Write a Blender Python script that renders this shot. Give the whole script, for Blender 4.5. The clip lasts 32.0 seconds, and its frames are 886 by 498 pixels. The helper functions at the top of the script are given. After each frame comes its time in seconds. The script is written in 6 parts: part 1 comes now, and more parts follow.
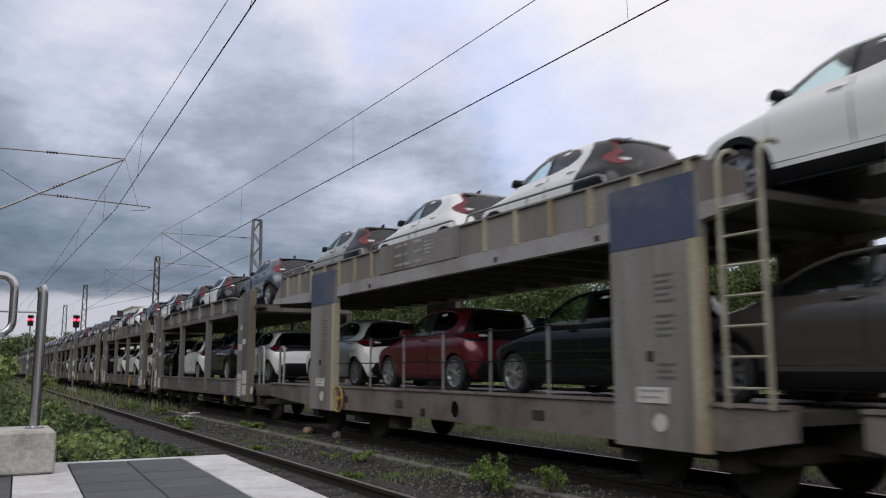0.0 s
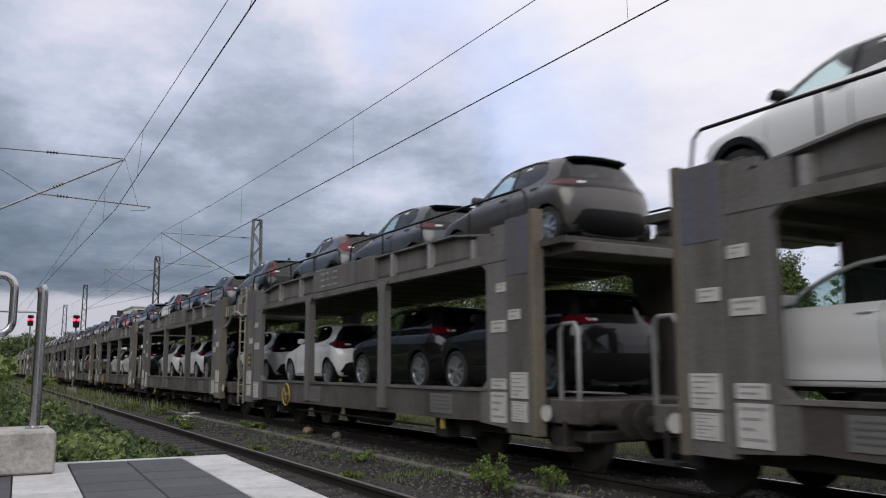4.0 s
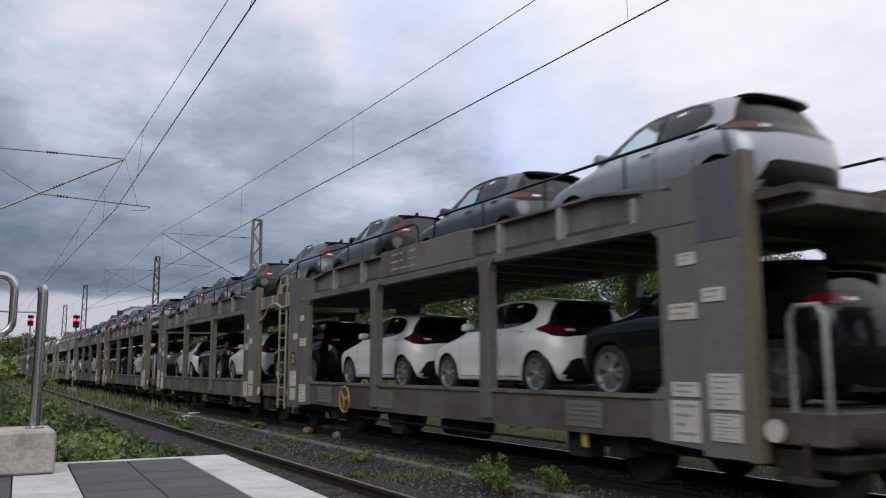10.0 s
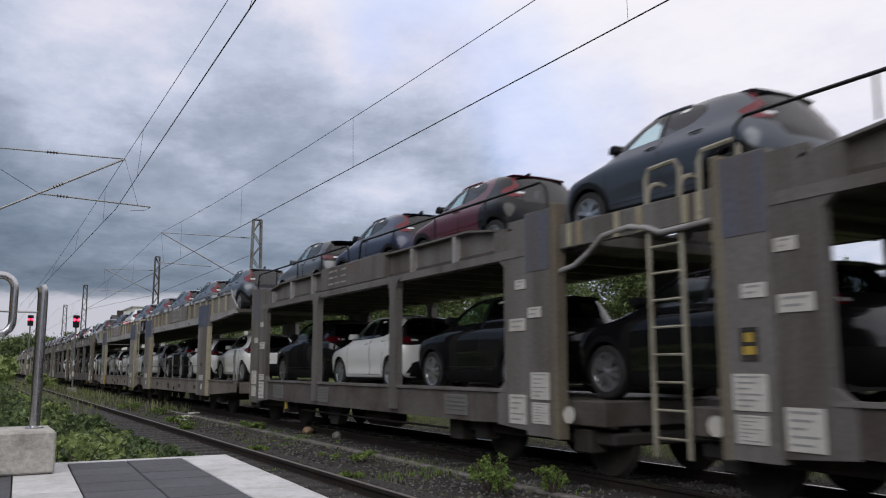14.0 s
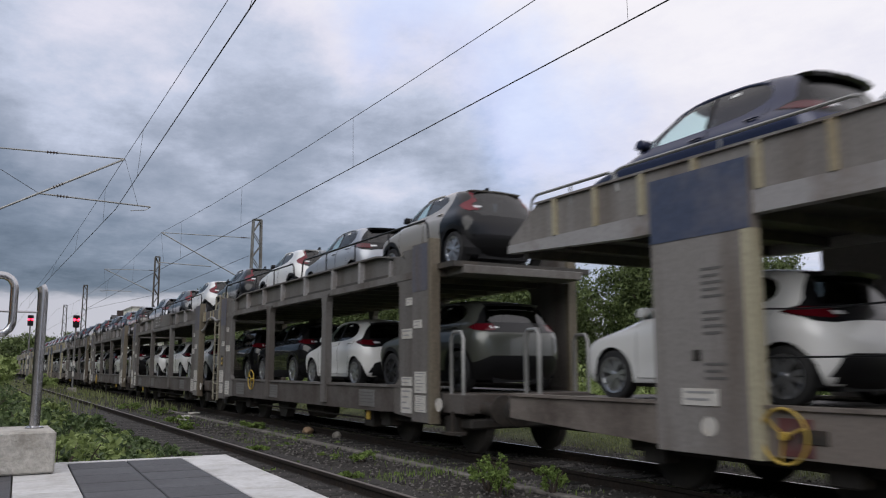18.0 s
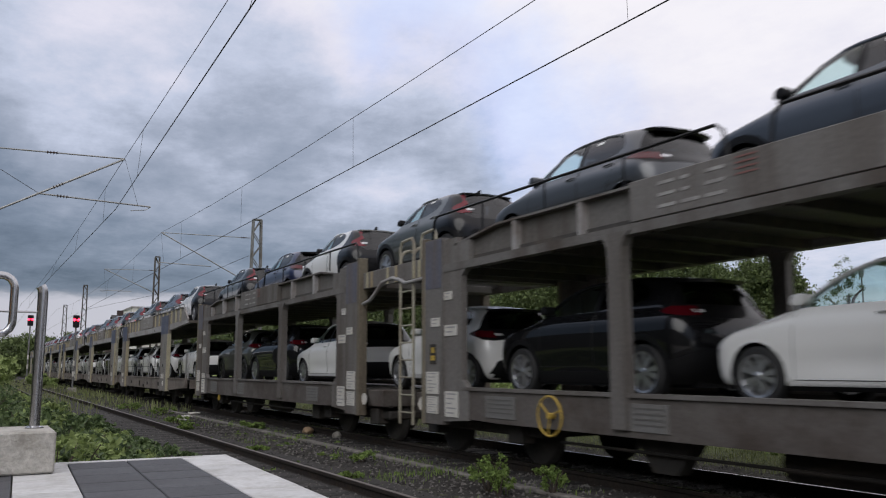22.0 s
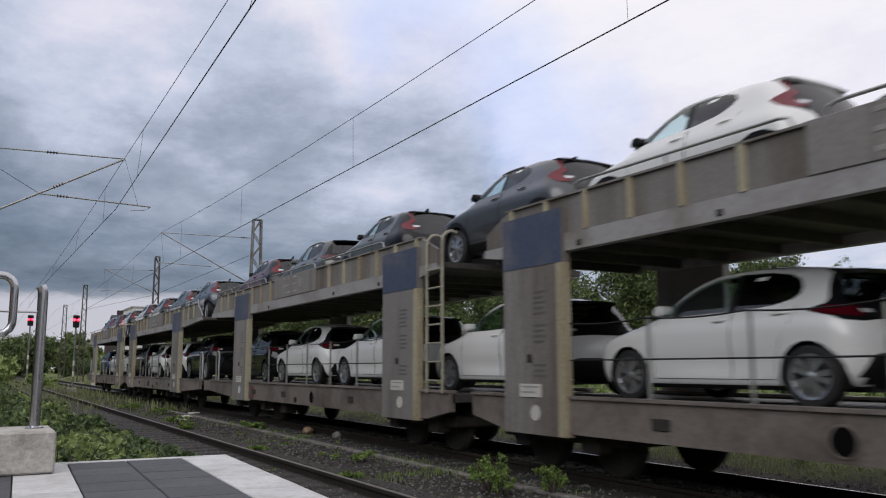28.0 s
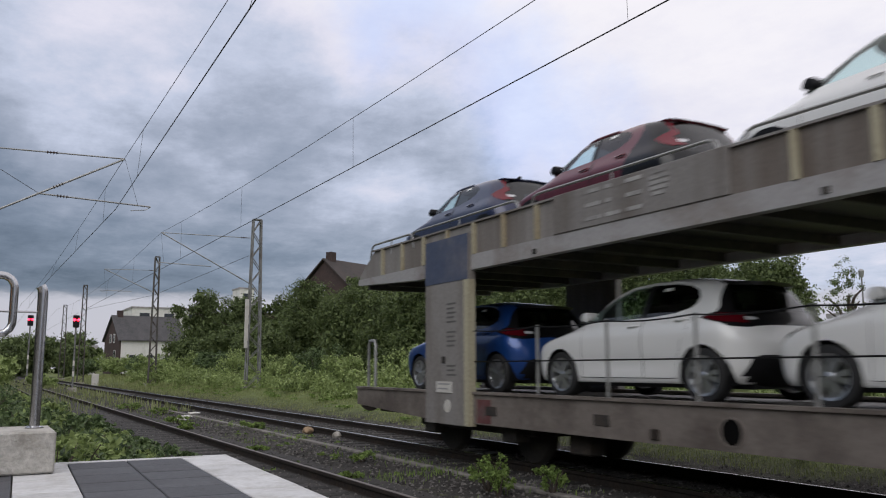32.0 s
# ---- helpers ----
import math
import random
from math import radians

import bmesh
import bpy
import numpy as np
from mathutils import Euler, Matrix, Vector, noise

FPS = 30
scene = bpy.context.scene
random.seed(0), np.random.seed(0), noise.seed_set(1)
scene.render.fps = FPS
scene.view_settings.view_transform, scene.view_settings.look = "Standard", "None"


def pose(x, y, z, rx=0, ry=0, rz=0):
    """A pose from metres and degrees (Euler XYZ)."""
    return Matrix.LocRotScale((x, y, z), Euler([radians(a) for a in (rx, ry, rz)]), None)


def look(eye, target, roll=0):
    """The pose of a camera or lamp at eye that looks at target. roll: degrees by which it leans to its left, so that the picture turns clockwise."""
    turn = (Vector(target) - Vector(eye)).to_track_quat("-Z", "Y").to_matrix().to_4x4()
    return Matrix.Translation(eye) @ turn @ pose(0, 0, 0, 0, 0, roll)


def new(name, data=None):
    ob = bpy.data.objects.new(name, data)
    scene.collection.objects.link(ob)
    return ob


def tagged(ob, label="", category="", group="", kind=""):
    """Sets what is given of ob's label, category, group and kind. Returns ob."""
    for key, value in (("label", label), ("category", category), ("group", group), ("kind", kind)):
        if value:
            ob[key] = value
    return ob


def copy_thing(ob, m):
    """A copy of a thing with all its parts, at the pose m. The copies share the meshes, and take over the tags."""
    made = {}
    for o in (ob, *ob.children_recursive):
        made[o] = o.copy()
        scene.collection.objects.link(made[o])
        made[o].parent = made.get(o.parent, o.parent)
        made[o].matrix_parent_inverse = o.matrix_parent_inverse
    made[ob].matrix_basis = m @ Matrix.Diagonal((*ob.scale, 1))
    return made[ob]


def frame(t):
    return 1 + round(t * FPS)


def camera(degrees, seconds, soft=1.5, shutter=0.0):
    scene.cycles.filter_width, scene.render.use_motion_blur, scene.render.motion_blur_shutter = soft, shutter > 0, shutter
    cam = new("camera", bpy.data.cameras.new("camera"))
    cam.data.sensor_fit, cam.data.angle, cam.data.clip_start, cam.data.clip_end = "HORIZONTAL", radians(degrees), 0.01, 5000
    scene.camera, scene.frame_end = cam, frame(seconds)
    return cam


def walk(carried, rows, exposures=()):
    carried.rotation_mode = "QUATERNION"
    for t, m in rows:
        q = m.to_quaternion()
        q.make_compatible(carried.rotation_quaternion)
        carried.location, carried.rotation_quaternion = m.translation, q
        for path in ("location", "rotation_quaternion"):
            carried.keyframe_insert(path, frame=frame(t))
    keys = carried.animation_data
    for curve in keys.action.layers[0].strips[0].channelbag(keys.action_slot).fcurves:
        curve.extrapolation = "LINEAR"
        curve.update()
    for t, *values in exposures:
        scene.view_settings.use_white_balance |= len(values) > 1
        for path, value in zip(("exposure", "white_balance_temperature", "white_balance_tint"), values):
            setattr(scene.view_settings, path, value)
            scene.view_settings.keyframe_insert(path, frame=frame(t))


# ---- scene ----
# The camera stands still on the platform; the train runs past along +x.
EYE, AIM = (0, 0, 1.38), (-8.61710523, 4.86738515, 2.81319893)
cam = camera(56.68, 32.0, soft=1.1, shutter=0.25)
walk(cam, [(0, look(EYE, AIM, -0.11)), (32, look(EYE, AIM, -0.11))], exposures=[(0, 0.0), (32, 0.0)])

TRACK = 7.94                 # y of the train's track; z = 0 is the top of its rails
SIDING = 3.45                # y of the disused track
TIMES = (0, 4, 8, 12, 16, 20, 21, 22, 23, 24, 25, 26, 27, 28, 29, 30, 31, 32)
SLACK = {22: -0.07, 23: -0.34, 24: -0.53, 25: -0.61, 26: -0.78, 27: -0.97, 28: -1.14, 29: -1.39, 30: -2.08, 31: -2.40, 32: -2.81}   # it slows down towards its end


def run(t):
    """How far the train has come at t, from where it stands at 13 s."""
    d = t - 13
    return 11.27734 * d + 0.000926 * d * d + 0.000154 * d ** 3 + SLACK.get(t, 0.0)


# ---- world and light ----
SUN_EL, SUN_AZ = 32, -52     # degrees; the azimuth is counted from +x towards +y
world = bpy.data.worlds.new("sky")
scene.world = world
world.use_nodes = True
wn, wl = world.node_tree.nodes, world.node_tree.links
wn.clear()


def wnode(kind, **values):
    n = wn.new(kind)
    for k, v in values.items():
        if k == "op":
            n.operation = v
        else:
            n.inputs[k.replace("_", " ")].default_value = v
    return n


def ramp(node, stops, mode="LINEAR"):
    cr = node.color_ramp
    cr.interpolation = mode
    while len(cr.elements) > 1:
        cr.elements.remove(cr.elements[-1])
    for i, (at, col) in enumerate(stops):
        e = cr.elements[0] if i == 0 else cr.elements.new(at)
        e.position = at
        e.color = (*col, 1) if len(col) == 3 else col
    return node


def build_world():
    out = wn.new("ShaderNodeOutputWorld")
    sky = wn.new("ShaderNodeTexSky")
    sky.sky_type = "NISHITA"
    sky.sun_disc = False
    sky.sun_elevation, sky.sun_rotation = radians(SUN_EL), radians(90 - SUN_AZ)
    tc = wn.new("ShaderNodeTexCoord")
    sep = wn.new("ShaderNodeSeparateXYZ")
    wl.new(tc.outputs["Generated"], sep.inputs[0])
    # flatten the direction onto a cloud ceiling
    hgt = wnode("ShaderNodeMath", op="MAXIMUM")
    wl.new(sep.outputs[2], hgt.inputs[0])
    hgt.inputs[1].default_value = 0.0
    lift = wnode("ShaderNodeMath", op="ADD")
    wl.new(hgt.outputs[0], lift.inputs[0])
    lift.inputs[1].default_value = 0.16
    px = wnode("ShaderNodeMath", op="DIVIDE")
    py = wnode("ShaderNodeMath", op="DIVIDE")
    wl.new(sep.outputs[0], px.inputs[0]), wl.new(lift.outputs[0], px.inputs[1])
    wl.new(sep.outputs[1], py.inputs[0]), wl.new(lift.outputs[0], py.inputs[1])
    com = wn.new("ShaderNodeCombineXYZ")
    wl.new(px.outputs[0], com.inputs[0]), wl.new(py.outputs[0], com.inputs[1])
    big = wnode("ShaderNodeTexNoise", Scale=1.3, Detail=9.0, Roughness=0.60, Distortion=0.3)
    wl.new(com.outputs[0], big.inputs["Vector"])
    fine = wnode("ShaderNodeTexNoise", Scale=3.6, Detail=10.0, Roughness=0.66)
    wl.new(com.outputs[0], fine.inputs["Vector"])
    # the cloud cover is thick and dark to the west end of the line (-x), thin and bright across it (+y, +x)
    azi = wnode("ShaderNodeMath", op="MULTIPLY_ADD")
    wl.new(sep.outputs[1], azi.inputs[0])
    azi.inputs[1].default_value = 0.64
    azx = wnode("ShaderNodeMath", op="MULTIPLY_ADD")
    wl.new(sep.outputs[0], azx.inputs[0])
    azx.inputs[1].default_value = 0.20
    azx.inputs[2].default_value = -0.36
    wl.new(azx.outputs[0], azi.inputs[2])
    up = wnode("ShaderNodeMath", op="MULTIPLY_ADD")
    wl.new(hgt.outputs[0], up.inputs[0])
    up.inputs[1].default_value = 1.5
    wl.new(azi.outputs[0], up.inputs[2])
    mixn = wnode("ShaderNodeMath", op="MULTIPLY_ADD")
    wl.new(big.outputs["Fac"], mixn.inputs[0])
    mixn.inputs[1].default_value = 0.60
    wl.new(up.outputs[0], mixn.inputs[2])
    mix2 = wnode("ShaderNodeMath", op="MULTIPLY_ADD")
    wl.new(fine.outputs["Fac"], mix2.inputs[0])
    mix2.inputs[1].default_value = 0.54
    wl.new(mixn.outputs[0], mix2.inputs[2])
    # the great cloud masses and the rifts between them, with ragged edges
    rag = wnode("ShaderNodeTexNoise", Scale=6.0, Detail=9.0, Roughness=0.60)
    wl.new(tc.outputs["Generated"], rag.inputs["Vector"])
    warp = wn.new("ShaderNodeVectorMath")
    warp.operation = "MULTIPLY_ADD"
    wl.new(rag.outputs["Color"], warp.inputs[0])
    warp.inputs[1].default_value = (0.24, 0.24, 0.24)
    wl.new(tc.outputs["Generated"], warp.inputs[2])

    def mass(x, y, z, radius, inner=0.45):
        far = wn.new("ShaderNodeVectorMath")
        far.operation = "DISTANCE"
        wl.new(warp.outputs[0], far.inputs[0])
        far.inputs[1].default_value = (x + 0.12, y + 0.12, z + 0.12)
        mr = wn.new("ShaderNodeMapRange")
        mr.interpolation_type = "SMOOTHSTEP"
        wl.new(far.outputs["Value"], mr.inputs[0])
        mr.inputs[1].default_value, mr.inputs[2].default_value = radius, radius * inner
        return mr.outputs[0]
    total = mix2.outputs[0]
    for at, radius, amount in (((-0.926, 0.073, 0.370), 0.17, 0.14), ((-0.928, 0.249, 0.276), 0.20, -0.04), ((-0.975, 0.160, 0.110), 0.13, -0.08), ((-0.965, 0.150, 0.210), 0.15, 0.13), ((-0.891, 0.398, 0.217), 0.09, 0.10),
                               ((-0.821, 0.401, 0.407), 0.17, 0.16), ((-0.843, 0.458, 0.284), 0.13, -0.13), ((-0.679, 0.659, 0.325), 0.24, 0.12), ((-0.961, 0.037, 0.273), 0.10, 0.06)):
        add = wnode("ShaderNodeMath", op="MULTIPLY_ADD")
        wl.new(mass(*at, radius), add.inputs[0])
        add.inputs[1].default_value = amount
        wl.new(total, add.inputs[2])
        total = add.outputs[0]
    cloud = ramp(wn.new("ShaderNodeValToRGB"), [(0.08, (0.11, 0.145, 0.205)), (0.265, (0.215, 0.262, 0.35)), (0.437, (0.375, 0.42, 0.53)),
                                                (0.577, (0.58, 0.63, 0.78)), (0.72, (0.80, 0.79, 0.91)), (0.95, (0.98, 0.95, 1.0))])
    squash = wnode("ShaderNodeMath", op="MULTIPLY")
    squash.inputs[1].default_value = 0.78
    wl.new(total, squash.inputs[0])
    wl.new(squash.outputs[0], cloud.inputs[0])
    # a clear pale strip under the cloud base
    low = ramp(wn.new("ShaderNodeValToRGB"), [(0.0, (1, 1, 1)), (0.090, (1, 1, 1)), (0.106, (0, 0, 0))], "EASE")
    wav = wnode("ShaderNodeMath", op="MULTIPLY_ADD")
    wl.new(fine.outputs["Fac"], wav.inputs[0])
    wav.inputs[1].default_value = 0.03
    wl.new(sep.outputs[2], wav.inputs[2])
    wl.new(wav.outputs[0], low.inputs[0])
    strip = wn.new("ShaderNodeMix")
    strip.data_type = "RGBA"
    wl.new(low.outputs[0], strip.inputs[0])
    tint = cloud.outputs[0]
    for at, radius in (((-0.764, 0.568, 0.307), 0.15), ((-0.800, 0.415, 0.405), 0.12)):
        rift = wn.new("ShaderNodeMix")
        rift.data_type, rift.blend_type = "RGBA", "MULTIPLY"
        wl.new(mass(*at, radius, 0.2), rift.inputs[0])
        wl.new(tint, rift.inputs[6])
        rift.inputs[7].default_value = (0.80, 0.90, 1.08, 1)
        tint = rift.outputs[2]
    wl.new(tint, strip.inputs[6])
    strip.inputs[7].default_value = (0.56, 0.56, 0.64, 1)
    both = wn.new("ShaderNodeMix")
    both.data_type = "RGBA"
    both.inputs[0].default_value = 0.92
    skys = wn.new("ShaderNodeMix")
    skys.data_type, skys.blend_type = "RGBA", "MULTIPLY"
    skys.inputs[0].default_value = 1.0
    wl.new(sky.outputs[0], skys.inputs[6])
    skys.inputs[7].default_value = (0.09, 0.09, 0.09, 1)
    wl.new(skys.outputs[2], both.inputs[6])
    wl.new(strip.outputs[2], both.inputs[7])
    bg = wn.new("ShaderNodeBackground")
    bg.inputs[1].default_value = 1.0
    wl.new(both.outputs[2], bg.inputs[0])
    wl.new(bg.outputs[0], out.inputs[0])


build_world()
sun = new("sun", bpy.data.lights.new("sun", "SUN"))
sun.data.energy, sun.data.angle, sun.data.color = 1.25, radians(50), (1.0, 0.975, 0.945)
sun.matrix_basis = look((20 * math.cos(radians(SUN_AZ)) * math.cos(radians(SUN_EL)), 20 * math.sin(radians(SUN_AZ)) * math.cos(radians(SUN_EL)), 20 * math.sin(radians(SUN_EL))), (0, 0, 0))


# ---- materials ----
def material(name, colour, rough=0.6, metal=0.0, grain=0.0, grain_scale=40.0, stain=None, stain_scale=1.5, stain_amount=0.5, bump=0.0, bump_scale=60.0,
             coat=0.0, emit=0.0, vary=0.0, streak=False, spec=0.5):
    """A surface with fine grain, larger stains of another colour and a relief."""
    m = bpy.data.materials.new(name)
    m.use_nodes = True
    nt = m.node_tree
    b = nt.nodes["Principled BSDF"]
    b.inputs["Roughness"].default_value = rough
    b.inputs["Metallic"].default_value = metal
    b.inputs["Specular IOR Level"].default_value = spec
    b.inputs["Coat Weight"].default_value = coat
    b.inputs["Coat Roughness"].default_value = 0.05
    b.inputs["Base Color"].default_value = (*colour, 1)
    if emit:
        b.inputs["Emission Color"].default_value = (*colour, 1)
        b.inputs["Emission Strength"].default_value = emit
    tc = nt.nodes.new("ShaderNodeTexCoord")
    where = tc.outputs["Object"]
    if vary:
        info = nt.nodes.new("ShaderNodeObjectInfo")
        shift = nt.nodes.new("ShaderNodeVectorMath")
        shift.operation = "MULTIPLY_ADD"
        nt.links.new(info.outputs["Random"], shift.inputs[0])
        shift.inputs[1].default_value = (13, 17, 11)
        nt.links.new(where, shift.inputs[2])
        where = shift.outputs[0]
    col = None
    if stain:
        mp = nt.nodes.new("ShaderNodeMapping")
        mp.inputs["Scale"].default_value = (1, 1, 0.12) if streak else (1, 1, 1)
        nt.links.new(where, mp.inputs[0])
        n = nt.nodes.new("ShaderNodeTexNoise")
        n.inputs["Scale"].default_value, n.inputs["Detail"].default_value, n.inputs["Roughness"].default_value = stain_scale, 7, 0.65
        nt.links.new(mp.outputs[0], n.inputs["Vector"])
        r = ramp(nt.nodes.new("ShaderNodeValToRGB"), [(0.62 - 0.35 * stain_amount, (0, 0, 0)), (0.80 - 0.25 * stain_amount, (1, 1, 1))])
        nt.links.new(n.outputs["Fac"], r.inputs[0])
        mx = nt.nodes.new("ShaderNodeMix")
        mx.data_type = "RGBA"
        nt.links.new(r.outputs[0], mx.inputs[0])
        mx.inputs[6].default_value, mx.inputs[7].default_value = (*colour, 1), (*stain, 1)
        col = mx.outputs[2]
    if grain:
        n = nt.nodes.new("ShaderNodeTexNoise")
        n.inputs["Scale"].default_value, n.inputs["Detail"].default_value = grain_scale, 5
        nt.links.new(where, n.inputs["Vector"])
        mx = nt.nodes.new("ShaderNodeMix")
        mx.data_type, mx.blend_type = "RGBA", "MULTIPLY"
        mx.inputs[0].default_value = 1
        if col:
            nt.links.new(col, mx.inputs[6])
        else:
            mx.inputs[6].default_value = (*colour, 1)
        r = ramp(nt.nodes.new("ShaderNodeValToRGB"), [(0.25, (1 - grain,) * 3), (0.75, (1 + grain * 0.6,) * 3)])
        nt.links.new(n.outputs["Fac"], r.inputs[0])
        nt.links.new(r.outputs[0], mx.inputs[7])
        col = mx.outputs[2]
    if vary:
        hs = nt.nodes.new("ShaderNodeHueSaturation")
        mr = nt.nodes.new("ShaderNodeMapRange")
        nt.links.new(info.outputs["Random"], mr.inputs[0])
        mr.inputs[3].default_value, mr.inputs[4].default_value = 1 - vary, 1 + vary
        nt.links.new(mr.outputs[0], hs.inputs["Value"])
        if col:
            nt.links.new(col, hs.inputs["Color"])
        else:
            hs.inputs["Color"].default_value = (*colour, 1)
        col = hs.outputs[0]
    if col:
        nt.links.new(col, b.inputs["Base Color"])
    if bump:
        n = nt.nodes.new("ShaderNodeTexNoise")
        n.inputs["Scale"].default_value, n.inputs["Detail"].default_value = bump_scale, 6
        nt.links.new(where, n.inputs["Vector"])
        bp = nt.nodes.new("ShaderNodeBump")
        bp.inputs["Strength"].default_value, bp.inputs["Distance"].default_value = bump, 0.02
        nt.links.new(n.outputs["Fac"], bp.inputs["Height"])
        nt.links.new(bp.outputs[0], b.inputs["Normal"])
    return m


def glass(name, tint, rough=0.02):
    """Tinted pane: part of the light goes through, the rest mirrors."""
    m = bpy.data.materials.new(name)
    m.use_nodes = True
    nt = m.node_tree
    nt.nodes.clear()
    out = nt.nodes.new("ShaderNodeOutputMaterial")
    tr = nt.nodes.new("ShaderNodeBsdfTransparent")
    tr.inputs[0].default_value = (*tint, 1)
    gl = nt.nodes.new("ShaderNodeBsdfGlossy")
    gl.inputs["Roughness"].default_value = rough
    lw = nt.nodes.new("ShaderNodeLayerWeight")
    lw.inputs[0].default_value = 0.5
    fr = ramp(nt.nodes.new("ShaderNodeValToRGB"), [(0.0, (0.08,) * 3), (0.45, (0.11,) * 3), (0.7, (0.20,) * 3), (0.88, (0.45,) * 3), (1.0, (1, 1, 1))])
    nt.links.new(lw.outputs["Facing"], fr.inputs[0])
    mx = nt.nodes.new("ShaderNodeMixShader")
    nt.links.new(fr.outputs[0], mx.inputs[0])
    nt.links.new(tr.outputs[0], mx.inputs[1])
    nt.links.new(gl.outputs[0], mx.inputs[2])
    nt.links.new(mx.outputs[0], out.inputs[0])
    return m


OCHRE = material("dirty_ochre_paint", (0.175, 0.152, 0.110), 0.65, 0.0, 0.25, 25, (0.10, 0.075, 0.055), 1.6, 0.5, 0.1, 25, vary=0.1, streak=True)
WAGON = material("weathered_grey_paint", (0.162, 0.153, 0.145), 0.62, 0.0, 0.25, 24, (0.085, 0.069, 0.058), 1.3, 0.52, 0.15, 25, vary=0.08, streak=True)
WAGON_L = material("grey_wagon_paint", (0.228, 0.214, 0.203), 0.6, 0.0, 0.20, 26, (0.115, 0.092, 0.075), 1.1, 0.5, 0.12, 25, vary=0.06, streak=True)
WAGON_LOW = material("rusty_sill_paint", (0.118, 0.106, 0.098), 0.7, 0.0, 0.25, 25, (0.062, 0.048, 0.040), 1.2, 0.6, 0.2, 30, vary=0.08)
WAGON_SILL = material("brown_grey_sill_paint", (0.190, 0.164, 0.144), 0.65, 0.0, 0.22, 25, (0.085, 0.068, 0.058), 1.2, 0.5, 0.2, 30, vary=0.08)
LADDER = material("dull_cream_paint", (0.34, 0.32, 0.25), 0.6, 0, 0.2, 25, (0.2, 0.17, 0.13), 2.0, 0.45)
BLUE = material("faded_blue_paint", (0.062, 0.078, 0.130), 0.55, 0, 0.2, 20, (0.13, 0.13, 0.16), 1.5, 0.4, 0.1, 25)
BLUE_M = material("dirty_blue_paint", (0.10, 0.115, 0.17), 0.6, 0, 0.25, 20, (0.12, 0.10, 0.09), 1.3, 0.55, 0.1, 25, streak=True)
CREAM = material("cream_paint", (0.41, 0.375, 0.265), 0.6, 0, 0.25, 25, (0.25, 0.18, 0.10), 2.0, 0.45, streak=True)
LIGHTGREY = material("light_grey_flange", (0.33, 0.32, 0.32), 0.55, 0, 0.15, 25, (0.2, 0.17, 0.15), 1.2, 0.45)
GALV = material("galvanised_steel", (0.34, 0.34, 0.33), 0.45, 0.6, 0.15, 20)
DARK = material("dark_underframe", (0.028, 0.025, 0.022), 0.8, 0, 0.3, 20, (0.06, 0.045, 0.035), 2, 0.4)
DECK = material("grimy_steel_deck", (0.07, 0.065, 0.06), 0.6, 0.3, 0.3, 15, (0.12, 0.10, 0.08), 1.5, 0.4)
PLATE = material("white_board", (0.58, 0.56, 0.52), 0.5, 0, 0.12, 15, (0.5, 0.46, 0.40), 3, 0.35)
PRINT = material("grey_print", (0.30, 0.30, 0.30), 0.6)
PALE = material("pale_grey_panel", (0.165, 0.163, 0.158), 0.6, 0, 0.2, 20, (0.15, 0.14, 0.13), 2.5, 0.4)
YELLOW = material("yellow_paint", (0.48, 0.33, 0.06), 0.5, 0, 0.2, 20, (0.3, 0.2, 0.05), 3, 0.3)
FADED_RED = material("worn_red_print", (0.20, 0.095, 0.085), 0.7)
EMBOSS = material("worn_light_print", (0.36, 0.35, 0.34), 0.6, 0, 0.3, 12, (0.22, 0.21, 0.2), 5, 0.5)
RAILTOP = material("worn_rail_steel", (0.62, 0.61, 0.60), 0.22, 1.0, 0.10, 30)
RUST = material("rusty_steel", (0.030, 0.025, 0.022), 0.9, 0.0, 0.4, 25, (0.045, 0.032, 0.024), 3, 0.4, 0.3, 60, spec=0.2)
TYRE = material("tyre_rubber", (0.018, 0.018, 0.019), 0.75, 0, 0.2, 60)
RIM = material("alloy", (0.55, 0.56, 0.58), 0.28, 0.85)
RIM_DARK = material("dark_alloy", (0.03, 0.03, 0.032), 0.35, 0.5)
PLASTIC = material("black_plastic", (0.008, 0.008, 0.009), 0.45, 0, 0.15, 80, spec=0.25)
# near black: the shade inside the round sill openings, put into the colour
HOLE_SHADE = material("painted_hole_shade", (0.004, 0.004, 0.004), 0.9, spec=0.05)
DARK_PRINT = material("dark_print", (0.11, 0.105, 0.10), 0.6)
GLASS = glass("tinted_glass", (0.80, 0.92, 0.91))
GLASS_DARK = glass("privacy_glass", (0.05, 0.055, 0.06))
REDLENS = material("red_lens", (0.07, 0.003, 0.007), 0.18, 0, coat=0.4, spec=0.4)
VIVID_LENS = material("vivid_red_lens", (0.13, 0.005, 0.013), 0.2, 0, coat=0.4, spec=0.4)
CLEAR = material("headlamp_lens", (0.10, 0.105, 0.11), 0.12, 0.3, coat=1.0)
WHITE_LENS = material("clear_lens", (0.60, 0.60, 0.62), 0.15, 0.1, coat=1.0)
GLOSS_BLACK = material("glossy_black_trim", (0.005, 0.005, 0.006), 0.4, 0.0, 0.1, 80, coat=0.7, spec=0.1)
STICKER = material("white_paper", (0.80, 0.80, 0.78), 0.6)
SEAT = material("seat_cloth", (0.022, 0.022, 0.024), 0.9)


def paint(name, c, metal=0.35):
    return material(name, c, 0.32, metal, 0.04, 300, coat=0.8)


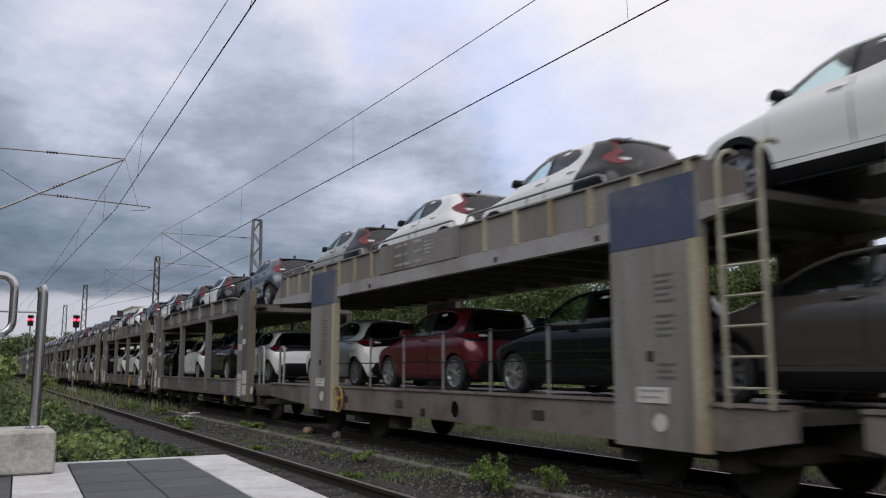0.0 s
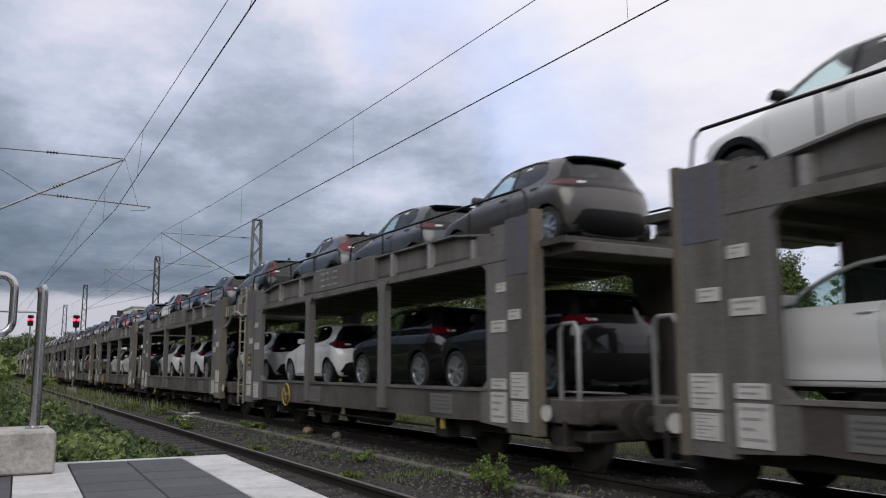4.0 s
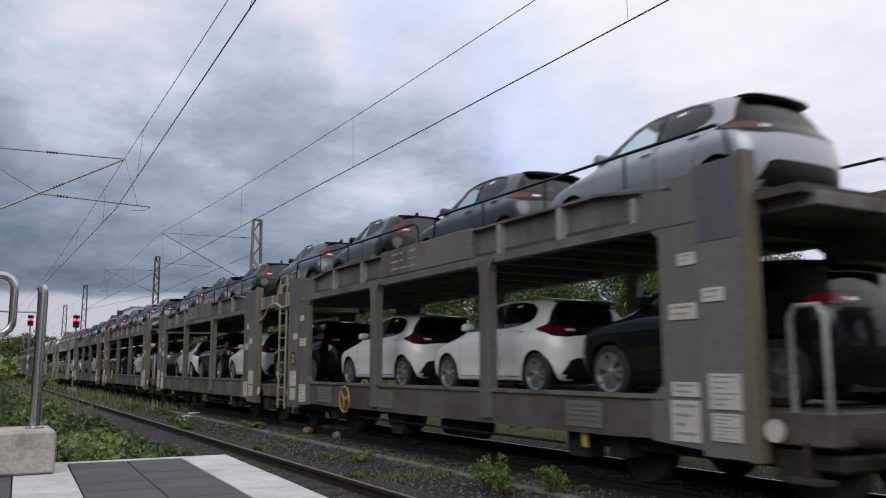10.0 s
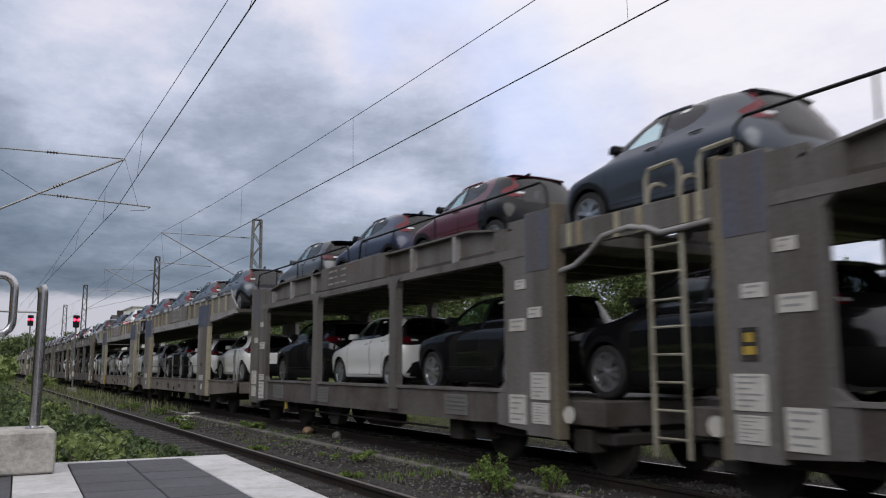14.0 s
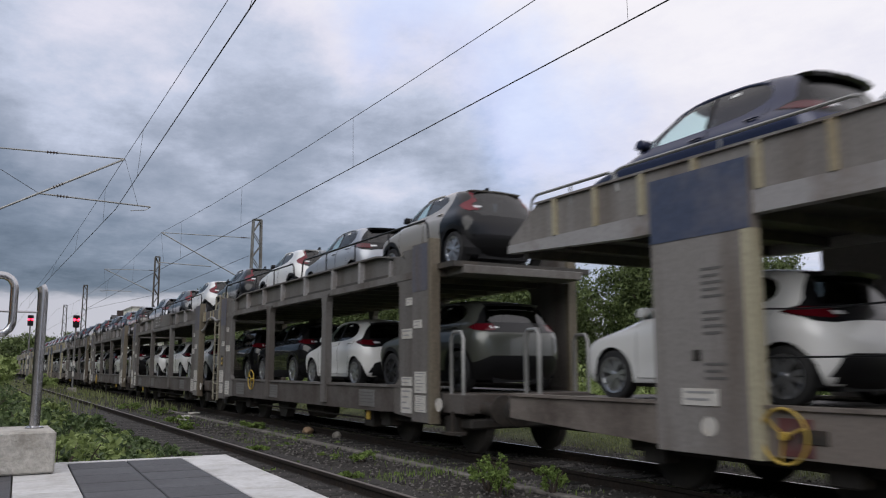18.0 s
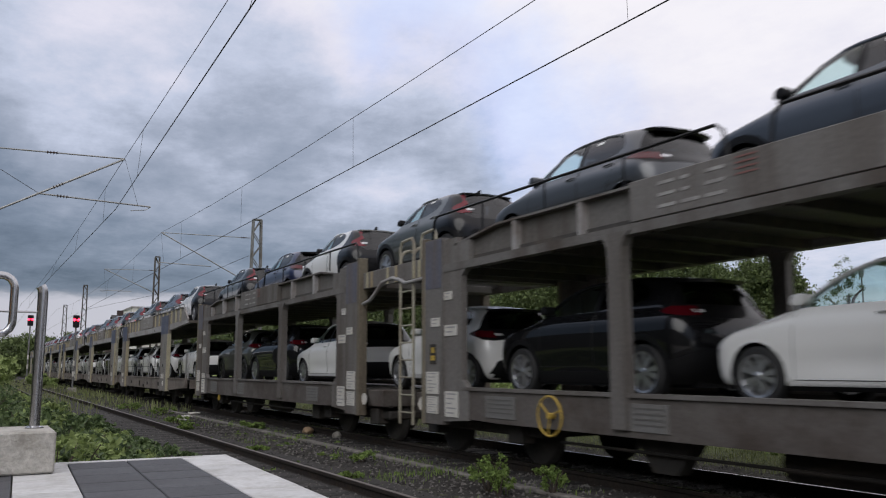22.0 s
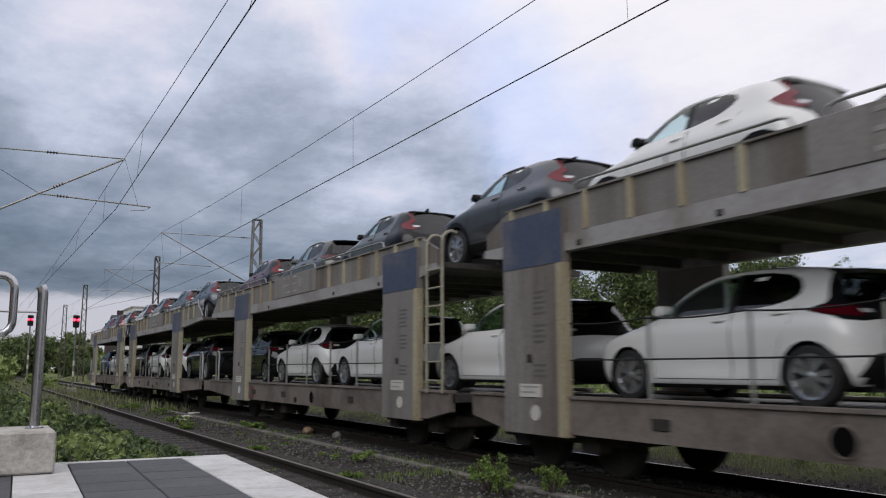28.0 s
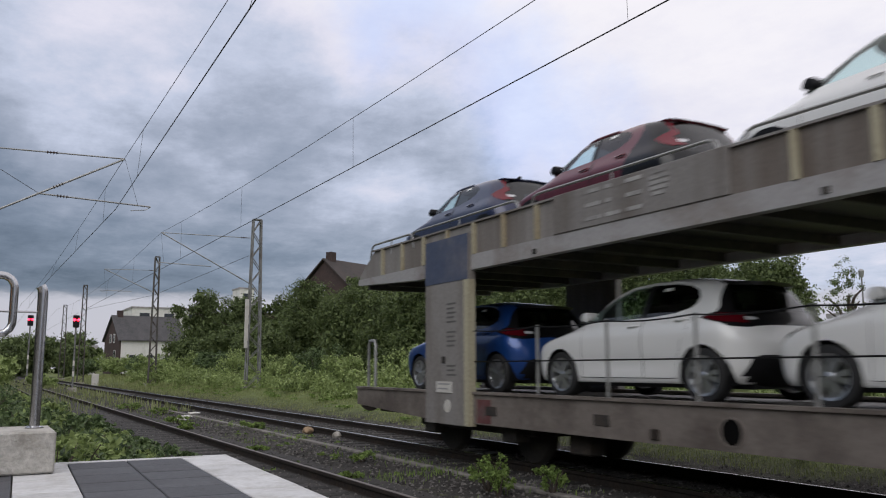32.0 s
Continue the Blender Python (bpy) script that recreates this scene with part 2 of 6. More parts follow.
PAINTS = {
    "white": paint("white_paint", (0.74, 0.74, 0.73), 0.0), "black": material("black_paint", (0.004, 0.004, 0.005), 0.5, 0.0, 0.04, 300, coat=0.9, spec=0.08),
    "grey": paint("dark_grey_paint", (0.065, 0.070, 0.078)), "silver": paint("silver_paint", (0.36, 0.38, 0.42)),
    "blue": paint("blue_paint", (0.010, 0.055, 0.23)), "navy": paint("navy_paint", (0.013, 0.018, 0.055)),
    "slate": paint("slate_blue_paint", (0.062, 0.073, 0.093)), "red": paint("deep_red_paint", (0.105, 0.005, 0.013)),
    "green": paint("sage_grey_paint", (0.075, 0.080, 0.070)), "pearl": paint("pearl_paint", (0.74, 0.74, 0.73), 0.0), "taupe": paint("taupe_paint", (0.075, 0.067, 0.060)), "beige": paint("beige_paint", (0.40, 0.37, 0.33)),
}
COLOUR_WORDS = {"white": "pearl white", "black": "glossy black", "grey": "dark metallic grey", "silver": "silver", "blue": "bright blue", "navy": "dark navy blue",
                "slate": "slate blue", "red": "deep red", "green": "sage grey-green", "taupe": "taupe grey", "pearl": "plain white", "beige": "light beige"}


# ---- mesh helpers ----
def mesh_of(name, bm, mat, smooth=0.0):
    me = bpy.data.meshes.new(name)
    bm.normal_update()
    bm.to_mesh(me)
    bm.free()
    if mat:
        me.materials.append(mat)
    if smooth:
        me.polygons.foreach_set("use_smooth", [True] * len(me.polygons))
        me.set_sharp_from_angle(angle=radians(smooth))
    return me


def part(name, bm, mat, parent, label="", smooth=0.0, at=None):
    ob = new(name, bm if isinstance(bm, bpy.types.Mesh) else mesh_of(name, bm, mat, smooth))
    if parent:
        ob.parent = parent
    if at:
        ob.matrix_basis = at
    if label:
        ob["label"] = label
    return ob


def thing(name, label, category, group="", kind="", at=None):
    ob = new(name)
    ob.empty_display_size = 0.3
    if at:
        ob.matrix_basis = at
    return tagged(ob, label, category, group, kind)


def box(bm, x0, x1, y0, y1, z0, z1, bevel=0.0):
    v = [bm.verts.new((x, y, z)) for x in (x0, x1) for y in (y0, y1) for z in (z0, z1)]
    fs = [bm.faces.new([v[i] for i in f]) for f in ((0, 1, 3, 2), (4, 6, 7, 5), (0, 4, 5, 1), (2, 3, 7, 6), (0, 2, 6, 4), (1, 5, 7, 3))]
    if bevel:
        es = list({e for f in fs for e in f.edges})
        bmesh.ops.bevel(bm, geom=es, offset=bevel, segments=1, affect="EDGES", clamp_overlap=True)
    return bm


def boxes(*rows, bevel=0.0):
    bm = bmesh.new()
    for r in rows:
        box(bm, *r, bevel=bevel)
    return bm


def tube(bm, pts, r, sides=8, closed=False, r_end=None):
    """A round bar along points."""
    pts = [Vector(p) for p in pts]
    n = len(pts)
    rings, side = [], None
    for i, p in enumerate(pts):
        a = pts[(i - 1) % n] if closed or i else p
        b = pts[(i + 1) % n] if closed or i < n - 1 else p
        d = (b - a).normalized()
        ref = side if side is not None else (Vector((0, 0, 1)) if abs(d.z) < 0.9 else Vector((1, 0, 0)))
        u = d.cross(ref).normalized()
        w = u.cross(d).normalized()
        side = w
        rr = r if r_end is None else r + (r_end - r) * i / max(1, n - 1)
        rings.append([bm.verts.new(p + rr * (math.cos(k * math.tau / sides) * u + math.sin(k * math.tau / sides) * w)) for k in range(sides)])
    m = n if closed else n - 1
    for i in range(m):
        a, b = rings[i], rings[(i + 1) % n]
        for k in range(sides):
            bm.faces.new((a[k], a[(k + 1) % sides], b[(k + 1) % sides], b[k]))
    if not closed:
        bm.faces.new(rings[0][::-1])
        bm.faces.new(rings[-1])
    return bm


def arc_pts(cx, cy, cz, r, a0, a1, n, plane="xz"):
    out = []
    for i in range(n + 1):
        a = radians(a0 + (a1 - a0) * i / n)
        u, w = r * math.cos(a), r * math.sin(a)
        out.append({"xz": (cx + u, cy, cz + w), "yz": (cx, cy + u, cz + w), "xy": (cx + u, cy + w, cz)}[plane])
    return out


def lathe(bm, profile, n=24, axis="y", caps=False):
    """Turn (radius, along) pairs about an axis."""
    rings = []
    for r, h in profile:
        ring = []
        for k in range(n):
            a = k * math.tau / n
            u, w = r * math.cos(a), r * math.sin(a)
            ring.append(bm.verts.new({"y": (u, h, w), "z": (u, w, h), "x": (h, u, w)}[axis]))
        rings.append(ring)
    for a, b in zip(rings, rings[1:]):
        for k in range(n):
            bm.faces.new((a[k], a[(k + 1) % n], b[(k + 1) % n], b[k]))
    for ring in (rings[0], rings[-1]) if caps else ():
        bm.faces.new(ring)
    bmesh.ops.recalc_face_normals(bm, faces=bm.faces)
    return bm


def prism(bm, outline, y0, y1, axis="y"):
    """An outline in x and z, drawn out along y."""
    put = {"y": lambda p, h: (p[0], h, p[1]), "x": lambda p, h: (h, p[0], p[1]), "z": lambda p, h: (p[0], p[1], h)}[axis]
    a = [bm.verts.new(put(p, y0)) for p in outline]
    b = [bm.verts.new(put(p, y1)) for p in outline]
    n = len(outline)
    fs = [bm.faces.new(a), bm.faces.new(b[::-1])]
    for i in range(n):
        fs.append(bm.faces.new((a[i], b[i], b[(i + 1) % n], a[(i + 1) % n])))
    bmesh.ops.recalc_face_normals(bm, faces=fs)
    return bm


def smooth_curve(pairs):
    """A smooth function through (x, value) pairs that does not overshoot."""
    xs, ys = np.array(pairs, float).T
    d = np.diff(ys) / np.diff(xs)
    m = np.concatenate([[d[0]], [0 if a * b <= 0 else 2 * a * b / (a + b) for a, b in zip(d, d[1:])], [d[-1]]])

    def f(x):
        i = int(np.clip(np.searchsorted(xs, x) - 1, 0, len(xs) - 2))
        h = xs[i + 1] - xs[i]
        t = min(max((x - xs[i]) / h, 0), 1)
        return float((2 * t**3 - 3 * t**2 + 1) * ys[i] + (t**3 - 2 * t**2 + t) * h * m[i] + (-2 * t**3 + 3 * t**2) * ys[i + 1] + (t**3 - t**2) * h * m[i + 1])
    return f


# ---- cars: the front looks towards -x, the origin lies on the ground under the front axle ----
CAR_KINDS = {
    # nose, tail: where the outline ends in front and behind at each height; wide: half width at each height
    "hatchback": dict(base=2.56, wheel=0.31, half=0.872, arch=0.352, lip=0.0, sill=0.215,
                      nose=[(0.17, -0.66), (0.28, -0.77), (0.48, -0.8), (0.64, -0.77), (0.74, -0.68), (0.83, -0.45), (0.9, -0.19), (0.95, -0.01), (0.985, 0.19), (1.05, 0.31), (1.2, 0.56), (1.33, 0.811), (1.42, 1.091), (1.465, 1.396), (1.49, 1.694), (1.5, 1.9)],
                      tail=[(0.17, 2.96), (0.28, 3.09), (0.48, 3.14), (0.66, 3.135), (0.82, 3.10), (0.90, 3.07), (0.98, 3.01), (1.10, 2.94), (1.25, 2.85), (1.345, 2.775), (1.385, 2.72), (1.42, 2.54), (1.455, 2.30), (1.485, 2.03), (1.50, 1.90)],
                      wide=[(0.17, 0.79), (0.25, 0.842), (0.45, 0.855), (0.64, 0.870), (0.78, 0.868), (0.88, 0.846), (0.96, 0.806), (1.05, 0.768), (1.20, 0.706), (1.33, 0.640), (1.40, 0.590), (1.44, 0.53), (1.47, 0.42), (1.49, 0.25), (1.50, 0.04)],
                      side=[(0.32, 0.985), (0.99, 0.99), (1.732, 1.005), (2.12, 1.035), (2.34, 1.085), (2.43, 1.145), (2.445, 1.21), (2.4, 1.29), (2.28, 1.355), (2.0, 1.4), (1.616, 1.412), (1.254, 1.385), (0.853, 1.265), (0.57, 1.125)],
                      pillar=(1.54, 1.63), cowl=1.0, top=1.415, doors=(0.44, 1.60, 2.40),
                      black=[(2.655, 1.46), (2.665, 1.34), (2.705, 1.18), (2.735, 1.07), (2.72, 1.025), (2.52, 0.965), (2.57, 0.945), (2.80, 0.895), (2.92, 0.845), (3.02, 0.835), (3.08, 0.865), (3.4, 0.865), (3.4, 1.46)],
                      light=[(2.56, 0.960), (2.76, 1.005), (2.98, 0.985), (3.06, 0.965), (3.2, 0.905), (2.98, 0.885), (2.82, 0.905)], light_in=0.58,
                      pane=[(-0.62, 1.03), (0.62, 1.03), (0.60, 1.12), (0.53, 1.36), (-0.53, 1.36), (-0.60, 1.12)],
                      lamp=[(-0.76, 0.66), (-0.42, 0.815), (-0.22, 0.85), (-0.30, 0.765), (-0.58, 0.63)],
                      skirt=[(-0.74, 0.0), (0.74, 0.0), (0.74, 0.22), (0.60, 0.50), (0.50, 0.535), (-0.50, 0.535), (-0.60, 0.50), (-0.74, 0.22)]),
    "crossover": dict(base=2.56, wheel=0.345, half=0.882, arch=0.395, lip=0.075, sill=0.36,
                      nose=[(0.2, -0.66), (0.34, -0.79), (0.6, -0.84), (0.78, -0.8), (0.9, -0.66), (0.98, -0.4), (1.05, -0.12), (1.1, 0.05), (1.13, 0.19), (1.19, 0.31), (1.32, 0.55), (1.46, 0.832), (1.53, 1.091), (1.57, 1.423), (1.592, 1.719), (1.6, 1.95)],
                      tail=[(0.20, 3.14), (0.34, 3.27), (0.60, 3.34), (0.84, 3.33), (0.98, 3.30), (1.06, 3.25), (1.18, 3.17), (1.34, 3.07), (1.44, 2.99), (1.485, 2.92), (1.525, 2.70), (1.56, 2.42), (1.588, 2.12), (1.60, 1.95)],
                      wide=[(0.20, 0.80), (0.34, 0.858), (0.60, 0.876), (0.80, 0.882), (0.94, 0.868), (1.03, 0.835), (1.09, 0.800), (1.18, 0.765), (1.32, 0.704), (1.44, 0.640), (1.50, 0.590), (1.54, 0.52), (1.57, 0.41), (1.592, 0.24), (1.60, 0.04)],
                      side=[(0.37, 1.115), (0.99, 1.115), (1.9, 1.135), (2.36, 1.175), (2.54, 1.23), (2.62, 1.31), (2.56, 1.395), (2.34, 1.47), (2.0, 1.502), (1.616, 1.507), (1.282, 1.48), (0.875, 1.365), (0.59, 1.235)],
                      pillar=(1.58, 1.68), cowl=1.14, top=1.515, doors=(0.46, 1.64, 2.52),
                      black=[(2.88, 1.56), (2.89, 1.44), (2.93, 1.30), (2.96, 1.19), (2.94, 1.13), (2.82, 1.075), (2.90, 1.05), (3.10, 1.01), (3.22, 0.98), (3.6, 0.98), (3.6, 1.56)],
                      light=[(2.84, 1.07), (2.96, 1.125), (3.16, 1.125), (3.4, 1.11), (3.4, 1.03), (3.16, 1.005), (2.98, 1.03)], light_in=0.52,
                      pane=[(-0.62, 1.15), (0.62, 1.15), (0.60, 1.22), (0.53, 1.46), (-0.53, 1.46), (-0.60, 1.22)],
                      lamp=[(-0.80, 0.80), (-0.50, 0.93), (-0.26, 0.975), (-0.34, 0.88), (-0.64, 0.76)],
                      skirt=[(-0.95, 0.0), (0.95, 0.0), (0.95, 0.44), (0.62, 0.60), (-0.62, 0.60), (-0.95, 0.44)]),
    "city_car": dict(base=2.43, wheel=0.325, half=0.87, arch=0.372, lip=0.085, sill=0.33,
                     nose=[(0.2, -0.58), (0.33, -0.7), (0.55, -0.74), (0.73, -0.71), (0.83, -0.6), (0.91, -0.38), (0.98, -0.13), (1.03, 0.03), (1.065, 0.17), (1.12, 0.27), (1.26, 0.51), (1.38, 0.74), (1.46, 0.99), (1.5, 1.282), (1.52, 1.563), (1.527, 1.768)],
                     tail=[(0.20, 2.76), (0.33, 2.89), (0.55, 2.955), (0.74, 2.95), (0.86, 2.92), (0.96, 2.875), (1.10, 2.79), (1.25, 2.69), (1.355, 2.61), (1.40, 2.55), (1.44, 2.36), (1.478, 2.12), (1.510, 1.88), (1.527, 1.78)],
                     wide=[(0.20, 0.79), (0.34, 0.848), (0.58, 0.866), (0.78, 0.870), (0.90, 0.855), (0.98, 0.822), (1.05, 0.785), (1.13, 0.748), (1.26, 0.690), (1.37, 0.632), (1.43, 0.580), (1.47, 0.50), (1.50, 0.39), (1.517, 0.24), (1.527, 0.04)],
                     side=[(0.29, 1.06), (0.875, 1.07), (1.466, 1.095), (1.815, 1.145), (1.98, 1.215), (2.035, 1.275), (1.98, 1.345), (1.837, 1.395), (1.563, 1.425), (1.254, 1.428), (0.966, 1.392), (0.69, 1.275), (0.47, 1.16)],
                     pillar=(1.29, 1.38), cowl=1.075, top=1.445, doors=(0.38, 1.36, 2.10),
                     black=[(2.48, 1.37), (2.585, 1.25), (2.60, 1.20), (2.50, 1.105), (2.62, 1.03), (2.80, 0.95), (2.855, 0.90), (2.91, 0.79), (3.3, 0.79), (3.3, 1.37)],
                     light=[(2.47, 1.37), (2.585, 1.25), (2.60, 1.20), (2.50, 1.105), (2.60, 1.035), (2.74, 0.98), (2.80, 1.00), (2.72, 1.065), (2.665, 1.12), (2.69, 1.20), (2.66, 1.27), (2.53, 1.385)], light_in=0.50,
                     pane=[(-0.62, 0.90), (0.62, 0.90), (0.60, 1.08), (0.52, 1.38), (-0.52, 1.38), (-0.60, 1.08)],
                     lamp=[(-0.70, 0.72), (-0.40, 0.86), (-0.18, 0.90), (-0.26, 0.81), (-0.56, 0.67)],
                     skirt=[(-0.95, 0.0), (0.95, 0.0), (0.95, 0.40), (0.60, 0.56), (-0.60, 0.56), (-0.95, 0.40)]),
}
# the black rear quarter of the two-toned city cars
QUARTER = [(2.05, 1.56), (2.17, 1.44), (2.235, 1.33), (2.22, 1.22), (2.12, 1.05), (2.03, 0.86), (1.99, 0.68), (2.03, 0.50), (3.3, 0.50), (3.3, 1.56)]


def car_form(k):
    """Half width of the body at any place along it and height, and the ends at any height."""
    if "form" in k:
        return k["form"]
    nose, tail, wide = smooth_curve([(z, x) for z, x in k["nose"]]), smooth_curve([(z, x) for z, x in k["tail"]]), smooth_curve(k["wide"])
    zt, cowl = k["top"], k["cowl"]

    def ends(z):
        """Lengths over which the plan rounds off in front and behind."""
        span = tail(z) - nose(z)
        roof = min(max((z - zt) / 0.07, 0), 1)
        front = 0.42 + 0.30 * math.exp(-((z - cowl + 0.12) / 0.10) ** 2) - 0.06 * ease01((z - cowl) / 0.1)
        rear = 0.40 - 0.04 * ease01((z - cowl) / 0.15)
        return min(front + (span * 0.5 - front) * roof * 0.5, span * 0.5), min(rear + (span * 0.5 - rear) * roof, span * 0.5)

    def swell(x, z):
        """Haunches over the wheels, a hollow along the doors."""
        s = 0.020 * math.exp(-((x - k["base"]) / 0.42) ** 2 - ((z - 0.78) / 0.16) ** 2) + 0.012 * math.exp(-(x / 0.45) ** 2 - ((z - 0.72) / 0.2) ** 2)
        mid = math.exp(-((x - k["base"] / 2) / 0.62) ** 4)
        return s - 0.020 * mid * math.exp(-((z - 0.44) / 0.11) ** 2) + 0.010 * mid * math.exp(-((z - 0.27) / 0.06) ** 2)

    def half_width(x, z):
        a, b, w = nose(z), tail(z), wide(z)
        f, r = ends(z)
        u = (a + f - x) / f if x < a + f else (x - b + r) / r if x > b - r else 0.0
        n = 2.5 if x > b - r else 2.2
        y = w * max(1 - min(max(u, 0), 1) ** n, 0) ** (1 / n)
        t = (x - (a + b) / 2) / 2.0
        return y * (1 - 0.018 * t * t) + swell(x, z) * (y / w if w else 0)
    k["form"] = (nose, tail, wide, ends, half_width)
    return k["form"]


def ease01(t):
    t = min(max(t, 0), 1)
    return t * t * (3 - 2 * t)


def inside(poly, u, v):
    hit = False
    for (a, b), (c, d) in zip(poly, poly[1:] + poly[:1]):
        if (b > v) != (d > v) and u < a + (v - b) / (d - b) * (c - a):
            hit = not hit
    return hit


def cut(bm, poly, axis, wanted):
    """Cut the faces that wanted() picks along an outline, given in x and z (axis 'y') or in y and z (axis 'x')."""
    i = 0 if axis == "y" else 1
    for (a, b), (c, d) in zip(poly, poly[1:] + poly[:1]):
        if abs(a - c) + abs(b - d) < 1e-6:
            continue
        lo, hi, zl, zh = min(a, c) - 0.002, max(a, c) + 0.002, min(b, d) - 0.002, max(b, d) + 0.002
        faces = []
        for f in bm.faces:
            us, zs = [v.co[i] for v in f.verts], [v.co.z for v in f.verts]
            if max(us) > lo and min(us) < hi and max(zs) > zl and min(zs) < zh and wanted(f.calc_center_median()):
                faces.append(f)
        if not faces:
            continue
        geom = list({v for f in faces for v in f.verts}) + list({e for f in faces for e in f.edges}) + faces
        n = Vector((-(d - b), 0, c - a)) if axis == "y" else Vector((0, -(d - b), c - a))
        bmesh.ops.bisect_plane(bm, geom=geom, dist=0.0006, plane_co=(a, 0, b) if axis == "y" else (0, a, b), plane_no=n)


def circle(x, z, r, n=18):
    return [(x + r * math.cos(i * math.tau / n), z + r * math.sin(i * math.tau / n)) for i in range(n)]


CAR_SKINS = {}


def car_skin(kind, toned):
    """The shell of a kind of car, cut along its windows, lamps and trims: lists of vertices and faces for each region."""
    if (kind, toned) in CAR_SKINS:
        return CAR_SKINS[kind, toned]
    k = CAR_KINDS[kind]
    nose, tail, wide, ends, half_width = car_form(k)
    z0, z1 = k["wide"][0][0], k["wide"][-1][0]
    zs = sorted({round(z0 + (k["cowl"] - 0.30 - z0) * i / 8, 4) for i in range(9)} | {round(k["cowl"] - 0.30 + 0.33 * i / 9, 4) for i in range(10)}
                | {round(k["cowl"] + 0.03 + (k["top"] - 0.06 - k["cowl"]) * i / 7, 4) for i in range(8)} | {round(k["top"] + (z1 - k["top"]) * (1 - (1 - i / 7) ** 1.8), 4) for i in range(8)})
    bm, rings = bmesh.new(), []
    for z in zs:
        a, b = nose(z), tail(z)
        f, r = ends(z)
        half = [a + f * (1 - math.cos(t * math.pi / 18)) for t in range(9)]
        half += [a + f + (b - r - a - f) * t / 12 for t in range(13)]
        half += [b - r + r * math.sin(t * math.pi / 18) for t in range(1, 10)]
        side = [(x, half_width(x, z)) for x in half]
        side[0], side[-1] = (a, 0.0), (b, 0.0)
        ring = [bm.verts.new((x, -y, z)) for x, y in side] + [bm.verts.new((x, y, z)) for x, y in side[-2:0:-1]]
        rings.append(ring)
    n = len(rings[0])
    for p, q in zip(rings, rings[1:]):
        for i in range(n):
            bm.faces.new((p[i], p[(i + 1) % n], q[(i + 1) % n], q[i]))
    bm.faces.new(rings[-1])
    bmesh.ops.remove_doubles(bm, verts=bm.verts, dist=0.001)
    bmesh.ops.recalc_face_normals(bm, faces=bm.faces)
    flank = lambda c: abs(c.y) > 0.42
    behind = lambda c: c.x > k["base"] - 0.5
    hubs = (0.0, k["base"])
    p0, p1 = k["pillar"]
    for h in hubs:
        cut(bm, circle(h, k["wheel"], k["arch"]), "y", flank)
        if k["lip"]:
            cut(bm, circle(h, k["wheel"], k["arch"] + k["lip"]), "y", flank)
    cut(bm, k["side"], "y", flank)
    for x in (p0, p1):
        cut(bm, [(x, k["cowl"] - 0.1), (x + 0.02, k["top"] + 0.02)], "y", flank)
    cut(bm, k["black"], "y", behind)
    cut(bm, k["light"], "y", behind)
    if toned:
        cut(bm, QUARTER, "y", lambda c: c.x > 1.8)
    cut(bm, k["lamp"], "y", lambda c: c.x < 0.1 and flank(c))
    cut(bm, [(-2, k["sill"]), (5, k["sill"])], "y", lambda c: True)
    lo, hi = wide(k["cowl"]) - 0.075, wide(k["top"] - 0.03) - 0.035
    screen = [(-lo + 0.07, k["cowl"]), (lo - 0.07, k["cowl"]), (hi - 0.06, k["top"] - 0.02), (-hi + 0.06, k["top"] - 0.02)]
    cut(bm, screen, "x", lambda c: c.x < 1.5)
    for s in (-1, 1):
        cut(bm, [(s * lo, k["cowl"] - 0.03), (s * hi, k["top"] - 0.03)], "x", lambda c: c.x < 1.5)
    cut(bm, k["pane"], "x", lambda c: c.x > k["base"] - 0.1)
    cut(bm, k["skirt"], "x", lambda c: c.x > k["base"] + 0.42)
    cut(bm, [(-k["light_in"], 0.8), (-k["light_in"], 1.2)], "x", lambda c: c.x > k["base"])
    cut(bm, [(k["light_in"], 0.8), (k["light_in"], 1.2)], "x", lambda c: c.x > k["base"])
    bm.normal_update()

    def region(f):
        c, m = f.calc_center_median(), f.normal
        s = "near" if c.y < 0 else "far"
        for h in hubs:
            r = math.hypot(c.x - h, c.z - k["wheel"])
            if abs(c.y) > 0.42 and r < k["arch"] * 0.992:
                return None
        pillar = lo + (hi - lo) * (c.z - k["cowl"] + 0.03) / (k["top"] - k["cowl"])
        if abs(c.y) > (pillar if c.x < 1.5 else 0.42) and inside(k["side"], c.x, c.z):
            p = p0 + 0.02 * (c.z - k["cowl"] + 0.1) / (k["top"] - k["cowl"] + 0.12)
            return "front_side_window_" + s if c.x < p else "rear_side_window_" + s if c.x > p + p1 - p0 else "pillar_trim" if c.y < 0 else "body"
        if c.x < 1.5 and m.x < -0.15 and inside(screen, c.y, c.z):
            return "windscreen"
        if inside(k["light"], c.x, c.z) and abs(c.y) > k["light_in"] and c.x > k["base"] - 0.2:
            return "taillight_" + s
        if inside(k["black"], c.x, c.z):
            return "rear_window" if m.x > 0.3 and inside(k["pane"], c.y, c.z) else "tailgate_trim"
        if c.x < 0.1 and inside(k["lamp"], c.x, c.z) and c.y < -0.40:
            return "headlight"
        for h in hubs:
            if k["lip"] and abs(c.y) > 0.42 and math.hypot(c.x - h, c.z - k["wheel"]) < k["arch"] + k["lip"]:
                return "cladding"
        if c.z < k["sill"] or (c.x > k["base"] + 0.42 and m.x > 0.1 and inside(k["skirt"], c.y, c.z)):
            return "cladding"
        if toned and inside(QUARTER, c.x, c.z):
            return "tailgate_trim"
        return "body"
    out = {}
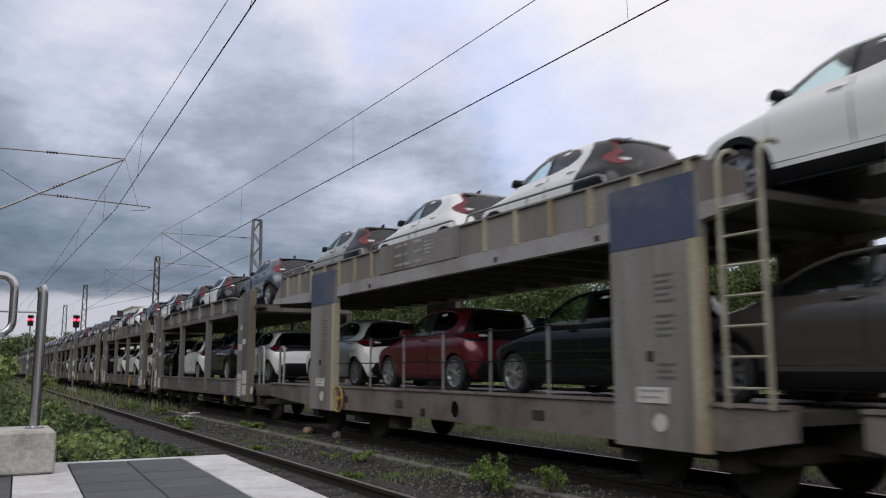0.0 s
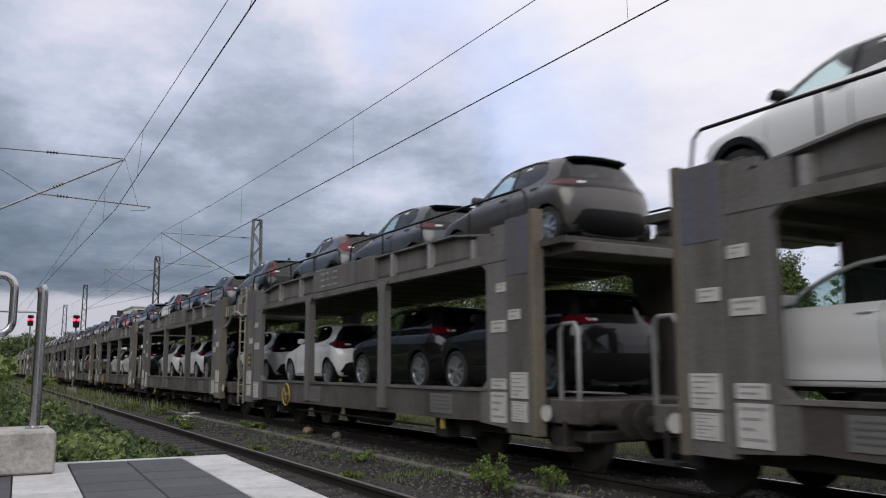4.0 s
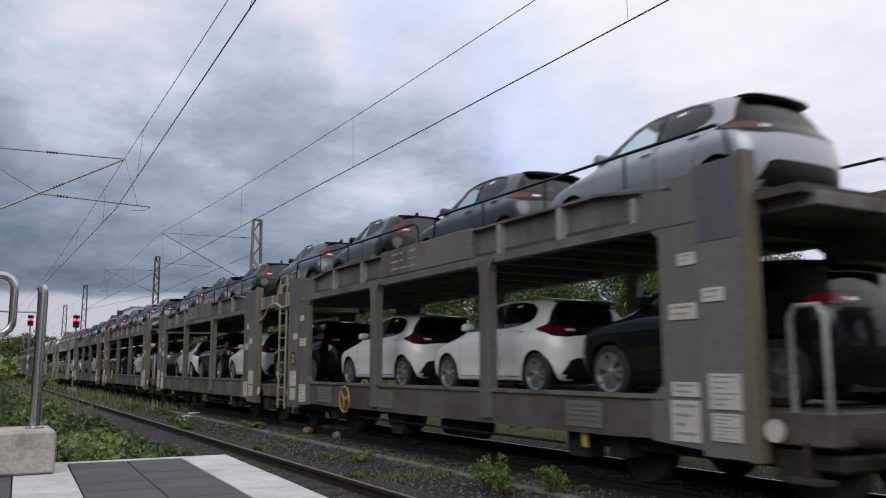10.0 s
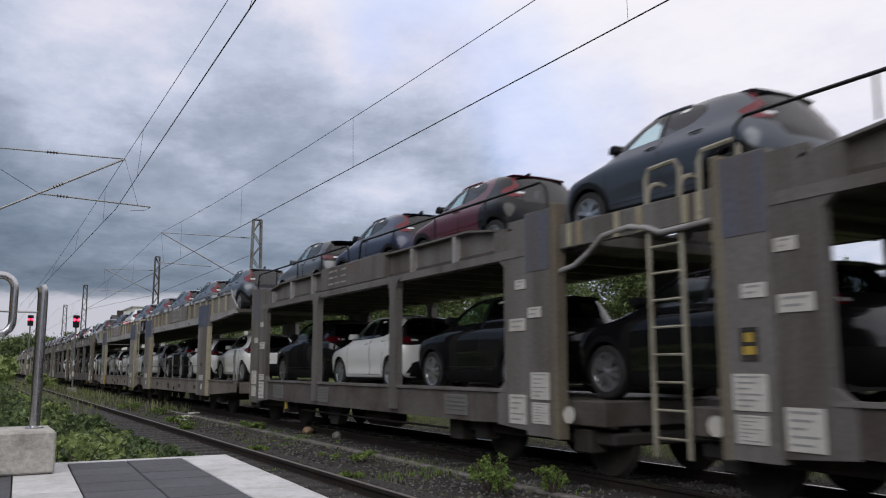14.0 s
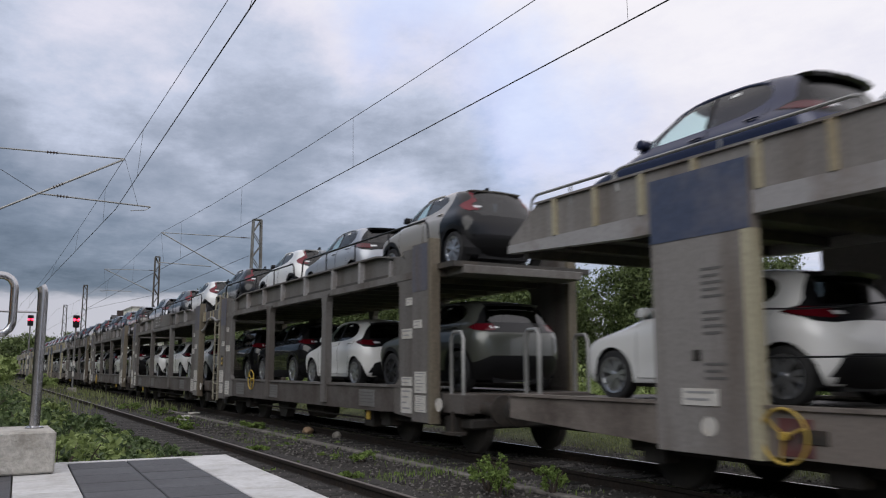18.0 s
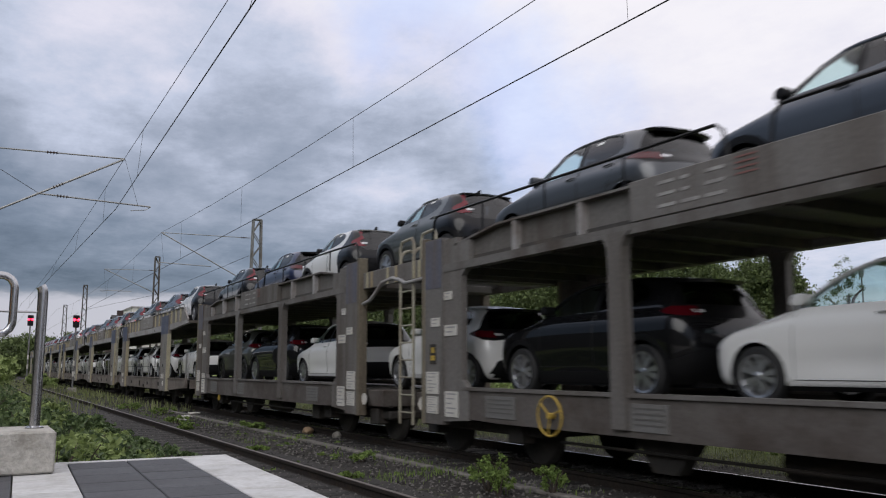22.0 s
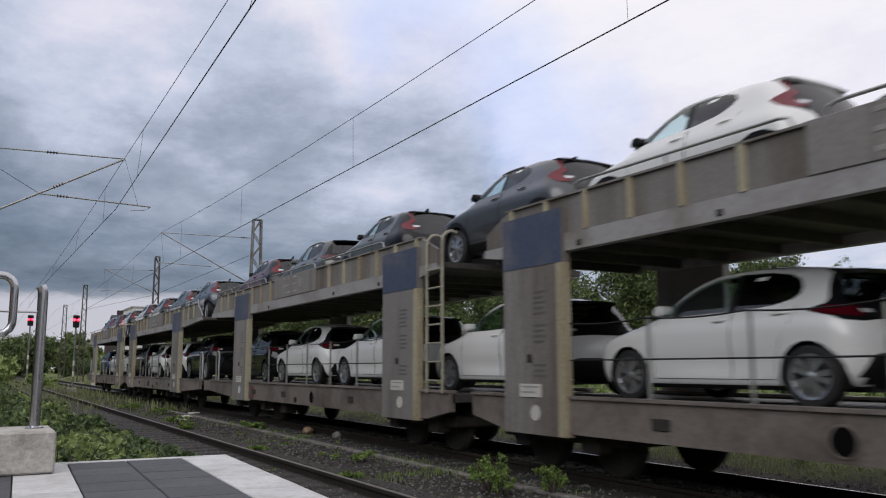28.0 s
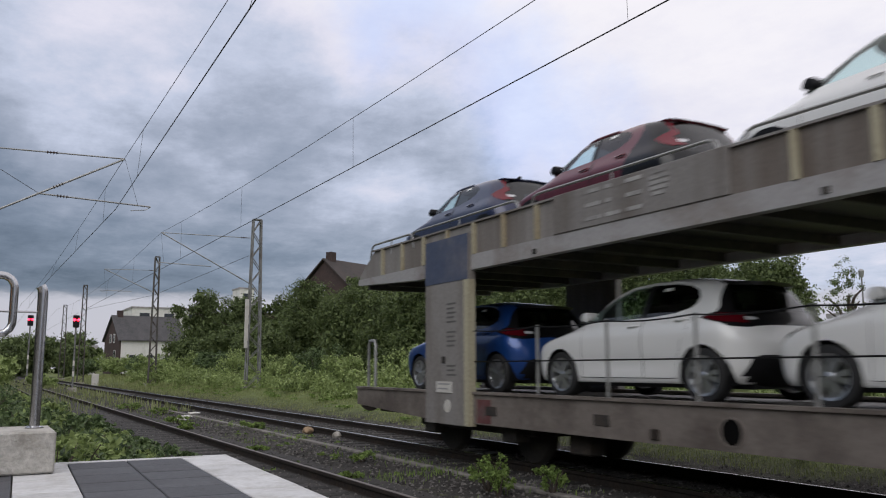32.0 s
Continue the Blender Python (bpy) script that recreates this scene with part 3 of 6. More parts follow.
    for f in bm.faces:
        key = region(f)
        if key:
            index, verts, faces = out.setdefault(key, ({}, [], []))
            face = []
            for v in f.verts:
                if v not in index:
                    index[v] = len(verts)
                    verts.append(tuple(v.co))
                face.append(index[v])
            faces.append(face)
    bm.free()
    CAR_SKINS[kind, toned] = out
    return out


def skin_mesh(kind, toned, *regions, proud=0.0):
    """The named regions of the shell as one mesh, lifted by proud with a rim round it."""
    bm = bmesh.new()
    for name in regions:
        _, verts, faces = car_skin(kind, toned).get(name, (0, [], []))
        vs = [bm.verts.new(v) for v in verts]
        for f in faces:
            bm.faces.new([vs[i] for i in f])
    bmesh.ops.remove_doubles(bm, verts=bm.verts, dist=0.0005)
    bm.normal_update()
    if proud:
        edge = [e for e in bm.edges if e.is_boundary]
        low = {v: bm.verts.new(v.co - v.normal * 0.01) for v in {v for e in edge for v in e.verts}}
        for v in bm.verts:
            if v not in low.values():
                v.co += v.normal * proud
        for e in edge:
            a, b = e.verts
            bm.faces.new((a, b, low[b], low[a]))
        bmesh.ops.recalc_face_normals(bm, faces=bm.faces)
    return bm


def tyre_mesh(r, width):
    h = width / 2
    return lathe(bmesh.new(), [(r * 0.68, -h * 0.8), (r * 0.74, -h), (r * 0.93, -h), (r, -h * 0.75), (r, h * 0.75), (r * 0.93, h), (r * 0.72, h), (r * 0.68, h * 0.8), (r * 0.68, -h * 0.8)], 28)


def rim_mesh(r, spokes, width):
    """A rim with broad forked spokes."""
    bm = bmesh.new()
    h = width / 2
    lathe(bm, [(r * 0.735, -h * 0.98), (r * 0.66, -h * 0.92), (r * 0.63, -h * 0.2), (r * 0.63, h * 0.6)], 28)
    lathe(bm, [(r * 0.15, -h * 0.86), (r * 0.12, -h * 0.93), (0.001, -h * 0.95)], 12)
    for s in range(spokes):
        for fork in (-1, 1):
            a0 = s * math.tau / spokes + fork * 0.14
            a1 = s * math.tau / spokes + fork * 0.25
            c0, c1 = Vector((math.cos(a0), 0, math.sin(a0))), Vector((math.cos(a1), 0, math.sin(a1)))
            u0, u1 = Vector((-math.sin(a0), 0, math.cos(a0))), Vector((-math.sin(a1), 0, math.cos(a1)))
            pts = []
            for c, u, rr, yy, ww in ((c0, u0, r * 0.10, -h * 0.86, r * 0.06), (c1, u1, r * 0.67, -h * 0.82, r * 0.10)):
                pts.append([c * rr + u * ww + Vector((0, yy, 0)), c * rr - u * ww + Vector((0, yy, 0)), c * rr - u * ww + Vector((0, yy + 0.05, 0)), c * rr + u * ww + Vector((0, yy + 0.05, 0))])
            a, b = [[bm.verts.new(p) for p in q] for q in pts]
            for i in range(4):
                bm.faces.new((a[i], a[(i + 1) % 4], b[(i + 1) % 4], b[i]))
    bmesh.ops.recalc_face_normals(bm, faces=bm.faces)
    return bm


CAR_MESH = {}
TWO_TONE = ("beige", "green", "red", "white")


def shared(key, make, mat, smooth=0.0):
    if key not in CAR_MESH:
        CAR_MESH[key] = mesh_of(key[-1], make(), mat, smooth)
    return CAR_MESH[key]


def seats_mesh(k):
    bm = bmesh.new()
    lift = k["cowl"] - 1.0
    for x in (1.0, 1.85):
        for y in (-0.36, 0.36):
            box(bm, x, x + 0.48, y - 0.24, y + 0.24, 0.45 + lift, 0.66 + lift, bevel=0.04)
            prism(bm, [(x + 0.36, 0.6 + lift), (x + 0.56, 0.6 + lift), (x + 0.70, 1.14 + lift), (x + 0.56, 1.16 + lift)], y - 0.25, y + 0.25)
            box(bm, x + 0.58, x + 0.70, y - 0.15, y + 0.15, 1.15 + lift, 1.31 + lift, bevel=0.03)
    box(bm, 0.30, 0.80, -0.68, 0.68, 0.60 + lift, 0.97 + lift, bevel=0.05)
    box(bm, 1.25, k["base"] - 0.2, -0.40, 0.40, k["top"] - 0.05, k["top"] - 0.01)
    box(bm, k["base"] - 0.30, k["base"] + 0.30, -0.60, 0.60, 0.55, 0.93 + lift, bevel=0.03)
    return bm


def build_car(kind, colour):
    k = CAR_KINDS[kind]
    nose, tail, wide, ends, half_width = car_form(k)
    d0, d1, d2 = k["doors"]
    paint_mat = PAINTS[colour]
    city = kind == "city_car"
    toned = city and colour in TWO_TONE
    name = {"hatchback": "hatchback_car", "crossover": "crossover_car", "city_car": "city_car"}[kind]
    extra = {"hatchback": "small hatchback car on the wagon", "crossover": "compact crossover car with black cladding", "city_car": "small city car on the upper deck"}[kind]
    car = thing(name, "%s %s" % (COLOUR_WORDS[colour.lower()], extra), "car", "new cars on the train")

    def skin(name, mat, *regions, label="", proud=0.0, keep=()):
        return part(name, shared((kind, toned, *keep, *regions, name), lambda: skin_mesh(kind, toned, *(regions or (name,)), proud=proud), mat, 40), None, car, label)
    skin("body", paint_mat, keep=(colour,))
    skin("cladding", PLASTIC, label="black cladding")
    skin("tailgate_trim", GLOSS_BLACK, label="glossy black tailgate trim")
    skin("pillar_trim", PLASTIC, label="black window pillar")
    skin("windscreen", GLASS)
    skin("rear_window", GLASS_DARK)
    skin("front_side_window", GLASS, "front_side_window_near")
    skin("rear_side_window", GLASS_DARK, "rear_side_window_near")
    skin("side_window", GLASS, "front_side_window_far", "rear_side_window_far")
    for s in ("near", "far"):
        skin("taillight", VIVID_LENS if city else REDLENS, "taillight_" + s, label="red lamp lens", proud=0.006)
    skin("headlight", CLEAR, label="clear lamp lens", proud=0.004)

    def lens_mesh():
        """The clear part of the lamp on the tail."""
        z = 0.945 if kind == "hatchback" else 1.07
        bm = bmesh.new()
        pts = []
        for y, zz in ((-0.60, z + 0.020), (-0.46, z + 0.012), (-0.46, z - 0.022), (-0.58, z - 0.024)):
            x = max(x for x in np.linspace(k["base"] - 0.1, tail(zz), 80) if half_width(x, zz) >= -y)
            pts.append((x + 0.012, y, zz))
        hi = [bm.verts.new(p) for p in pts]
        lo = [bm.verts.new((x - 0.03, y, z)) for x, y, z in pts]
        bm.faces.new(hi)
        for i in range(4):
            bm.faces.new((hi[i], lo[i], lo[(i + 1) % 4], hi[(i + 1) % 4]))
        bmesh.ops.recalc_face_normals(bm, faces=bm.faces)
        return bm
    part("reversing_light", shared((kind, "reversing_light"), lens_mesh, WHITE_LENS, 40), None, car, "clear lamp lens")

    def mirror_mesh():
        bm = bmesh.new()
        x, z = d0 + 0.06, k["cowl"] + 0.075
        y = -half_width(x, z) - 0.10
        prism(bm, [(x - 0.09, z - 0.035), (x - 0.05, z - 0.065), (x + 0.05, z - 0.060), (x + 0.075, z - 0.03), (x + 0.065, z + 0.045), (x + 0.02, z + 0.062), (x - 0.05, z + 0.045)], y - 0.10, y + 0.09)
        bmesh.ops.bevel(bm, geom=bm.edges[:], offset=0.022, segments=2, affect="EDGES", profile=0.6)
        box(bm, x - 0.10, x, y, y + 0.16, z - 0.095, z - 0.05)
        return bm
    part("door_mirror", shared((kind, colour if kind == "hatchback" else "", "door_mirror"), mirror_mesh, paint_mat if kind == "hatchback" else PLASTIC, 40), None, car)

    def skin_at(x, z, out=0.0):
        return (x, -half_width(x, z) - out, z)

    def frame_mesh():
        """The painted frame over the side windows, from the foot of the windscreen to behind the rear door."""
        path = k["side"][-1:6:-1]
        pts = [skin_at(k["side"][0][0] - 0.05, k["side"][0][1] + 0.01, -0.006)]
        for (a, b), (c, d) in zip(path, path[1:]):
            pts += [skin_at(a + (c - a) * t, b + (d - b) * t + 0.012, -0.004) for t in (0.0, 0.5)]
        return tube(bmesh.new(), pts, 0.026, 8)
    part("window_frame", shared((kind, colour, "window_frame"), frame_mesh, paint_mat, 60), None, car)
    for xh, zh in ((d1 - 0.24, k["cowl"] - 0.10), (d2 - 0.26, k["cowl"] - 0.06)):
        part("door_handle", shared((kind, xh, colour, "door_handle"), lambda: tube(bmesh.new(), [skin_at(xh, zh, -0.01), skin_at(xh + 0.02, zh, 0.022), skin_at(xh + 0.16, zh + 0.008, 0.024), skin_at(xh + 0.18, zh + 0.008, -0.01)], 0.013, 6), paint_mat, 50), None, car)

    def seam_mesh():
        sill, belt = k["sill"] + 0.06, k["cowl"] - 0.02
        up = lambda x, lean=0.0: [skin_at(x + lean * t, sill + (belt - sill) * t, 0.001) for t in (0.0, 0.15, 0.3, 0.45, 0.6, 0.75, 0.9, 1.0)]
        rear = [skin_at(k["base"] - k["arch"] - 0.05, sill, 0.001), skin_at(k["base"] - k["arch"] - 0.03, sill + 0.2, 0.001), skin_at(k["base"] - 0.30, 0.70, 0.001), skin_at(d2 - 0.04, 0.85, 0.001), skin_at(d2 + 0.02, belt + 0.04, 0.001)]
        bm = tube(bmesh.new(), up(d0, 0.04)[::-1] + [skin_at(x, sill, 0.001) for x in np.linspace(d0 + 0.1, d1 - 0.1, 6)] + up(d1), 0.0035, 4)
        return tube(bm, up(d1 + 0.012)[::-1] + [skin_at(x, sill, 0.001) for x in np.linspace(d1 + 0.1, k["base"] - k["arch"] - 0.12, 4)] + rear, 0.0035, 4)
    part("door_seam", shared((kind, "door_seam"), seam_mesh, PLASTIC), None, car)

    def sticker_mesh():
        """The small paper label behind the rear door's pane."""
        x, z = k["pillar"][1] + 0.20, k["top"] - 0.10
        bm = bmesh.new()
        hi = [bm.verts.new(skin_at(a, b, 0.004)) for a, b in ((x, z), (x + 0.13, z + 0.004), (x + 0.13, z + 0.044), (x, z + 0.04))]
        lo = [bm.verts.new(v.co + Vector((0, 0.003, 0))) for v in hi]
        bm.faces.new(hi)
        bm.faces.new(lo[::-1])
        for a in range(4):
            bm.faces.new((hi[a], lo[a], lo[(a + 1) % 4], hi[(a + 1) % 4]))
        bmesh.ops.recalc_face_normals(bm, faces=bm.faces)
        return bm
    part("window_sticker", shared((kind, "window_sticker"), sticker_mesh, STICKER), None, car, "small white paper label")
    part("interior", shared((kind, "interior"), lambda: seats_mesh(k), SEAT, 40), None, car)

    def under_mesh():
        """The floor and the dark wells over the wheels."""
        bm = boxes((nose(0.4) + 0.12, tail(0.4) - 0.16, -0.52, 0.52, 0.16, 0.62), (k["arch"] + 0.06, k["base"] - k["arch"] - 0.06, -0.78, 0.78, 0.17, 0.30))
        for hub in (0.0, k["base"]):
            for s in (-1, 1):
                rows = [[bm.verts.new((hub + r * math.cos(a), s * y, k["wheel"] + r * math.sin(a))) for a in np.linspace(-0.3, math.pi + 0.3, 13)] for r, y in ((k["arch"] + 0.012, 0.845), (k["arch"] + 0.012, 0.50), (0.02, 0.50))]
                for a, b in zip(rows, rows[1:]):
                    for i in range(12):
                        bm.faces.new((a[i], a[i + 1], b[i + 1], b[i]))
        return bm
    part("underbody", shared((kind, "underbody"), under_mesh, PLASTIC), None, car)

    def spoiler_mesh():
        zt, reach, thick = k["top"] - 0.022, 0.3 if city else 1.0, 0.022 if city else 0.042
        b0 = tail(k["top"] - 0.05)
        bm = bmesh.new()
        plan = [(-0.26, 0.52), (-0.06, 0.53), (0.05, 0.50), (0.10, 0.34), (0.12, 0.0), (0.10, -0.34), (0.05, -0.50), (-0.06, -0.53), (-0.26, -0.52)]
        hi = [bm.verts.new((b0 + (x * reach if x > 0 else x), y, zt + 0.022 - 0.22 * (x + 0.26) ** 2 - 0.10 * y * y)) for x, y in plan]
        lo = [bm.verts.new((v.co.x - 0.02, v.co.y * 0.97, v.co.z - thick)) for v in hi]
        bm.faces.new(hi)
        bm.faces.new(lo[::-1])
        for i in range(len(plan)):
            n = (i + 1) % len(plan)
            bm.faces.new((hi[i], lo[i], lo[n], hi[n]))
        bmesh.ops.recalc_face_normals(bm, faces=bm.faces)
        return bm
    part("spoiler", shared((kind, colour if city else "", "spoiler"), spoiler_mesh, paint_mat if city else GLOSS_BLACK, 30), None, car)
    if city:
        part("antenna", shared((kind, "antenna"), lambda: prism(bmesh.new(), [(2.10, 1.485), (2.28, 1.465), (2.27, 1.545), (2.23, 1.545)], -0.018, 0.018), PLASTIC), None, car)
    dark_rim = (kind, colour) in (("crossover", "red"), ("crossover", "green"))
    for hub in (0.0, k["base"]):
        for s in (1, -1):
            at = pose(hub, -s * (k["half"] - 0.118), k["wheel"], 0, 0, 0 if s > 0 else 180)
            wh = part("wheel", shared((kind, "wheel"), lambda: tyre_mesh(k["wheel"], 0.20), TYRE, 40), None, car, at=at)
            if s > 0:
                part("rim", shared((kind, dark_rim, "rim"), lambda: rim_mesh(k["wheel"], 5, 0.20), RIM_DARK if dark_rim else RIM, 35), None, wh)
    return car


# ---- wagons ----
SIDE = 1.45      # half width over the side frames
LOW, HIGH = 0.98, 3.09   # tops of the two decks


def plate_board(parent, x0, x1, z0, z1, y, lines=4, name="notice_board"):
    """A white board on the side with grey lines of print."""
    ob = part(name, boxes((x0, x1, y - 0.012, y, z0, z1)), PLATE, parent, "white lettered board")
    bm = bmesh.new()
    n = lines
    for i in range(n):
        z = z1 - (z1 - z0) * (i + 0.7) / (n + 0.4)
        box(bm, x0 + 0.05, x1 - 0.05 - 0.07 * (i % 3), y - 0.015, y - 0.011, z, z + (z1 - z0) * 0.28 / n)
    part("print", bm, PRINT, ob)
    return ob


def wheelset(parent, x):
    w = part("wheelset", lathe(bmesh.new(), [(0.07, -1.0), (0.07, -0.82), (0.44, -0.80), (0.475, -0.72), (0.46, -0.66), (0.07, -0.66), (0.07, 0.66), (0.46, 0.66), (0.475, 0.72), (0.44, 0.80), (0.07, 0.82), (0.07, 1.0)], 28),
             DARK, parent, smooth=30, at=pose(x, 0, 0.46))
    part("axle_box", boxes((-0.17, 0.17, -1.23, -0.97, -0.14, 0.16), (-0.5, 0.5, -1.15, -1.05, 0.17, 0.25), bevel=0.02), DARK, w)
    return w


def handrail(parent, x0, x1, y, z0, h, mat, posts, r=0.02, drop=(True, True)):
    bm = bmesh.new()
    pts = ([(x0, y, z0)] if drop[0] else []) + [(x0 + 0.06, y, z0 + h * 0.8), (x0 + 0.16, y, z0 + h), (x1 - 0.16, y, z0 + h), (x1 - 0.06, y, z0 + h * 0.8)] + ([(x1, y, z0)] if drop[1] else [])
    tube(bm, pts, r, 6)
    for i in range(posts):
        x = x0 + (x1 - x0) * (i + 1) / (posts + 1)
        tube(bm, [(x, y, z0), (x, y, z0 + h)], r * 0.8, 5)
    return part("handrail", bm, mat, parent, smooth=50)


def hand_wheel(parent, x, z, y):
    bm = bmesh.new()
    tube(bm, arc_pts(x, y - 0.06, z, 0.25, 0, 345, 23), 0.015, 6, closed=True)
    for a in (20, 140, 260):
        tube(bm, [(x, y - 0.06, z), (x + 0.25 * math.cos(radians(a)), y - 0.06, z + 0.25 * math.sin(radians(a)))], 0.012, 5)
    tube(bm, [(x, y, z), (x, y - 0.08, z)], 0.04, 8)
    return part("brake_wheel", bm, YELLOW, parent, "yellow spoked hand wheel", smooth=50)


def ladder(parent, x, y, z0, z1, mat, width=0.46):
    bm = bmesh.new()
    for s in (-1, 1):
        tube(bm, [(x + s * width / 2, y, z0), (x + s * width / 2, y, z1)] + arc_pts(x + s * width / 2, y + 0.18, z1, 0.18, 180, 60, 4, "yz"), 0.028, 6)
    la = part("ladder", bm, mat, parent, "pale painted steel ladder", smooth=50)
    n = int((z1 - z0 - 0.2) / 0.30)
    for i in range(n):
        z = z0 + 0.2 + i * 0.30
        part("rung", tube(bmesh.new(), [(x - width / 2, y, z), (x + width / 2, y, z)], 0.016, 6), mat, la)
    return la


def couplers(parent, x, s):
    """The buffers and the draw hook at one end, which looks towards s."""
    for y in (-0.875, 0.875):
        b = part("buffer", lathe(bmesh.new(), [(0.10, 0), (0.10, 0.32), (0.07, 0.32), (0.07, 0.46), (0.22, 0.48), (0.22, 0.53), (0.001, 0.55)], 18, "x"), DARK, parent, smooth=30, at=pose(x, y, 0.74, 0, 0, 0 if s > 0 else 180))
    part("draw_hook", boxes((min(x, x + s * 0.5), max(x, x + s * 0.5), -0.06, 0.06, 0.66, 0.82), bevel=0.02), DARK, parent)


def upper_deck_parts(w, x0, x1, mat):
    """The upper deck with its cross beams under it, as one ribbed plate."""
    line, x = [(x0, HIGH), (x0, HIGH - 0.09)], x0 + 0.4
    while x < x1 - 0.3:
        line += [(x, HIGH - 0.09), (x, HIGH - 0.21), (x + 0.08, HIGH - 0.21), (x + 0.08, HIGH - 0.09)]
        x += 0.9
    part("upper_deck", prism(bmesh.new(), line + [(x1, HIGH - 0.09), (x1, HIGH)], -SIDE + 0.06, SIDE - 0.06), DECK, w)


def bars(x, y, z, width, high, kind, count=3):
    """A plain mark of level bars."""
    bm = bmesh.new()
    for i in range(count):
        zz = z + high * i / (count - 1)
        x1 = x + width * (1.0 if kind != 1 or i == 0 else 0.45)
        box(bm, x, x1, y - 0.004, y + 0.003, zz, zz + high * 0.42 / count)
    return bm


# the ribs on the fascia of the wagons with and without a name plate
RIBS_NAMED, RIBS_PLAIN = (-4.06, -2.60, 2.29, 3.71, 5.10), (-4.06, -2.60, -1.10, 0.56, 2.26, 3.69, 5.08)


def wagon_m(ladder_end, named=True):
    """One half of a grey double-deck car carrier with two posts a side. ladder_end: +1 or -1, the end with the short coupling."""
    w = thing("car_carrier_wagon", "weathered grey double-deck car carrier wagon with corner panels", "railway wagon", "wagons of the train")
    L = 6.71
    part("lower_deck", boxes((-L, L, -SIDE + 0.06, SIDE - 0.06, LOW - 0.14, LOW)), DECK, w)
    upper_deck_parts(w, -L - 0.55, L + 0.55, WAGON)
    for s in (-1, 1):
        y = s * SIDE
        yin, yout = sorted((y - s * 0.10, y))
        part("side_sill", prism(bmesh.new(), [(-L, 0.66), (-4.6, 0.60), (4.6, 0.60), (L, 0.66), (L, 1.04), (-L, 1.04)], yin, yout), WAGON_LOW, w)
        part("sill_rail", boxes((-L + 1.2, L - 1.2, *sorted((y - s * 0.13, y + s * 0.03)), 1.043, 1.09)), WAGON, w)
        fascia = part("fascia", prism(bmesh.new(), [(-L, 2.94), (L, 2.94), (L, 3.20), (5.75, 3.28), (4.5, 3.44), (-4.5, 3.44), (-5.75, 3.28), (-L, 3.20)], *sorted((y - s * 0.12, y - s * 0.09))), WAGON, w)
        part("lower_flange", boxes((-L + 0.5, L - 0.5, *sorted((y - s * 0.14, y + s * 0.03)), 2.90, 3.02)), WAGON, fascia)
        part("top_flange", prism(bmesh.new(), [(-5.7, 3.288), (-4.5, 3.443), (4.5, 3.443), (5.7, 3.288), (5.7, 3.32), (4.5, 3.475), (-4.5, 3.475), (-5.7, 3.32)], *sorted((y - s * 0.14, y + s * 0.02))), WAGON, fascia)
        for x in RIBS_NAMED if named else RIBS_PLAIN:
            x *= -ladder_end
            if s < 0:
                part("rib", boxes((x - 0.045, x + 0.045, *sorted((y - s * 0.09, y + s * 0.015)), 3.023, 3.44 if abs(x) < 4.6 else 3.31)), LIGHTGREY, fascia)
        if s < 0 and named:
            lp = part("name_plate", boxes((-1.66, 1.56, y - 0.035, y + 0.089, 3.03, 3.50), bevel=0.008), WAGON, w)
            for i in range(3):
                part("emblem", bars(-1.2 + i * 0.34, y - 0.037, 3.12, 0.25, 0.26, i), EMBOSS, lp)
            part("emblem", bars(-0.12, y - 0.037, 3.27, 0.26, 0.17, 3, 4), FADED_RED, lp, "faded red striped emblem")
        if s < 0:
            for x0, x1 in ((-4.85, -4.10), (-1.80, -1.20), (3.75, 4.45)):
                lo = part("load_plate", boxes((x0, x1, y - 0.012, y - 0.002, 0.67, 0.98), bevel=0.003), PALE, w, "pale grey panel with lines of print")
                part("print", bars(x0 + 0.06, y - 0.013, 0.74, x1 - x0 - 0.12, 0.18, 0, 4), DARK_PRINT, lo)
        for c in (-1.94, 1.94):
            out = [(c - 0.135, 0.68), (c + 0.135, 0.68), (c + 0.115, 2.55), (c + 0.13, 2.78), (c + 0.18, 2.88), (c + 0.28, 2.95), (c - 0.28, 2.95), (c - 0.18, 2.88), (c - 0.13, 2.78), (c - 0.115, 2.55)]
            po = part("post", prism(bmesh.new(), out, *sorted((y - s * 0.09, y + s * 0.055))), WAGON, w)
        for e in (-1, 1):
            xa, xb = sorted((e * 5.49, e * 6.71))
            xm = e * 6.05
            inner = part("corner_panel", prism(bmesh.new(), [(e * 5.30, 0.60), (xm, 0.55), (xm, 3.42), (e * 5.62, 3.42), (e * 5.62, 3.30), (e * 5.25, 3.34), (e * 5.25, 2.98), (e * 5.49, 2.80), (e * 5.49, 1.20), (e * 5.30, 1.05)], *sorted((y - s * 0.08, y + s * 0.02))), WAGON, w)
            outer = part("corner_panel", prism(bmesh.new(), [(xm, 0.50), (e * 6.62, 0.50), (e * 6.62, 3.47), (xm, 3.47)], *sorted((y - s * 0.10, y + s * 0.05))), WAGON, w)
            if s < 0:
                part("blue_band", boxes((*sorted((xm + e * 0.02, e * 6.60)), *sorted((y + s * 0.048, y + s * 0.056)), 2.66, 3.45)), BLUE_M, outer, "faded blue paint band")
            part("end_post", boxes((*sorted((e * 6.62, e * 6.73)), *sorted((y - s * 0.12, y + s * 0.06)), 0.48, 3.52), bevel=0.01), OCHRE, w, "dirty ochre end post")
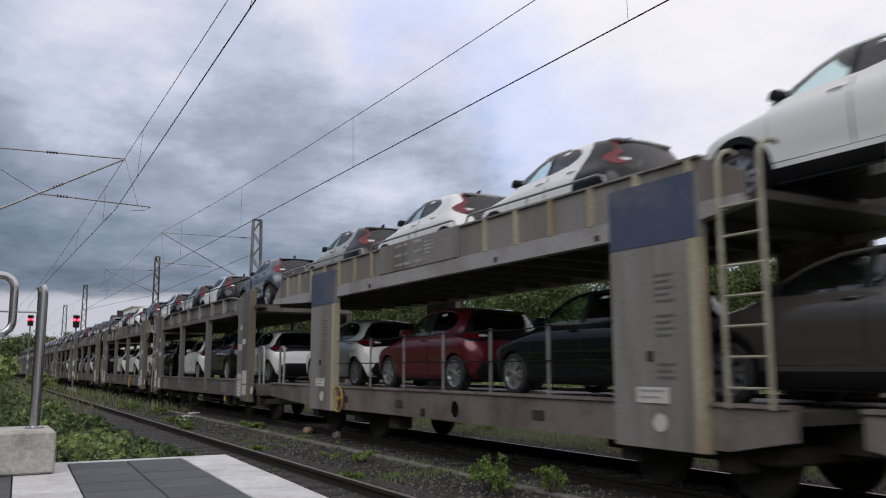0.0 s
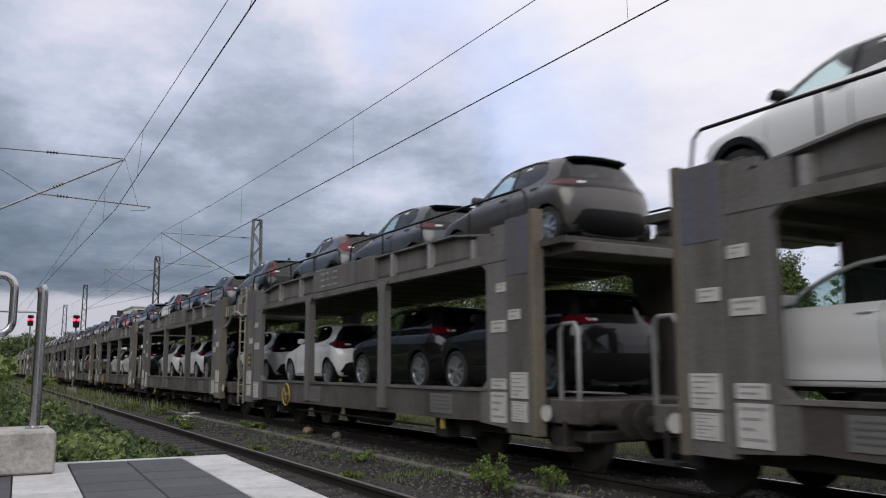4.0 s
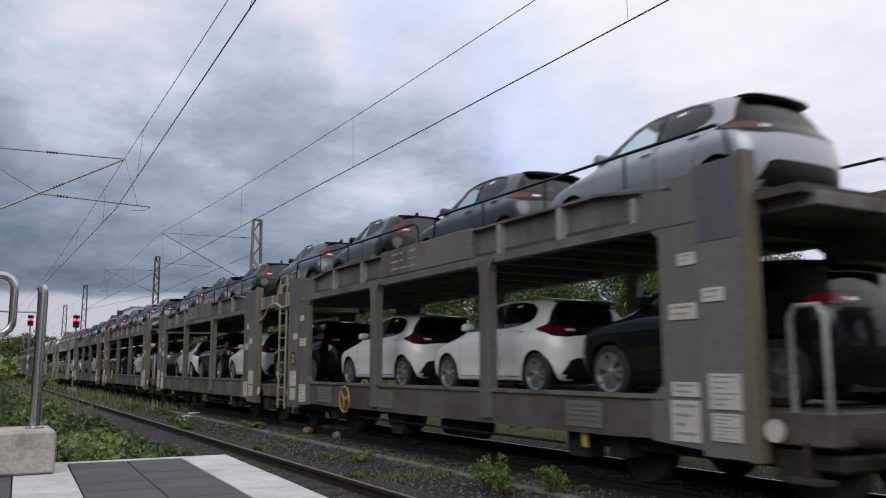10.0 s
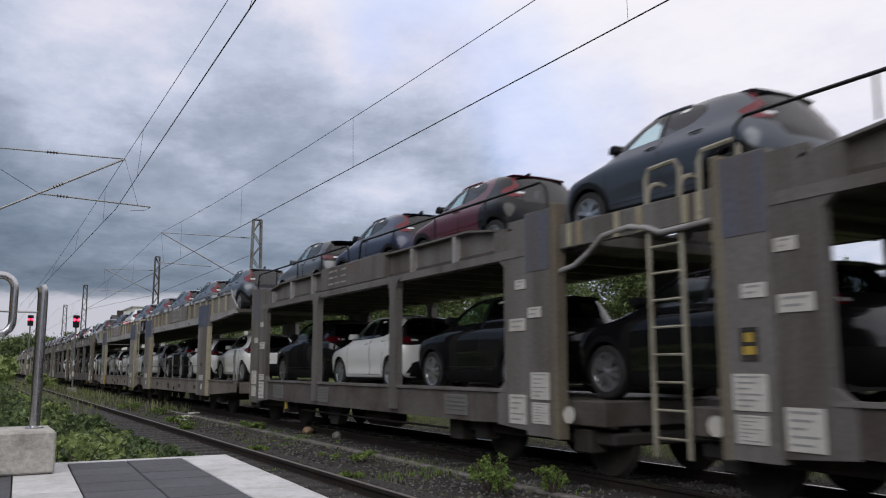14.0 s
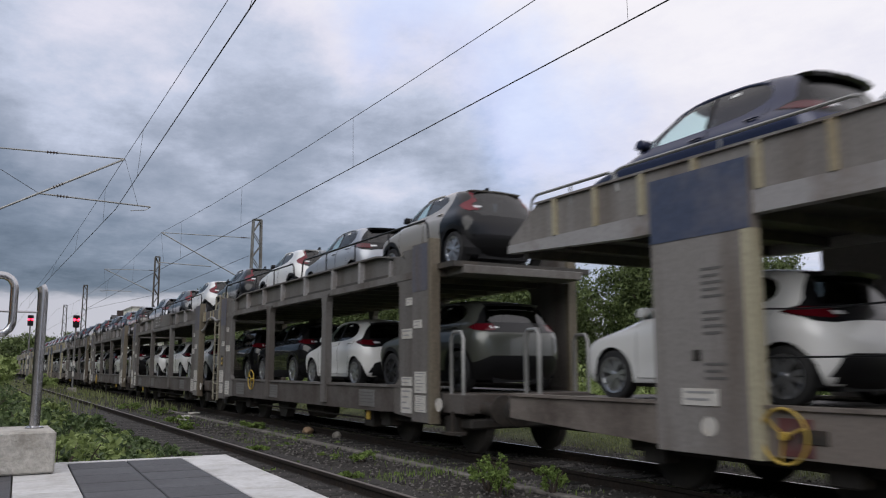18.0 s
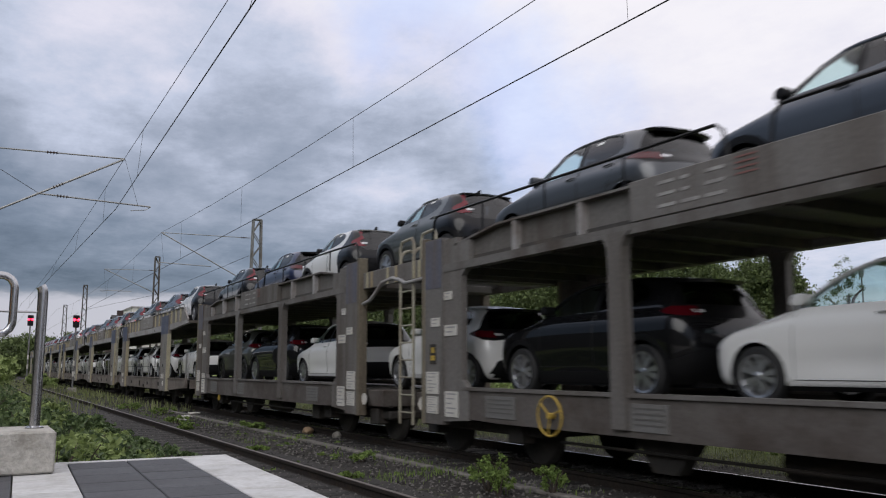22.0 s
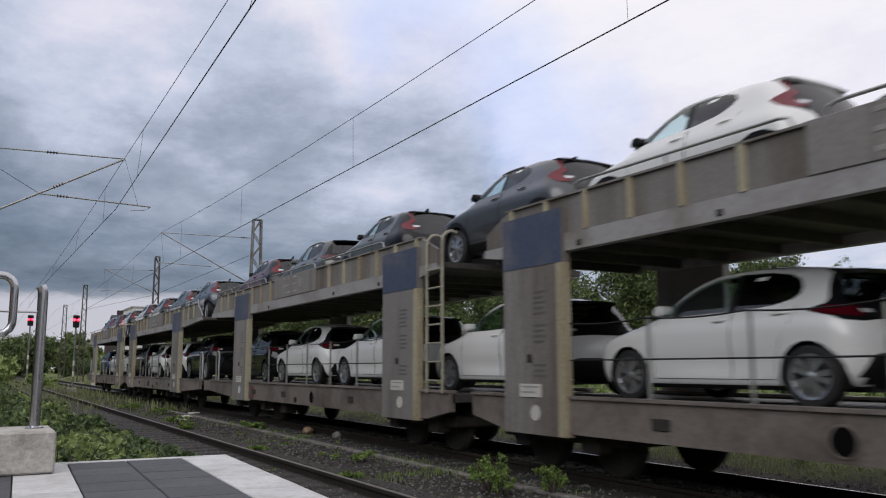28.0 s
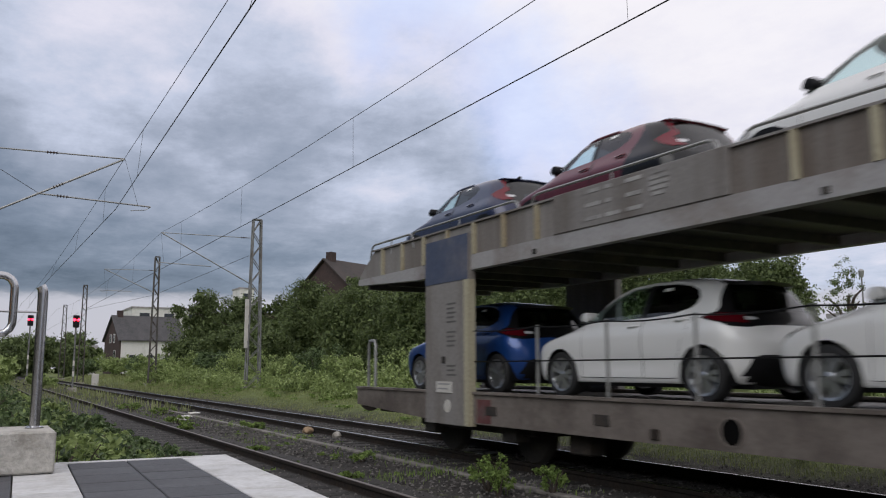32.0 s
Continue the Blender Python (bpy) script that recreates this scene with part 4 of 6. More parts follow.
            if s < 0:
                plate_board(inner, *sorted((e * 5.78, e * 6.02)), 2.45, 2.58, y - 0.021, 2)
                plate_board(inner, *sorted((e * 5.63, e * 6.01)), 1.88, 2.05, y - 0.021, 2)
                plate_board(outer, *sorted((e * 6.12, e * 6.40)), 2.04, 2.18, y - 0.051, 2)
                if e == ladder_end:
                    plate_board(inner, *sorted((e * 5.60, e * 6.0)), 0.63, 1.02, y - 0.021, 5)
                    if e < 0:
                        sign = part("warning_sign", boxes((*sorted((e * 6.24, e * 6.44)), y - 0.06, y - 0.05, 1.44, 1.76)), DARK, outer, "dark warning sign with yellow figures")
                        part("figure", boxes((*sorted((e * 6.27, e * 6.41)), y - 0.063, y - 0.06, 1.50, 1.58), (*sorted((e * 6.29, e * 6.39)), y - 0.063, y - 0.06, 1.62, 1.71)), YELLOW, sign)
                else:
                    plate_board(inner, *sorted((e * 5.62, e * 6.0)), 1.08, 1.23, y - 0.021, 2)
                    plate_board(inner, *sorted((e * 5.60, e * 6.0)), 0.62, 1.04, y - 0.021, 4)
                plate_board(outer, *sorted((e * 6.16, e * 6.56)), 0.97, 1.32, y - 0.051, 6)
                plate_board(outer, *sorted((e * 6.18, e * 6.54)), 0.66, 0.93, y - 0.051, 7)
                part("round_mark", lathe(bmesh.new(), [(0.11, -0.012), (0.11, 0.0), (0.001, 0.001)], 16), PLATE, w, "white round mark", at=pose(e * 6.86, y + 0.02, 0.80))
        for e in (-1, 1):
            handrail(w, *sorted((e * 0.25, e * 6.5)), y - s * 0.03, 3.46, 0.41, PLASTIC, 3)
    part("centre_sill", boxes((-L - 0.5, L + 0.5, -0.35, 0.35, 0.55, 0.86), (-L, L, -1.2, -1.1, 0.62, 0.86), (-L, L, 1.1, 1.2, 0.62, 0.86)), DARK, w)
    for e in (-1, 1):
        part("headstock", boxes((*sorted((e * 6.71, e * 7.35)), -1.28, 1.28, 0.66, 0.97), bevel=0.015), WAGON_LOW, w)
        part("deck_bridge", boxes((*sorted((e * 6.6, e * 7.30)), -1.2, 1.2, HIGH - 0.20, HIGH - 0.06), bevel=0.01), WAGON, w, "stepped end of the upper deck")
    g = ladder_end
    for y in (-1.40, 1.40):
        beam = part("bridge_beam", boxes((*sorted((g * 6.735, g * 8.03)), *sorted((y - 0.03, y + 0.03)), 2.90, 3.22), bevel=0.01), WAGON, w)
        if y < 0:
            for x in (6.95, 7.15, 7.85):
                part("rib", boxes((g * x - 0.035, g * x + 0.035, y - 0.05, y - 0.031, 2.91, 3.21)), CREAM, beam, "cream painted rib")
    if g > 0:
        part("stabiliser_bar", tube(bmesh.new(), [(6.75, -1.43, 2.62), (7.05, -1.43, 2.66), (7.30, -1.43, 2.78), (7.60, -1.43, 2.96), (8.05, -1.43, 3.00), (8.35, -1.43, 2.94), (8.55, -1.43, 2.86), (9.28, -1.43, 2.88)], 0.035, 8), LIGHTGREY, w, "bent grey tube between the two halves", smooth=60)
    for x in (-6.85, -4.45, 4.45, 6.85):
        wheelset(w, x)
    for x in (-5.65, 5.65):
        part("bogie_frame", boxes((x - 1.7, x + 1.7, -1.13, 1.13, 0.42, 0.58), bevel=0.03), DARK, w)
    part("spring_hanger", prism(bmesh.new(), [(-2.1, 0.62), (-1.1, 0.62), (-1.42, 0.20), (-1.78, 0.20)], -1.15, -0.95), DARK, w)
    part("brake_box", boxes((3.45, 3.85, -1.2, -0.9, 0.26, 0.60), bevel=0.02), DARK, w)
    part("air_tank", lathe(bmesh.new(), [(0.001, -0.6), (0.19, -0.54), (0.19, 0.54), (0.001, 0.6)], 16, "x"), DARK, w, smooth=40, at=pose(0.45, -0.9, 0.46))
    part("tread_bar", tube(bmesh.new(), [(-3.4, -1.2, 0.42), (3.4, -1.2, 0.42)], 0.02, 6), DARK, w)
    part("valve_lever", boxes((-4.05 * ladder_end - 0.035, -4.05 * ladder_end + 0.035, -1.42, -1.36, 0.42, 0.60), bevel=0.01), YELLOW, w, "yellow valve lever")
    e = ladder_end
    if e < 0:
        ladder(w, -7.52, -1.38, 0.42, 3.30, LADDER, 0.50)
        for x0, zz in ((-7.78, 3.62), (-6.98, 3.66)):
            part("grab_rail", tube(bmesh.new(), [(x0, -1.38, 3.0), (x0, -1.38, zz - 0.10), (x0 + 0.05, -1.38, zz), (x0 + 0.45, -1.38, zz + 0.02), (x0 + 0.52, -1.38, zz - 0.08), (x0 + 0.52, -1.38, zz - 0.36)], 0.028, 6), LADDER, w, "pale bent grab rail", smooth=50)
    u = -e
    for y in (-1.25, 1.25):
        bm = tube(bmesh.new(), [(u * 6.95, y, 0.95), (u * 6.95, y, 1.85)] + [(u * 7.02, y, 1.95)] + [(u * 7.25, y, 1.95), (u * 7.32, y, 1.85), (u * 7.32, y, 0.95)], 0.03, 8)
        part("grab_rail", bm, GALV, w, "white tubular grab rail", smooth=50)
    couplers(w, u * 7.35, u)
    part("end_step", boxes((*sorted((u * 6.9, u * 7.3)), -1.42, -1.20, 0.34, 0.38), (u * 7.1 - 0.02, u * 7.1 + 0.02, -1.34, -1.30, 0.38, 0.70)), DARK, w)
    return w


def wagon_l(e):
    """One half of a grey car carrier with two wide blue-topped panels a side; e: the side (-1 or +1) on which it lies from the middle ladder."""
    w = thing("car_carrier_wagon", "grey double-deck car carrier wagon with wide blue-topped panels", "railway wagon", "wagons of the train")
    X = lambda a, b: sorted((e * a, e * b))
    part("lower_deck", boxes((*X(0.35, 15.45), -SIDE + 0.06, SIDE - 0.06, LOW - 0.14, LOW - 0.01)), DECK, w)
    upper_deck_parts(w, *X(0.55, 15.6), WAGON_L)
    for s in (-1, 1):
        y = s * SIDE
        part("side_sill", prism(bmesh.new(), [(e * 0.35, 0.70), (e * 1.1, 0.56), (e * 12.6, 0.56), (e * 15.52, 0.70), (e * 15.52, 0.99), (e * 0.35, 0.99)], *sorted((y - s * 0.10, y))), WAGON_SILL, w)
        part("sill_rail", boxes((*X(0.35, 15.52), *sorted((y - s * 0.14, y + s * 0.03)), 0.993, 1.03)), WAGON_SILL, w)
        for xo in (4.1, 8.2, 10.6) if s < 0 else ():
            # a thin dark plate whose colour gives the shade of a recessed pocket
            part("sill_pocket", boxes((*X(xo, xo + 0.28), *sorted((y + s * 0.002, y + s * 0.012)), 0.70, 0.83), bevel=0.004), DARK, w)
        fascia = part("fascia", prism(bmesh.new(), [(e * 0.75, 3.06), (e * 15.5, 3.06), (e * 15.5, 3.16), (e * 14.85, 3.57), (e * 1.3, 3.57), (e * 0.75, 3.32)], *sorted((y - s * 0.07, y - s * 0.02))), WAGON_L, w)
        part("lower_flange", prism(bmesh.new(), [(e * 0.75, 2.98), (e * 1.6, 2.86), (e * 13.0, 2.86), (e * 15.5, 2.98), (e * 15.5, 3.09), (e * 0.75, 3.09)], *sorted((y - s * 0.12, y + s * 0.015))), LIGHTGREY, fascia, "light grey bottom flange")
        part("top_flange", boxes((*X(1.3, 14.85), *sorted((y - s * 0.10, y + s * 0.02)), 3.573, 3.60)), WAGON_L, fascia)
        for i in range(17):
            x = 1.45 + i * 0.81
            if 6.2 < x < 9.2 or s > 0:
                continue
            part("rib", boxes((e * x - 0.036, e * x + 0.036, *sorted((y - s * 0.019, y + s * 0.03)), 3.093, 3.57)), CREAM, fascia, "cream painted rib")
        if s < 0:
            lp = part("name_plate", boxes((*X(6.25, 9.15), y - 0.033, y + 0.019, 3.093, 3.605), bevel=0.008), WAGON_L, w)
            for i in range(3):
                part("emblem", bars(e * 7.7 - 0.78 + i * 0.36, y - 0.035, 3.17, 0.27, 0.34, i), EMBOSS, lp)
            bm = bmesh.new()
            for i in range(5):
                half = math.sqrt(max(0.16 ** 2 - ((i - 2) * 0.062) ** 2, 0.001))
                box(bm, e * 7.7 + 0.48 - half, e * 7.7 + 0.48 + half, y - 0.039, y - 0.034, 3.42 + (i - 2) * 0.062 - 0.02, 3.42 + (i - 2) * 0.062 + 0.02)
            part("emblem", bm, EMBOSS, lp, "pale striped round emblem")
            # a flat disc on the sill, coloured like the shade within an opening
            ring = part("sill_hole", lathe(bmesh.new(), [(0.001, -0.004), (0.13, -0.004), (0.13, 0.0)], 18), HOLE_SHADE, w, "round sill opening, its inner shade painted as a black disc", at=pose(e * 6.4, y - 0.004, 0.75))
            part("rim", lathe(bmesh.new(), [(0.13, 0.0), (0.13, -0.012), (0.15, -0.012), (0.15, 0.0)], 18), WAGON_SILL, ring)
            part("towing_hook", boxes((e * 7.45 - 0.06, e * 7.45 + 0.06, y - 0.03, y, 0.60, 0.72), bevel=0.01), RUST, w, "rusty towing hook")
            for xo in (2.95, 5.2, 9.6):
                part("lug", boxes((e * xo - 0.04, e * xo + 0.04, y - 0.03, y, 2.90, 2.97), bevel=0.006), DARK, fascia)
        for a, b in ((1.32, 2.66), (11.25, 12.60)):
            cx = a if a < 2 else b
            pa = part("wide_panel", prism(bmesh.new(), [(e * a, 0.52), (e * b, 0.52), (e * b, 3.42), (e * a, 3.42)], *sorted((y - s * 0.06, y + s * 0.07))), WAGON_L, w)
            if s > 0:
                continue
            part("blue_band", boxes((*X(a + 0.004, b - 0.004), *sorted((y + s * 0.068, y + s * 0.077)), 2.72, 3.425)), BLUE, pa, "blue paint band")
            xr = max(e * a, e * b)
            part("cream_edge", boxes((xr - 0.12, xr + 0.012, *sorted((y - s * 0.05, y + s * 0.078)), 0.52, 2.716)), CREAM, pa, "cream painted edge")
            if s < 0:
                x0, x1 = X(a, b)
                for i, (zz, n) in enumerate(((2.36, 5), (1.92, 4), (1.40, 3))):
                    bm = bmesh.new()
                    for q in range(n):
                        box(bm, x0 + 0.70, x0 + 0.98 - 0.05 * (q % 2), y - 0.0745, y - 0.070, zz - 0.07 * q, zz - 0.07 * q + 0.028)
                    part("print", bm, DARK_PRINT, pa)
                plate_board(pa, x0 + 0.38, x0 + 0.86, 1.00, 1.17, y - 0.071, 2)
                part("round_mark", lathe(bmesh.new(), [(0.10, -0.008), (0.10, 0.0), (0.001, 0.001)], 16), PLATE, pa, "white round mark with red bars", at=pose(x0 + 0.72, y - 0.071, 0.80))
                part("lock_cover", boxes((x0 + 0.55, x0 + 0.66, y - 0.085, y - 0.07, 1.45, 1.56), bevel=0.01), DARK, pa)
        for i in range(3):
            a = 2.8 + i * 3.6
            handrail(w, *X(a, a + 3.3), y - s * 0.02, 3.595, 0.13, GALV, 1, 0.018)
        handrail(w, *X(13.2, 15.0), y - s * 0.02, 3.45, 0.26, GALV, 1, 0.02)
        if s < 0:
            part("side_cable", tube(bmesh.new(), [(e * 2.7, y, 1.47), (e * 11.2, y, 1.47)], 0.010, 5), PLASTIC, w)
            stops = (2.7, 4.05, 5.45, 6.85, 8.25, 9.65, 11.2)
            swag = [(stops[0], 1.93)]
            for a, b in zip(stops, stops[1:]):
                swag += [(a + (b - a) * q, 1.93 - 0.12 * q * (1 - q)) for q in (0.25, 0.5, 0.75)] + [(b, 1.93)]
            part("side_cable", tube(bmesh.new(), [(e * a, y, z) for a, z in swag], 0.010, 5), PLASTIC, w)
            for xp in stops[1:-1]:
                part("cable_post", tube(bmesh.new(), [(e * xp, y - s * 0.04, 1.0), (e * xp, y - s * 0.04, 1.95)], 0.022, 6), GALV, w)
            part("stained_patch", boxes((*X(10.75, 11.12), y - 0.006, y - 0.002, 0.58, 0.92), bevel=0.002), material("dull_red_stain", (0.13, 0.045, 0.045), 0.7, 0, 0.3, 12, (0.09, 0.08, 0.075), 6, 0.5) if e < 0 else WAGON_L, w, "dull stained patch")
    part("centre_sill", boxes((*X(0.3, 15.5), -0.35, 0.35, 0.52, 0.84), (*X(1.0, 15.0), -1.2, -1.1, 0.58, 0.84), (*X(1.0, 15.0), 1.1, 1.2, 0.58, 0.84)), DARK, w)
    for x in (1.3, 2.75, 10.65, 13.0):
        wheelset(w, e * x)
    part("bogie_frame", boxes((*X(0.7, 3.3), -1.13, 1.13, 0.42, 0.60), bevel=0.03), DARK, w)
    part("bogie_frame", boxes((*X(10.1, 13.5), -1.13, 1.13, 0.42, 0.60), bevel=0.03), DARK, w)
    part("brake_box", boxes((*X(8.9, 9.3), -1.2, -0.9, 0.28, 0.58), bevel=0.02), DARK, w)
    part("headstock", boxes((*X(15.525, 15.66), -1.28, 1.28, 0.66, 0.97), bevel=0.015), WAGON_SILL, w)
    couplers(w, e * 15.66, e)
    for y in (-1.3, 1.3):
        bm = tube(bmesh.new(), [(e * 15.02, y, 0.98), (e * 15.02, y, 1.80), (e * 15.07, y, 1.90), (e * 15.27, y, 1.90), (e * 15.33, y, 1.80), (e * 15.33, y, 0.98)], 0.03, 8)
        part("grab_rail", bm, GALV, w, "cream tubular grab rail", smooth=50)
    if e < 0:
        ladder(w, -0.79, -1.47, 0.98, 3.42, LADDER, 0.52)
    part("coupling_bar", boxes((*X(0.0, 0.35), -0.2, 0.2, 0.6, 0.8)), DARK, w)
    return w


# ---- ground ----
def leaf_material(name, dark, light, rough=0.6):
    m = bpy.data.materials.new(name)
    m.use_nodes = True
    nt = m.node_tree
    b = nt.nodes["Principled BSDF"]
    b.inputs["Roughness"].default_value = rough
    b.inputs["Specular IOR Level"].default_value = 0.3
    g = nt.nodes.new("ShaderNodeNewGeometry")
    r = ramp(nt.nodes.new("ShaderNodeValToRGB"), [(0.0, dark), (0.7, light), (1.0, tuple(min(c * 1.25, 1) for c in light))])
    nt.links.new(g.outputs["Random Per Island"], r.inputs[0])
    nt.links.new(r.outputs[0], b.inputs["Base Color"])
    tl = nt.nodes.new("ShaderNodeBsdfTranslucent")
    nt.links.new(r.outputs[0], tl.inputs[0])
    mx = nt.nodes.new("ShaderNodeMixShader")
    mx.inputs[0].default_value = 0.3
    nt.links.new(b.outputs[0], mx.inputs[1])
    nt.links.new(tl.outputs[0], mx.inputs[2])
    nt.links.new(mx.outputs[0], nt.nodes["Material Output"].inputs[0])
    return m


LEAF = leaf_material("tree_leaves", (0.045, 0.068, 0.024), (0.130, 0.168, 0.062))
LEAF_LIGHT = leaf_material("bush_leaves", (0.135, 0.185, 0.060), (0.300, 0.370, 0.140))
BRAMBLE = leaf_material("bramble_leaves", (0.030, 0.055, 0.020), (0.130, 0.180, 0.075), 0.5)
GRASS = leaf_material("grass_blades", (0.150, 0.180, 0.065), (0.260, 0.285, 0.125))
WEED = leaf_material("weed_leaves", (0.090, 0.145, 0.032), (0.190, 0.265, 0.072))
BARK = material("bark", (0.075, 0.058, 0.045), 0.9, 0, 0.4, 12, bump=0.5, bump_scale=20)
CONCRETE = material("weathered_concrete", (0.36, 0.34, 0.30), 0.85, 0, 0.3, 14, (0.16, 0.14, 0.12), 3.0, 0.5, 0.35, 40)
STEEL = material("brushed_steel", (0.52, 0.52, 0.53), 0.24, 1.0, 0.08, 60)
STONE = material("gravel", (0.042, 0.038, 0.035), 0.95, 0, 0.4, 30)


def ground_material():
    """Dark gravel along the tracks, weedy soil beside them."""
    m = bpy.data.materials.new("ballast_and_soil")
    m.use_nodes = True
    nt = m.node_tree
    b = nt.nodes["Principled BSDF"]
    b.inputs["Roughness"].default_value = 0.95
    b.inputs["Specular IOR Level"].default_value = 0.2
    tc = nt.nodes.new("ShaderNodeTexCoord")

    def noise_ramp(scale, stops, detail=8, rough=0.65):
        n = nt.nodes.new("ShaderNodeTexNoise")
        n.inputs["Scale"].default_value, n.inputs["Detail"].default_value, n.inputs["Roughness"].default_value = scale, detail, rough
        nt.links.new(tc.outputs["Object"], n.inputs["Vector"])
        r = ramp(nt.nodes.new("ShaderNodeValToRGB"), stops)
        nt.links.new(n.outputs["Fac"], r.inputs[0])
        return n, r

    def mix(fac, a, c, mode="MIX"):
        x = nt.nodes.new("ShaderNodeMix")
        x.data_type, x.blend_type = "RGBA", mode
        if isinstance(fac, float):
            x.inputs[0].default_value = fac
        else:
            nt.links.new(fac, x.inputs[0])
        nt.links.new(a, x.inputs[6])
        nt.links.new(c, x.inputs[7])
        return x.outputs[2]
    _, gravel = noise_ramp(26, [(0.32, (0.022, 0.026, 0.025)), (0.55, (0.068, 0.064, 0.061)), (0.75, (0.15, 0.14, 0.13))], 10, 0.75)
    _, patch = noise_ramp(0.55, [(0.35, (0.55, 0.52, 0.5)), (0.65, (1.15, 1.1, 1.05))])
    _, weeds = noise_ramp(2.2, [(0.58, (0, 0, 0)), (0.70, (1, 1, 1))])
    _, green = noise_ramp(9, [(0.3, (0.080, 0.105, 0.035)), (0.7, (0.175, 0.205, 0.075))])
    ball = mix(1.0, gravel.outputs[0], patch.outputs[0], "MULTIPLY")
    ball = mix(weeds.outputs[0], ball, green.outputs[0])
    sep = nt.nodes.new("ShaderNodeSeparateXYZ")
    nt.links.new(tc.outputs["Object"], sep.inputs[0])
    wob, _ = noise_ramp(0.8, [(0, (0, 0, 0)), (1, (1, 1, 1))])
    edge = nt.nodes.new("ShaderNodeMath")
    edge.operation = "MULTIPLY_ADD"
    nt.links.new(wob.outputs["Fac"], edge.inputs[0])
    edge.inputs[1].default_value = 2.0
    nt.links.new(sep.outputs[1], edge.inputs[2])
    band = nt.nodes.new("ShaderNodeMapRange")
    nt.links.new(edge.outputs[0], band.inputs[0])
    band.inputs[1].default_value, band.inputs[2].default_value = 11.0, 12.6
    near = nt.nodes.new("ShaderNodeMapRange")
    nt.links.new(edge.outputs[0], near.inputs[0])
    near.inputs[1].default_value, near.inputs[2].default_value = 3.4, 2.4
    both = nt.nodes.new("ShaderNodeMath")
    both.operation = "MAXIMUM"
    nt.links.new(band.outputs[0], both.inputs[0])
    nt.links.new(near.outputs[0], both.inputs[1])
    nt.links.new(mix(both.outputs[0], ball, green.outputs[0]), b.inputs["Base Color"])
    n, _ = noise_ramp(22, [(0, (0, 0, 0)), (1, (1, 1, 1))], 8, 0.7)
    bp = nt.nodes.new("ShaderNodeBump")
    bp.inputs["Strength"].default_value, bp.inputs["Distance"].default_value = 0.9, 0.04
    nt.links.new(n.outputs["Fac"], bp.inputs["Height"])
    nt.links.new(bp.outputs[0], b.inputs["Normal"])
    return m


def ease(a, b, v):
    t = min(max((v - a) / (b - a), 0), 1)
    return t * t * (3 - 2 * t)


def height(x, y):
    """The lie of the land; the tops of the rails are at 0."""
    z = -0.20 + 0.35 * ease(1.4, -6, y) + 0.57 * ease(9.6, 13.2, y) + 0.7 * ease(14, 40, y)
    z += 0.05 * ease(4.6, 5.6, y) * ease(6.9, 6.0, y)
    if -70 < x < 30 and -5 < y < 30:
        z += 0.035 * noise.noise((x * 0.8, y * 1.1, 3)) + 0.015 * noise.noise((x * 3.1, y * 3.3, 7))
    return z


def build_ground():
    xs = np.concatenate([[-3000, -1600, -900, -600, -420, -300], np.arange(-240, -70, 10), np.arange(-70, -30, 1.0), np.arange(-30, 6, 0.35), [8, 14, 25, 60, 150, 500, 1500, 3000]])
    ys = np.concatenate([[-3000, -1200, -500, -200, -90, -40, -20, -10], np.arange(-6, 1.5, 0.5), np.arange(1.5, 14, 0.3), np.arange(14, 30, 1.0), [34, 40, 55, 80, 140, 300, 700, 1500, 3000]])
    verts = [(x, y, height(x, y)) for x in xs for y in ys]
    n = len(ys)
    faces = [(i * n + j, (i + 1) * n + j, (i + 1) * n + j + 1, i * n + j + 1) for i in range(len(xs) - 1) for j in range(n - 1)]
    me = bpy.data.meshes.new("ground")
    me.from_pydata(verts, [], faces)
    me.polygons.foreach_set("use_smooth", [True] * len(me.polygons))
    me.materials.append(ground_material())
    tagged(new("ground", me), "dark gravel and weedy soil beside the railway tracks", "ground", kind="structure")


build_ground()

# ---- tracks ----
SLEEPER = material("oily_old_timber", (0.040, 0.038, 0.036), 0.95, 0, 0.45, 10, (0.060, 0.057, 0.053), 2, 0.5, 0.4, 30, vary=0.2, spec=0.2)


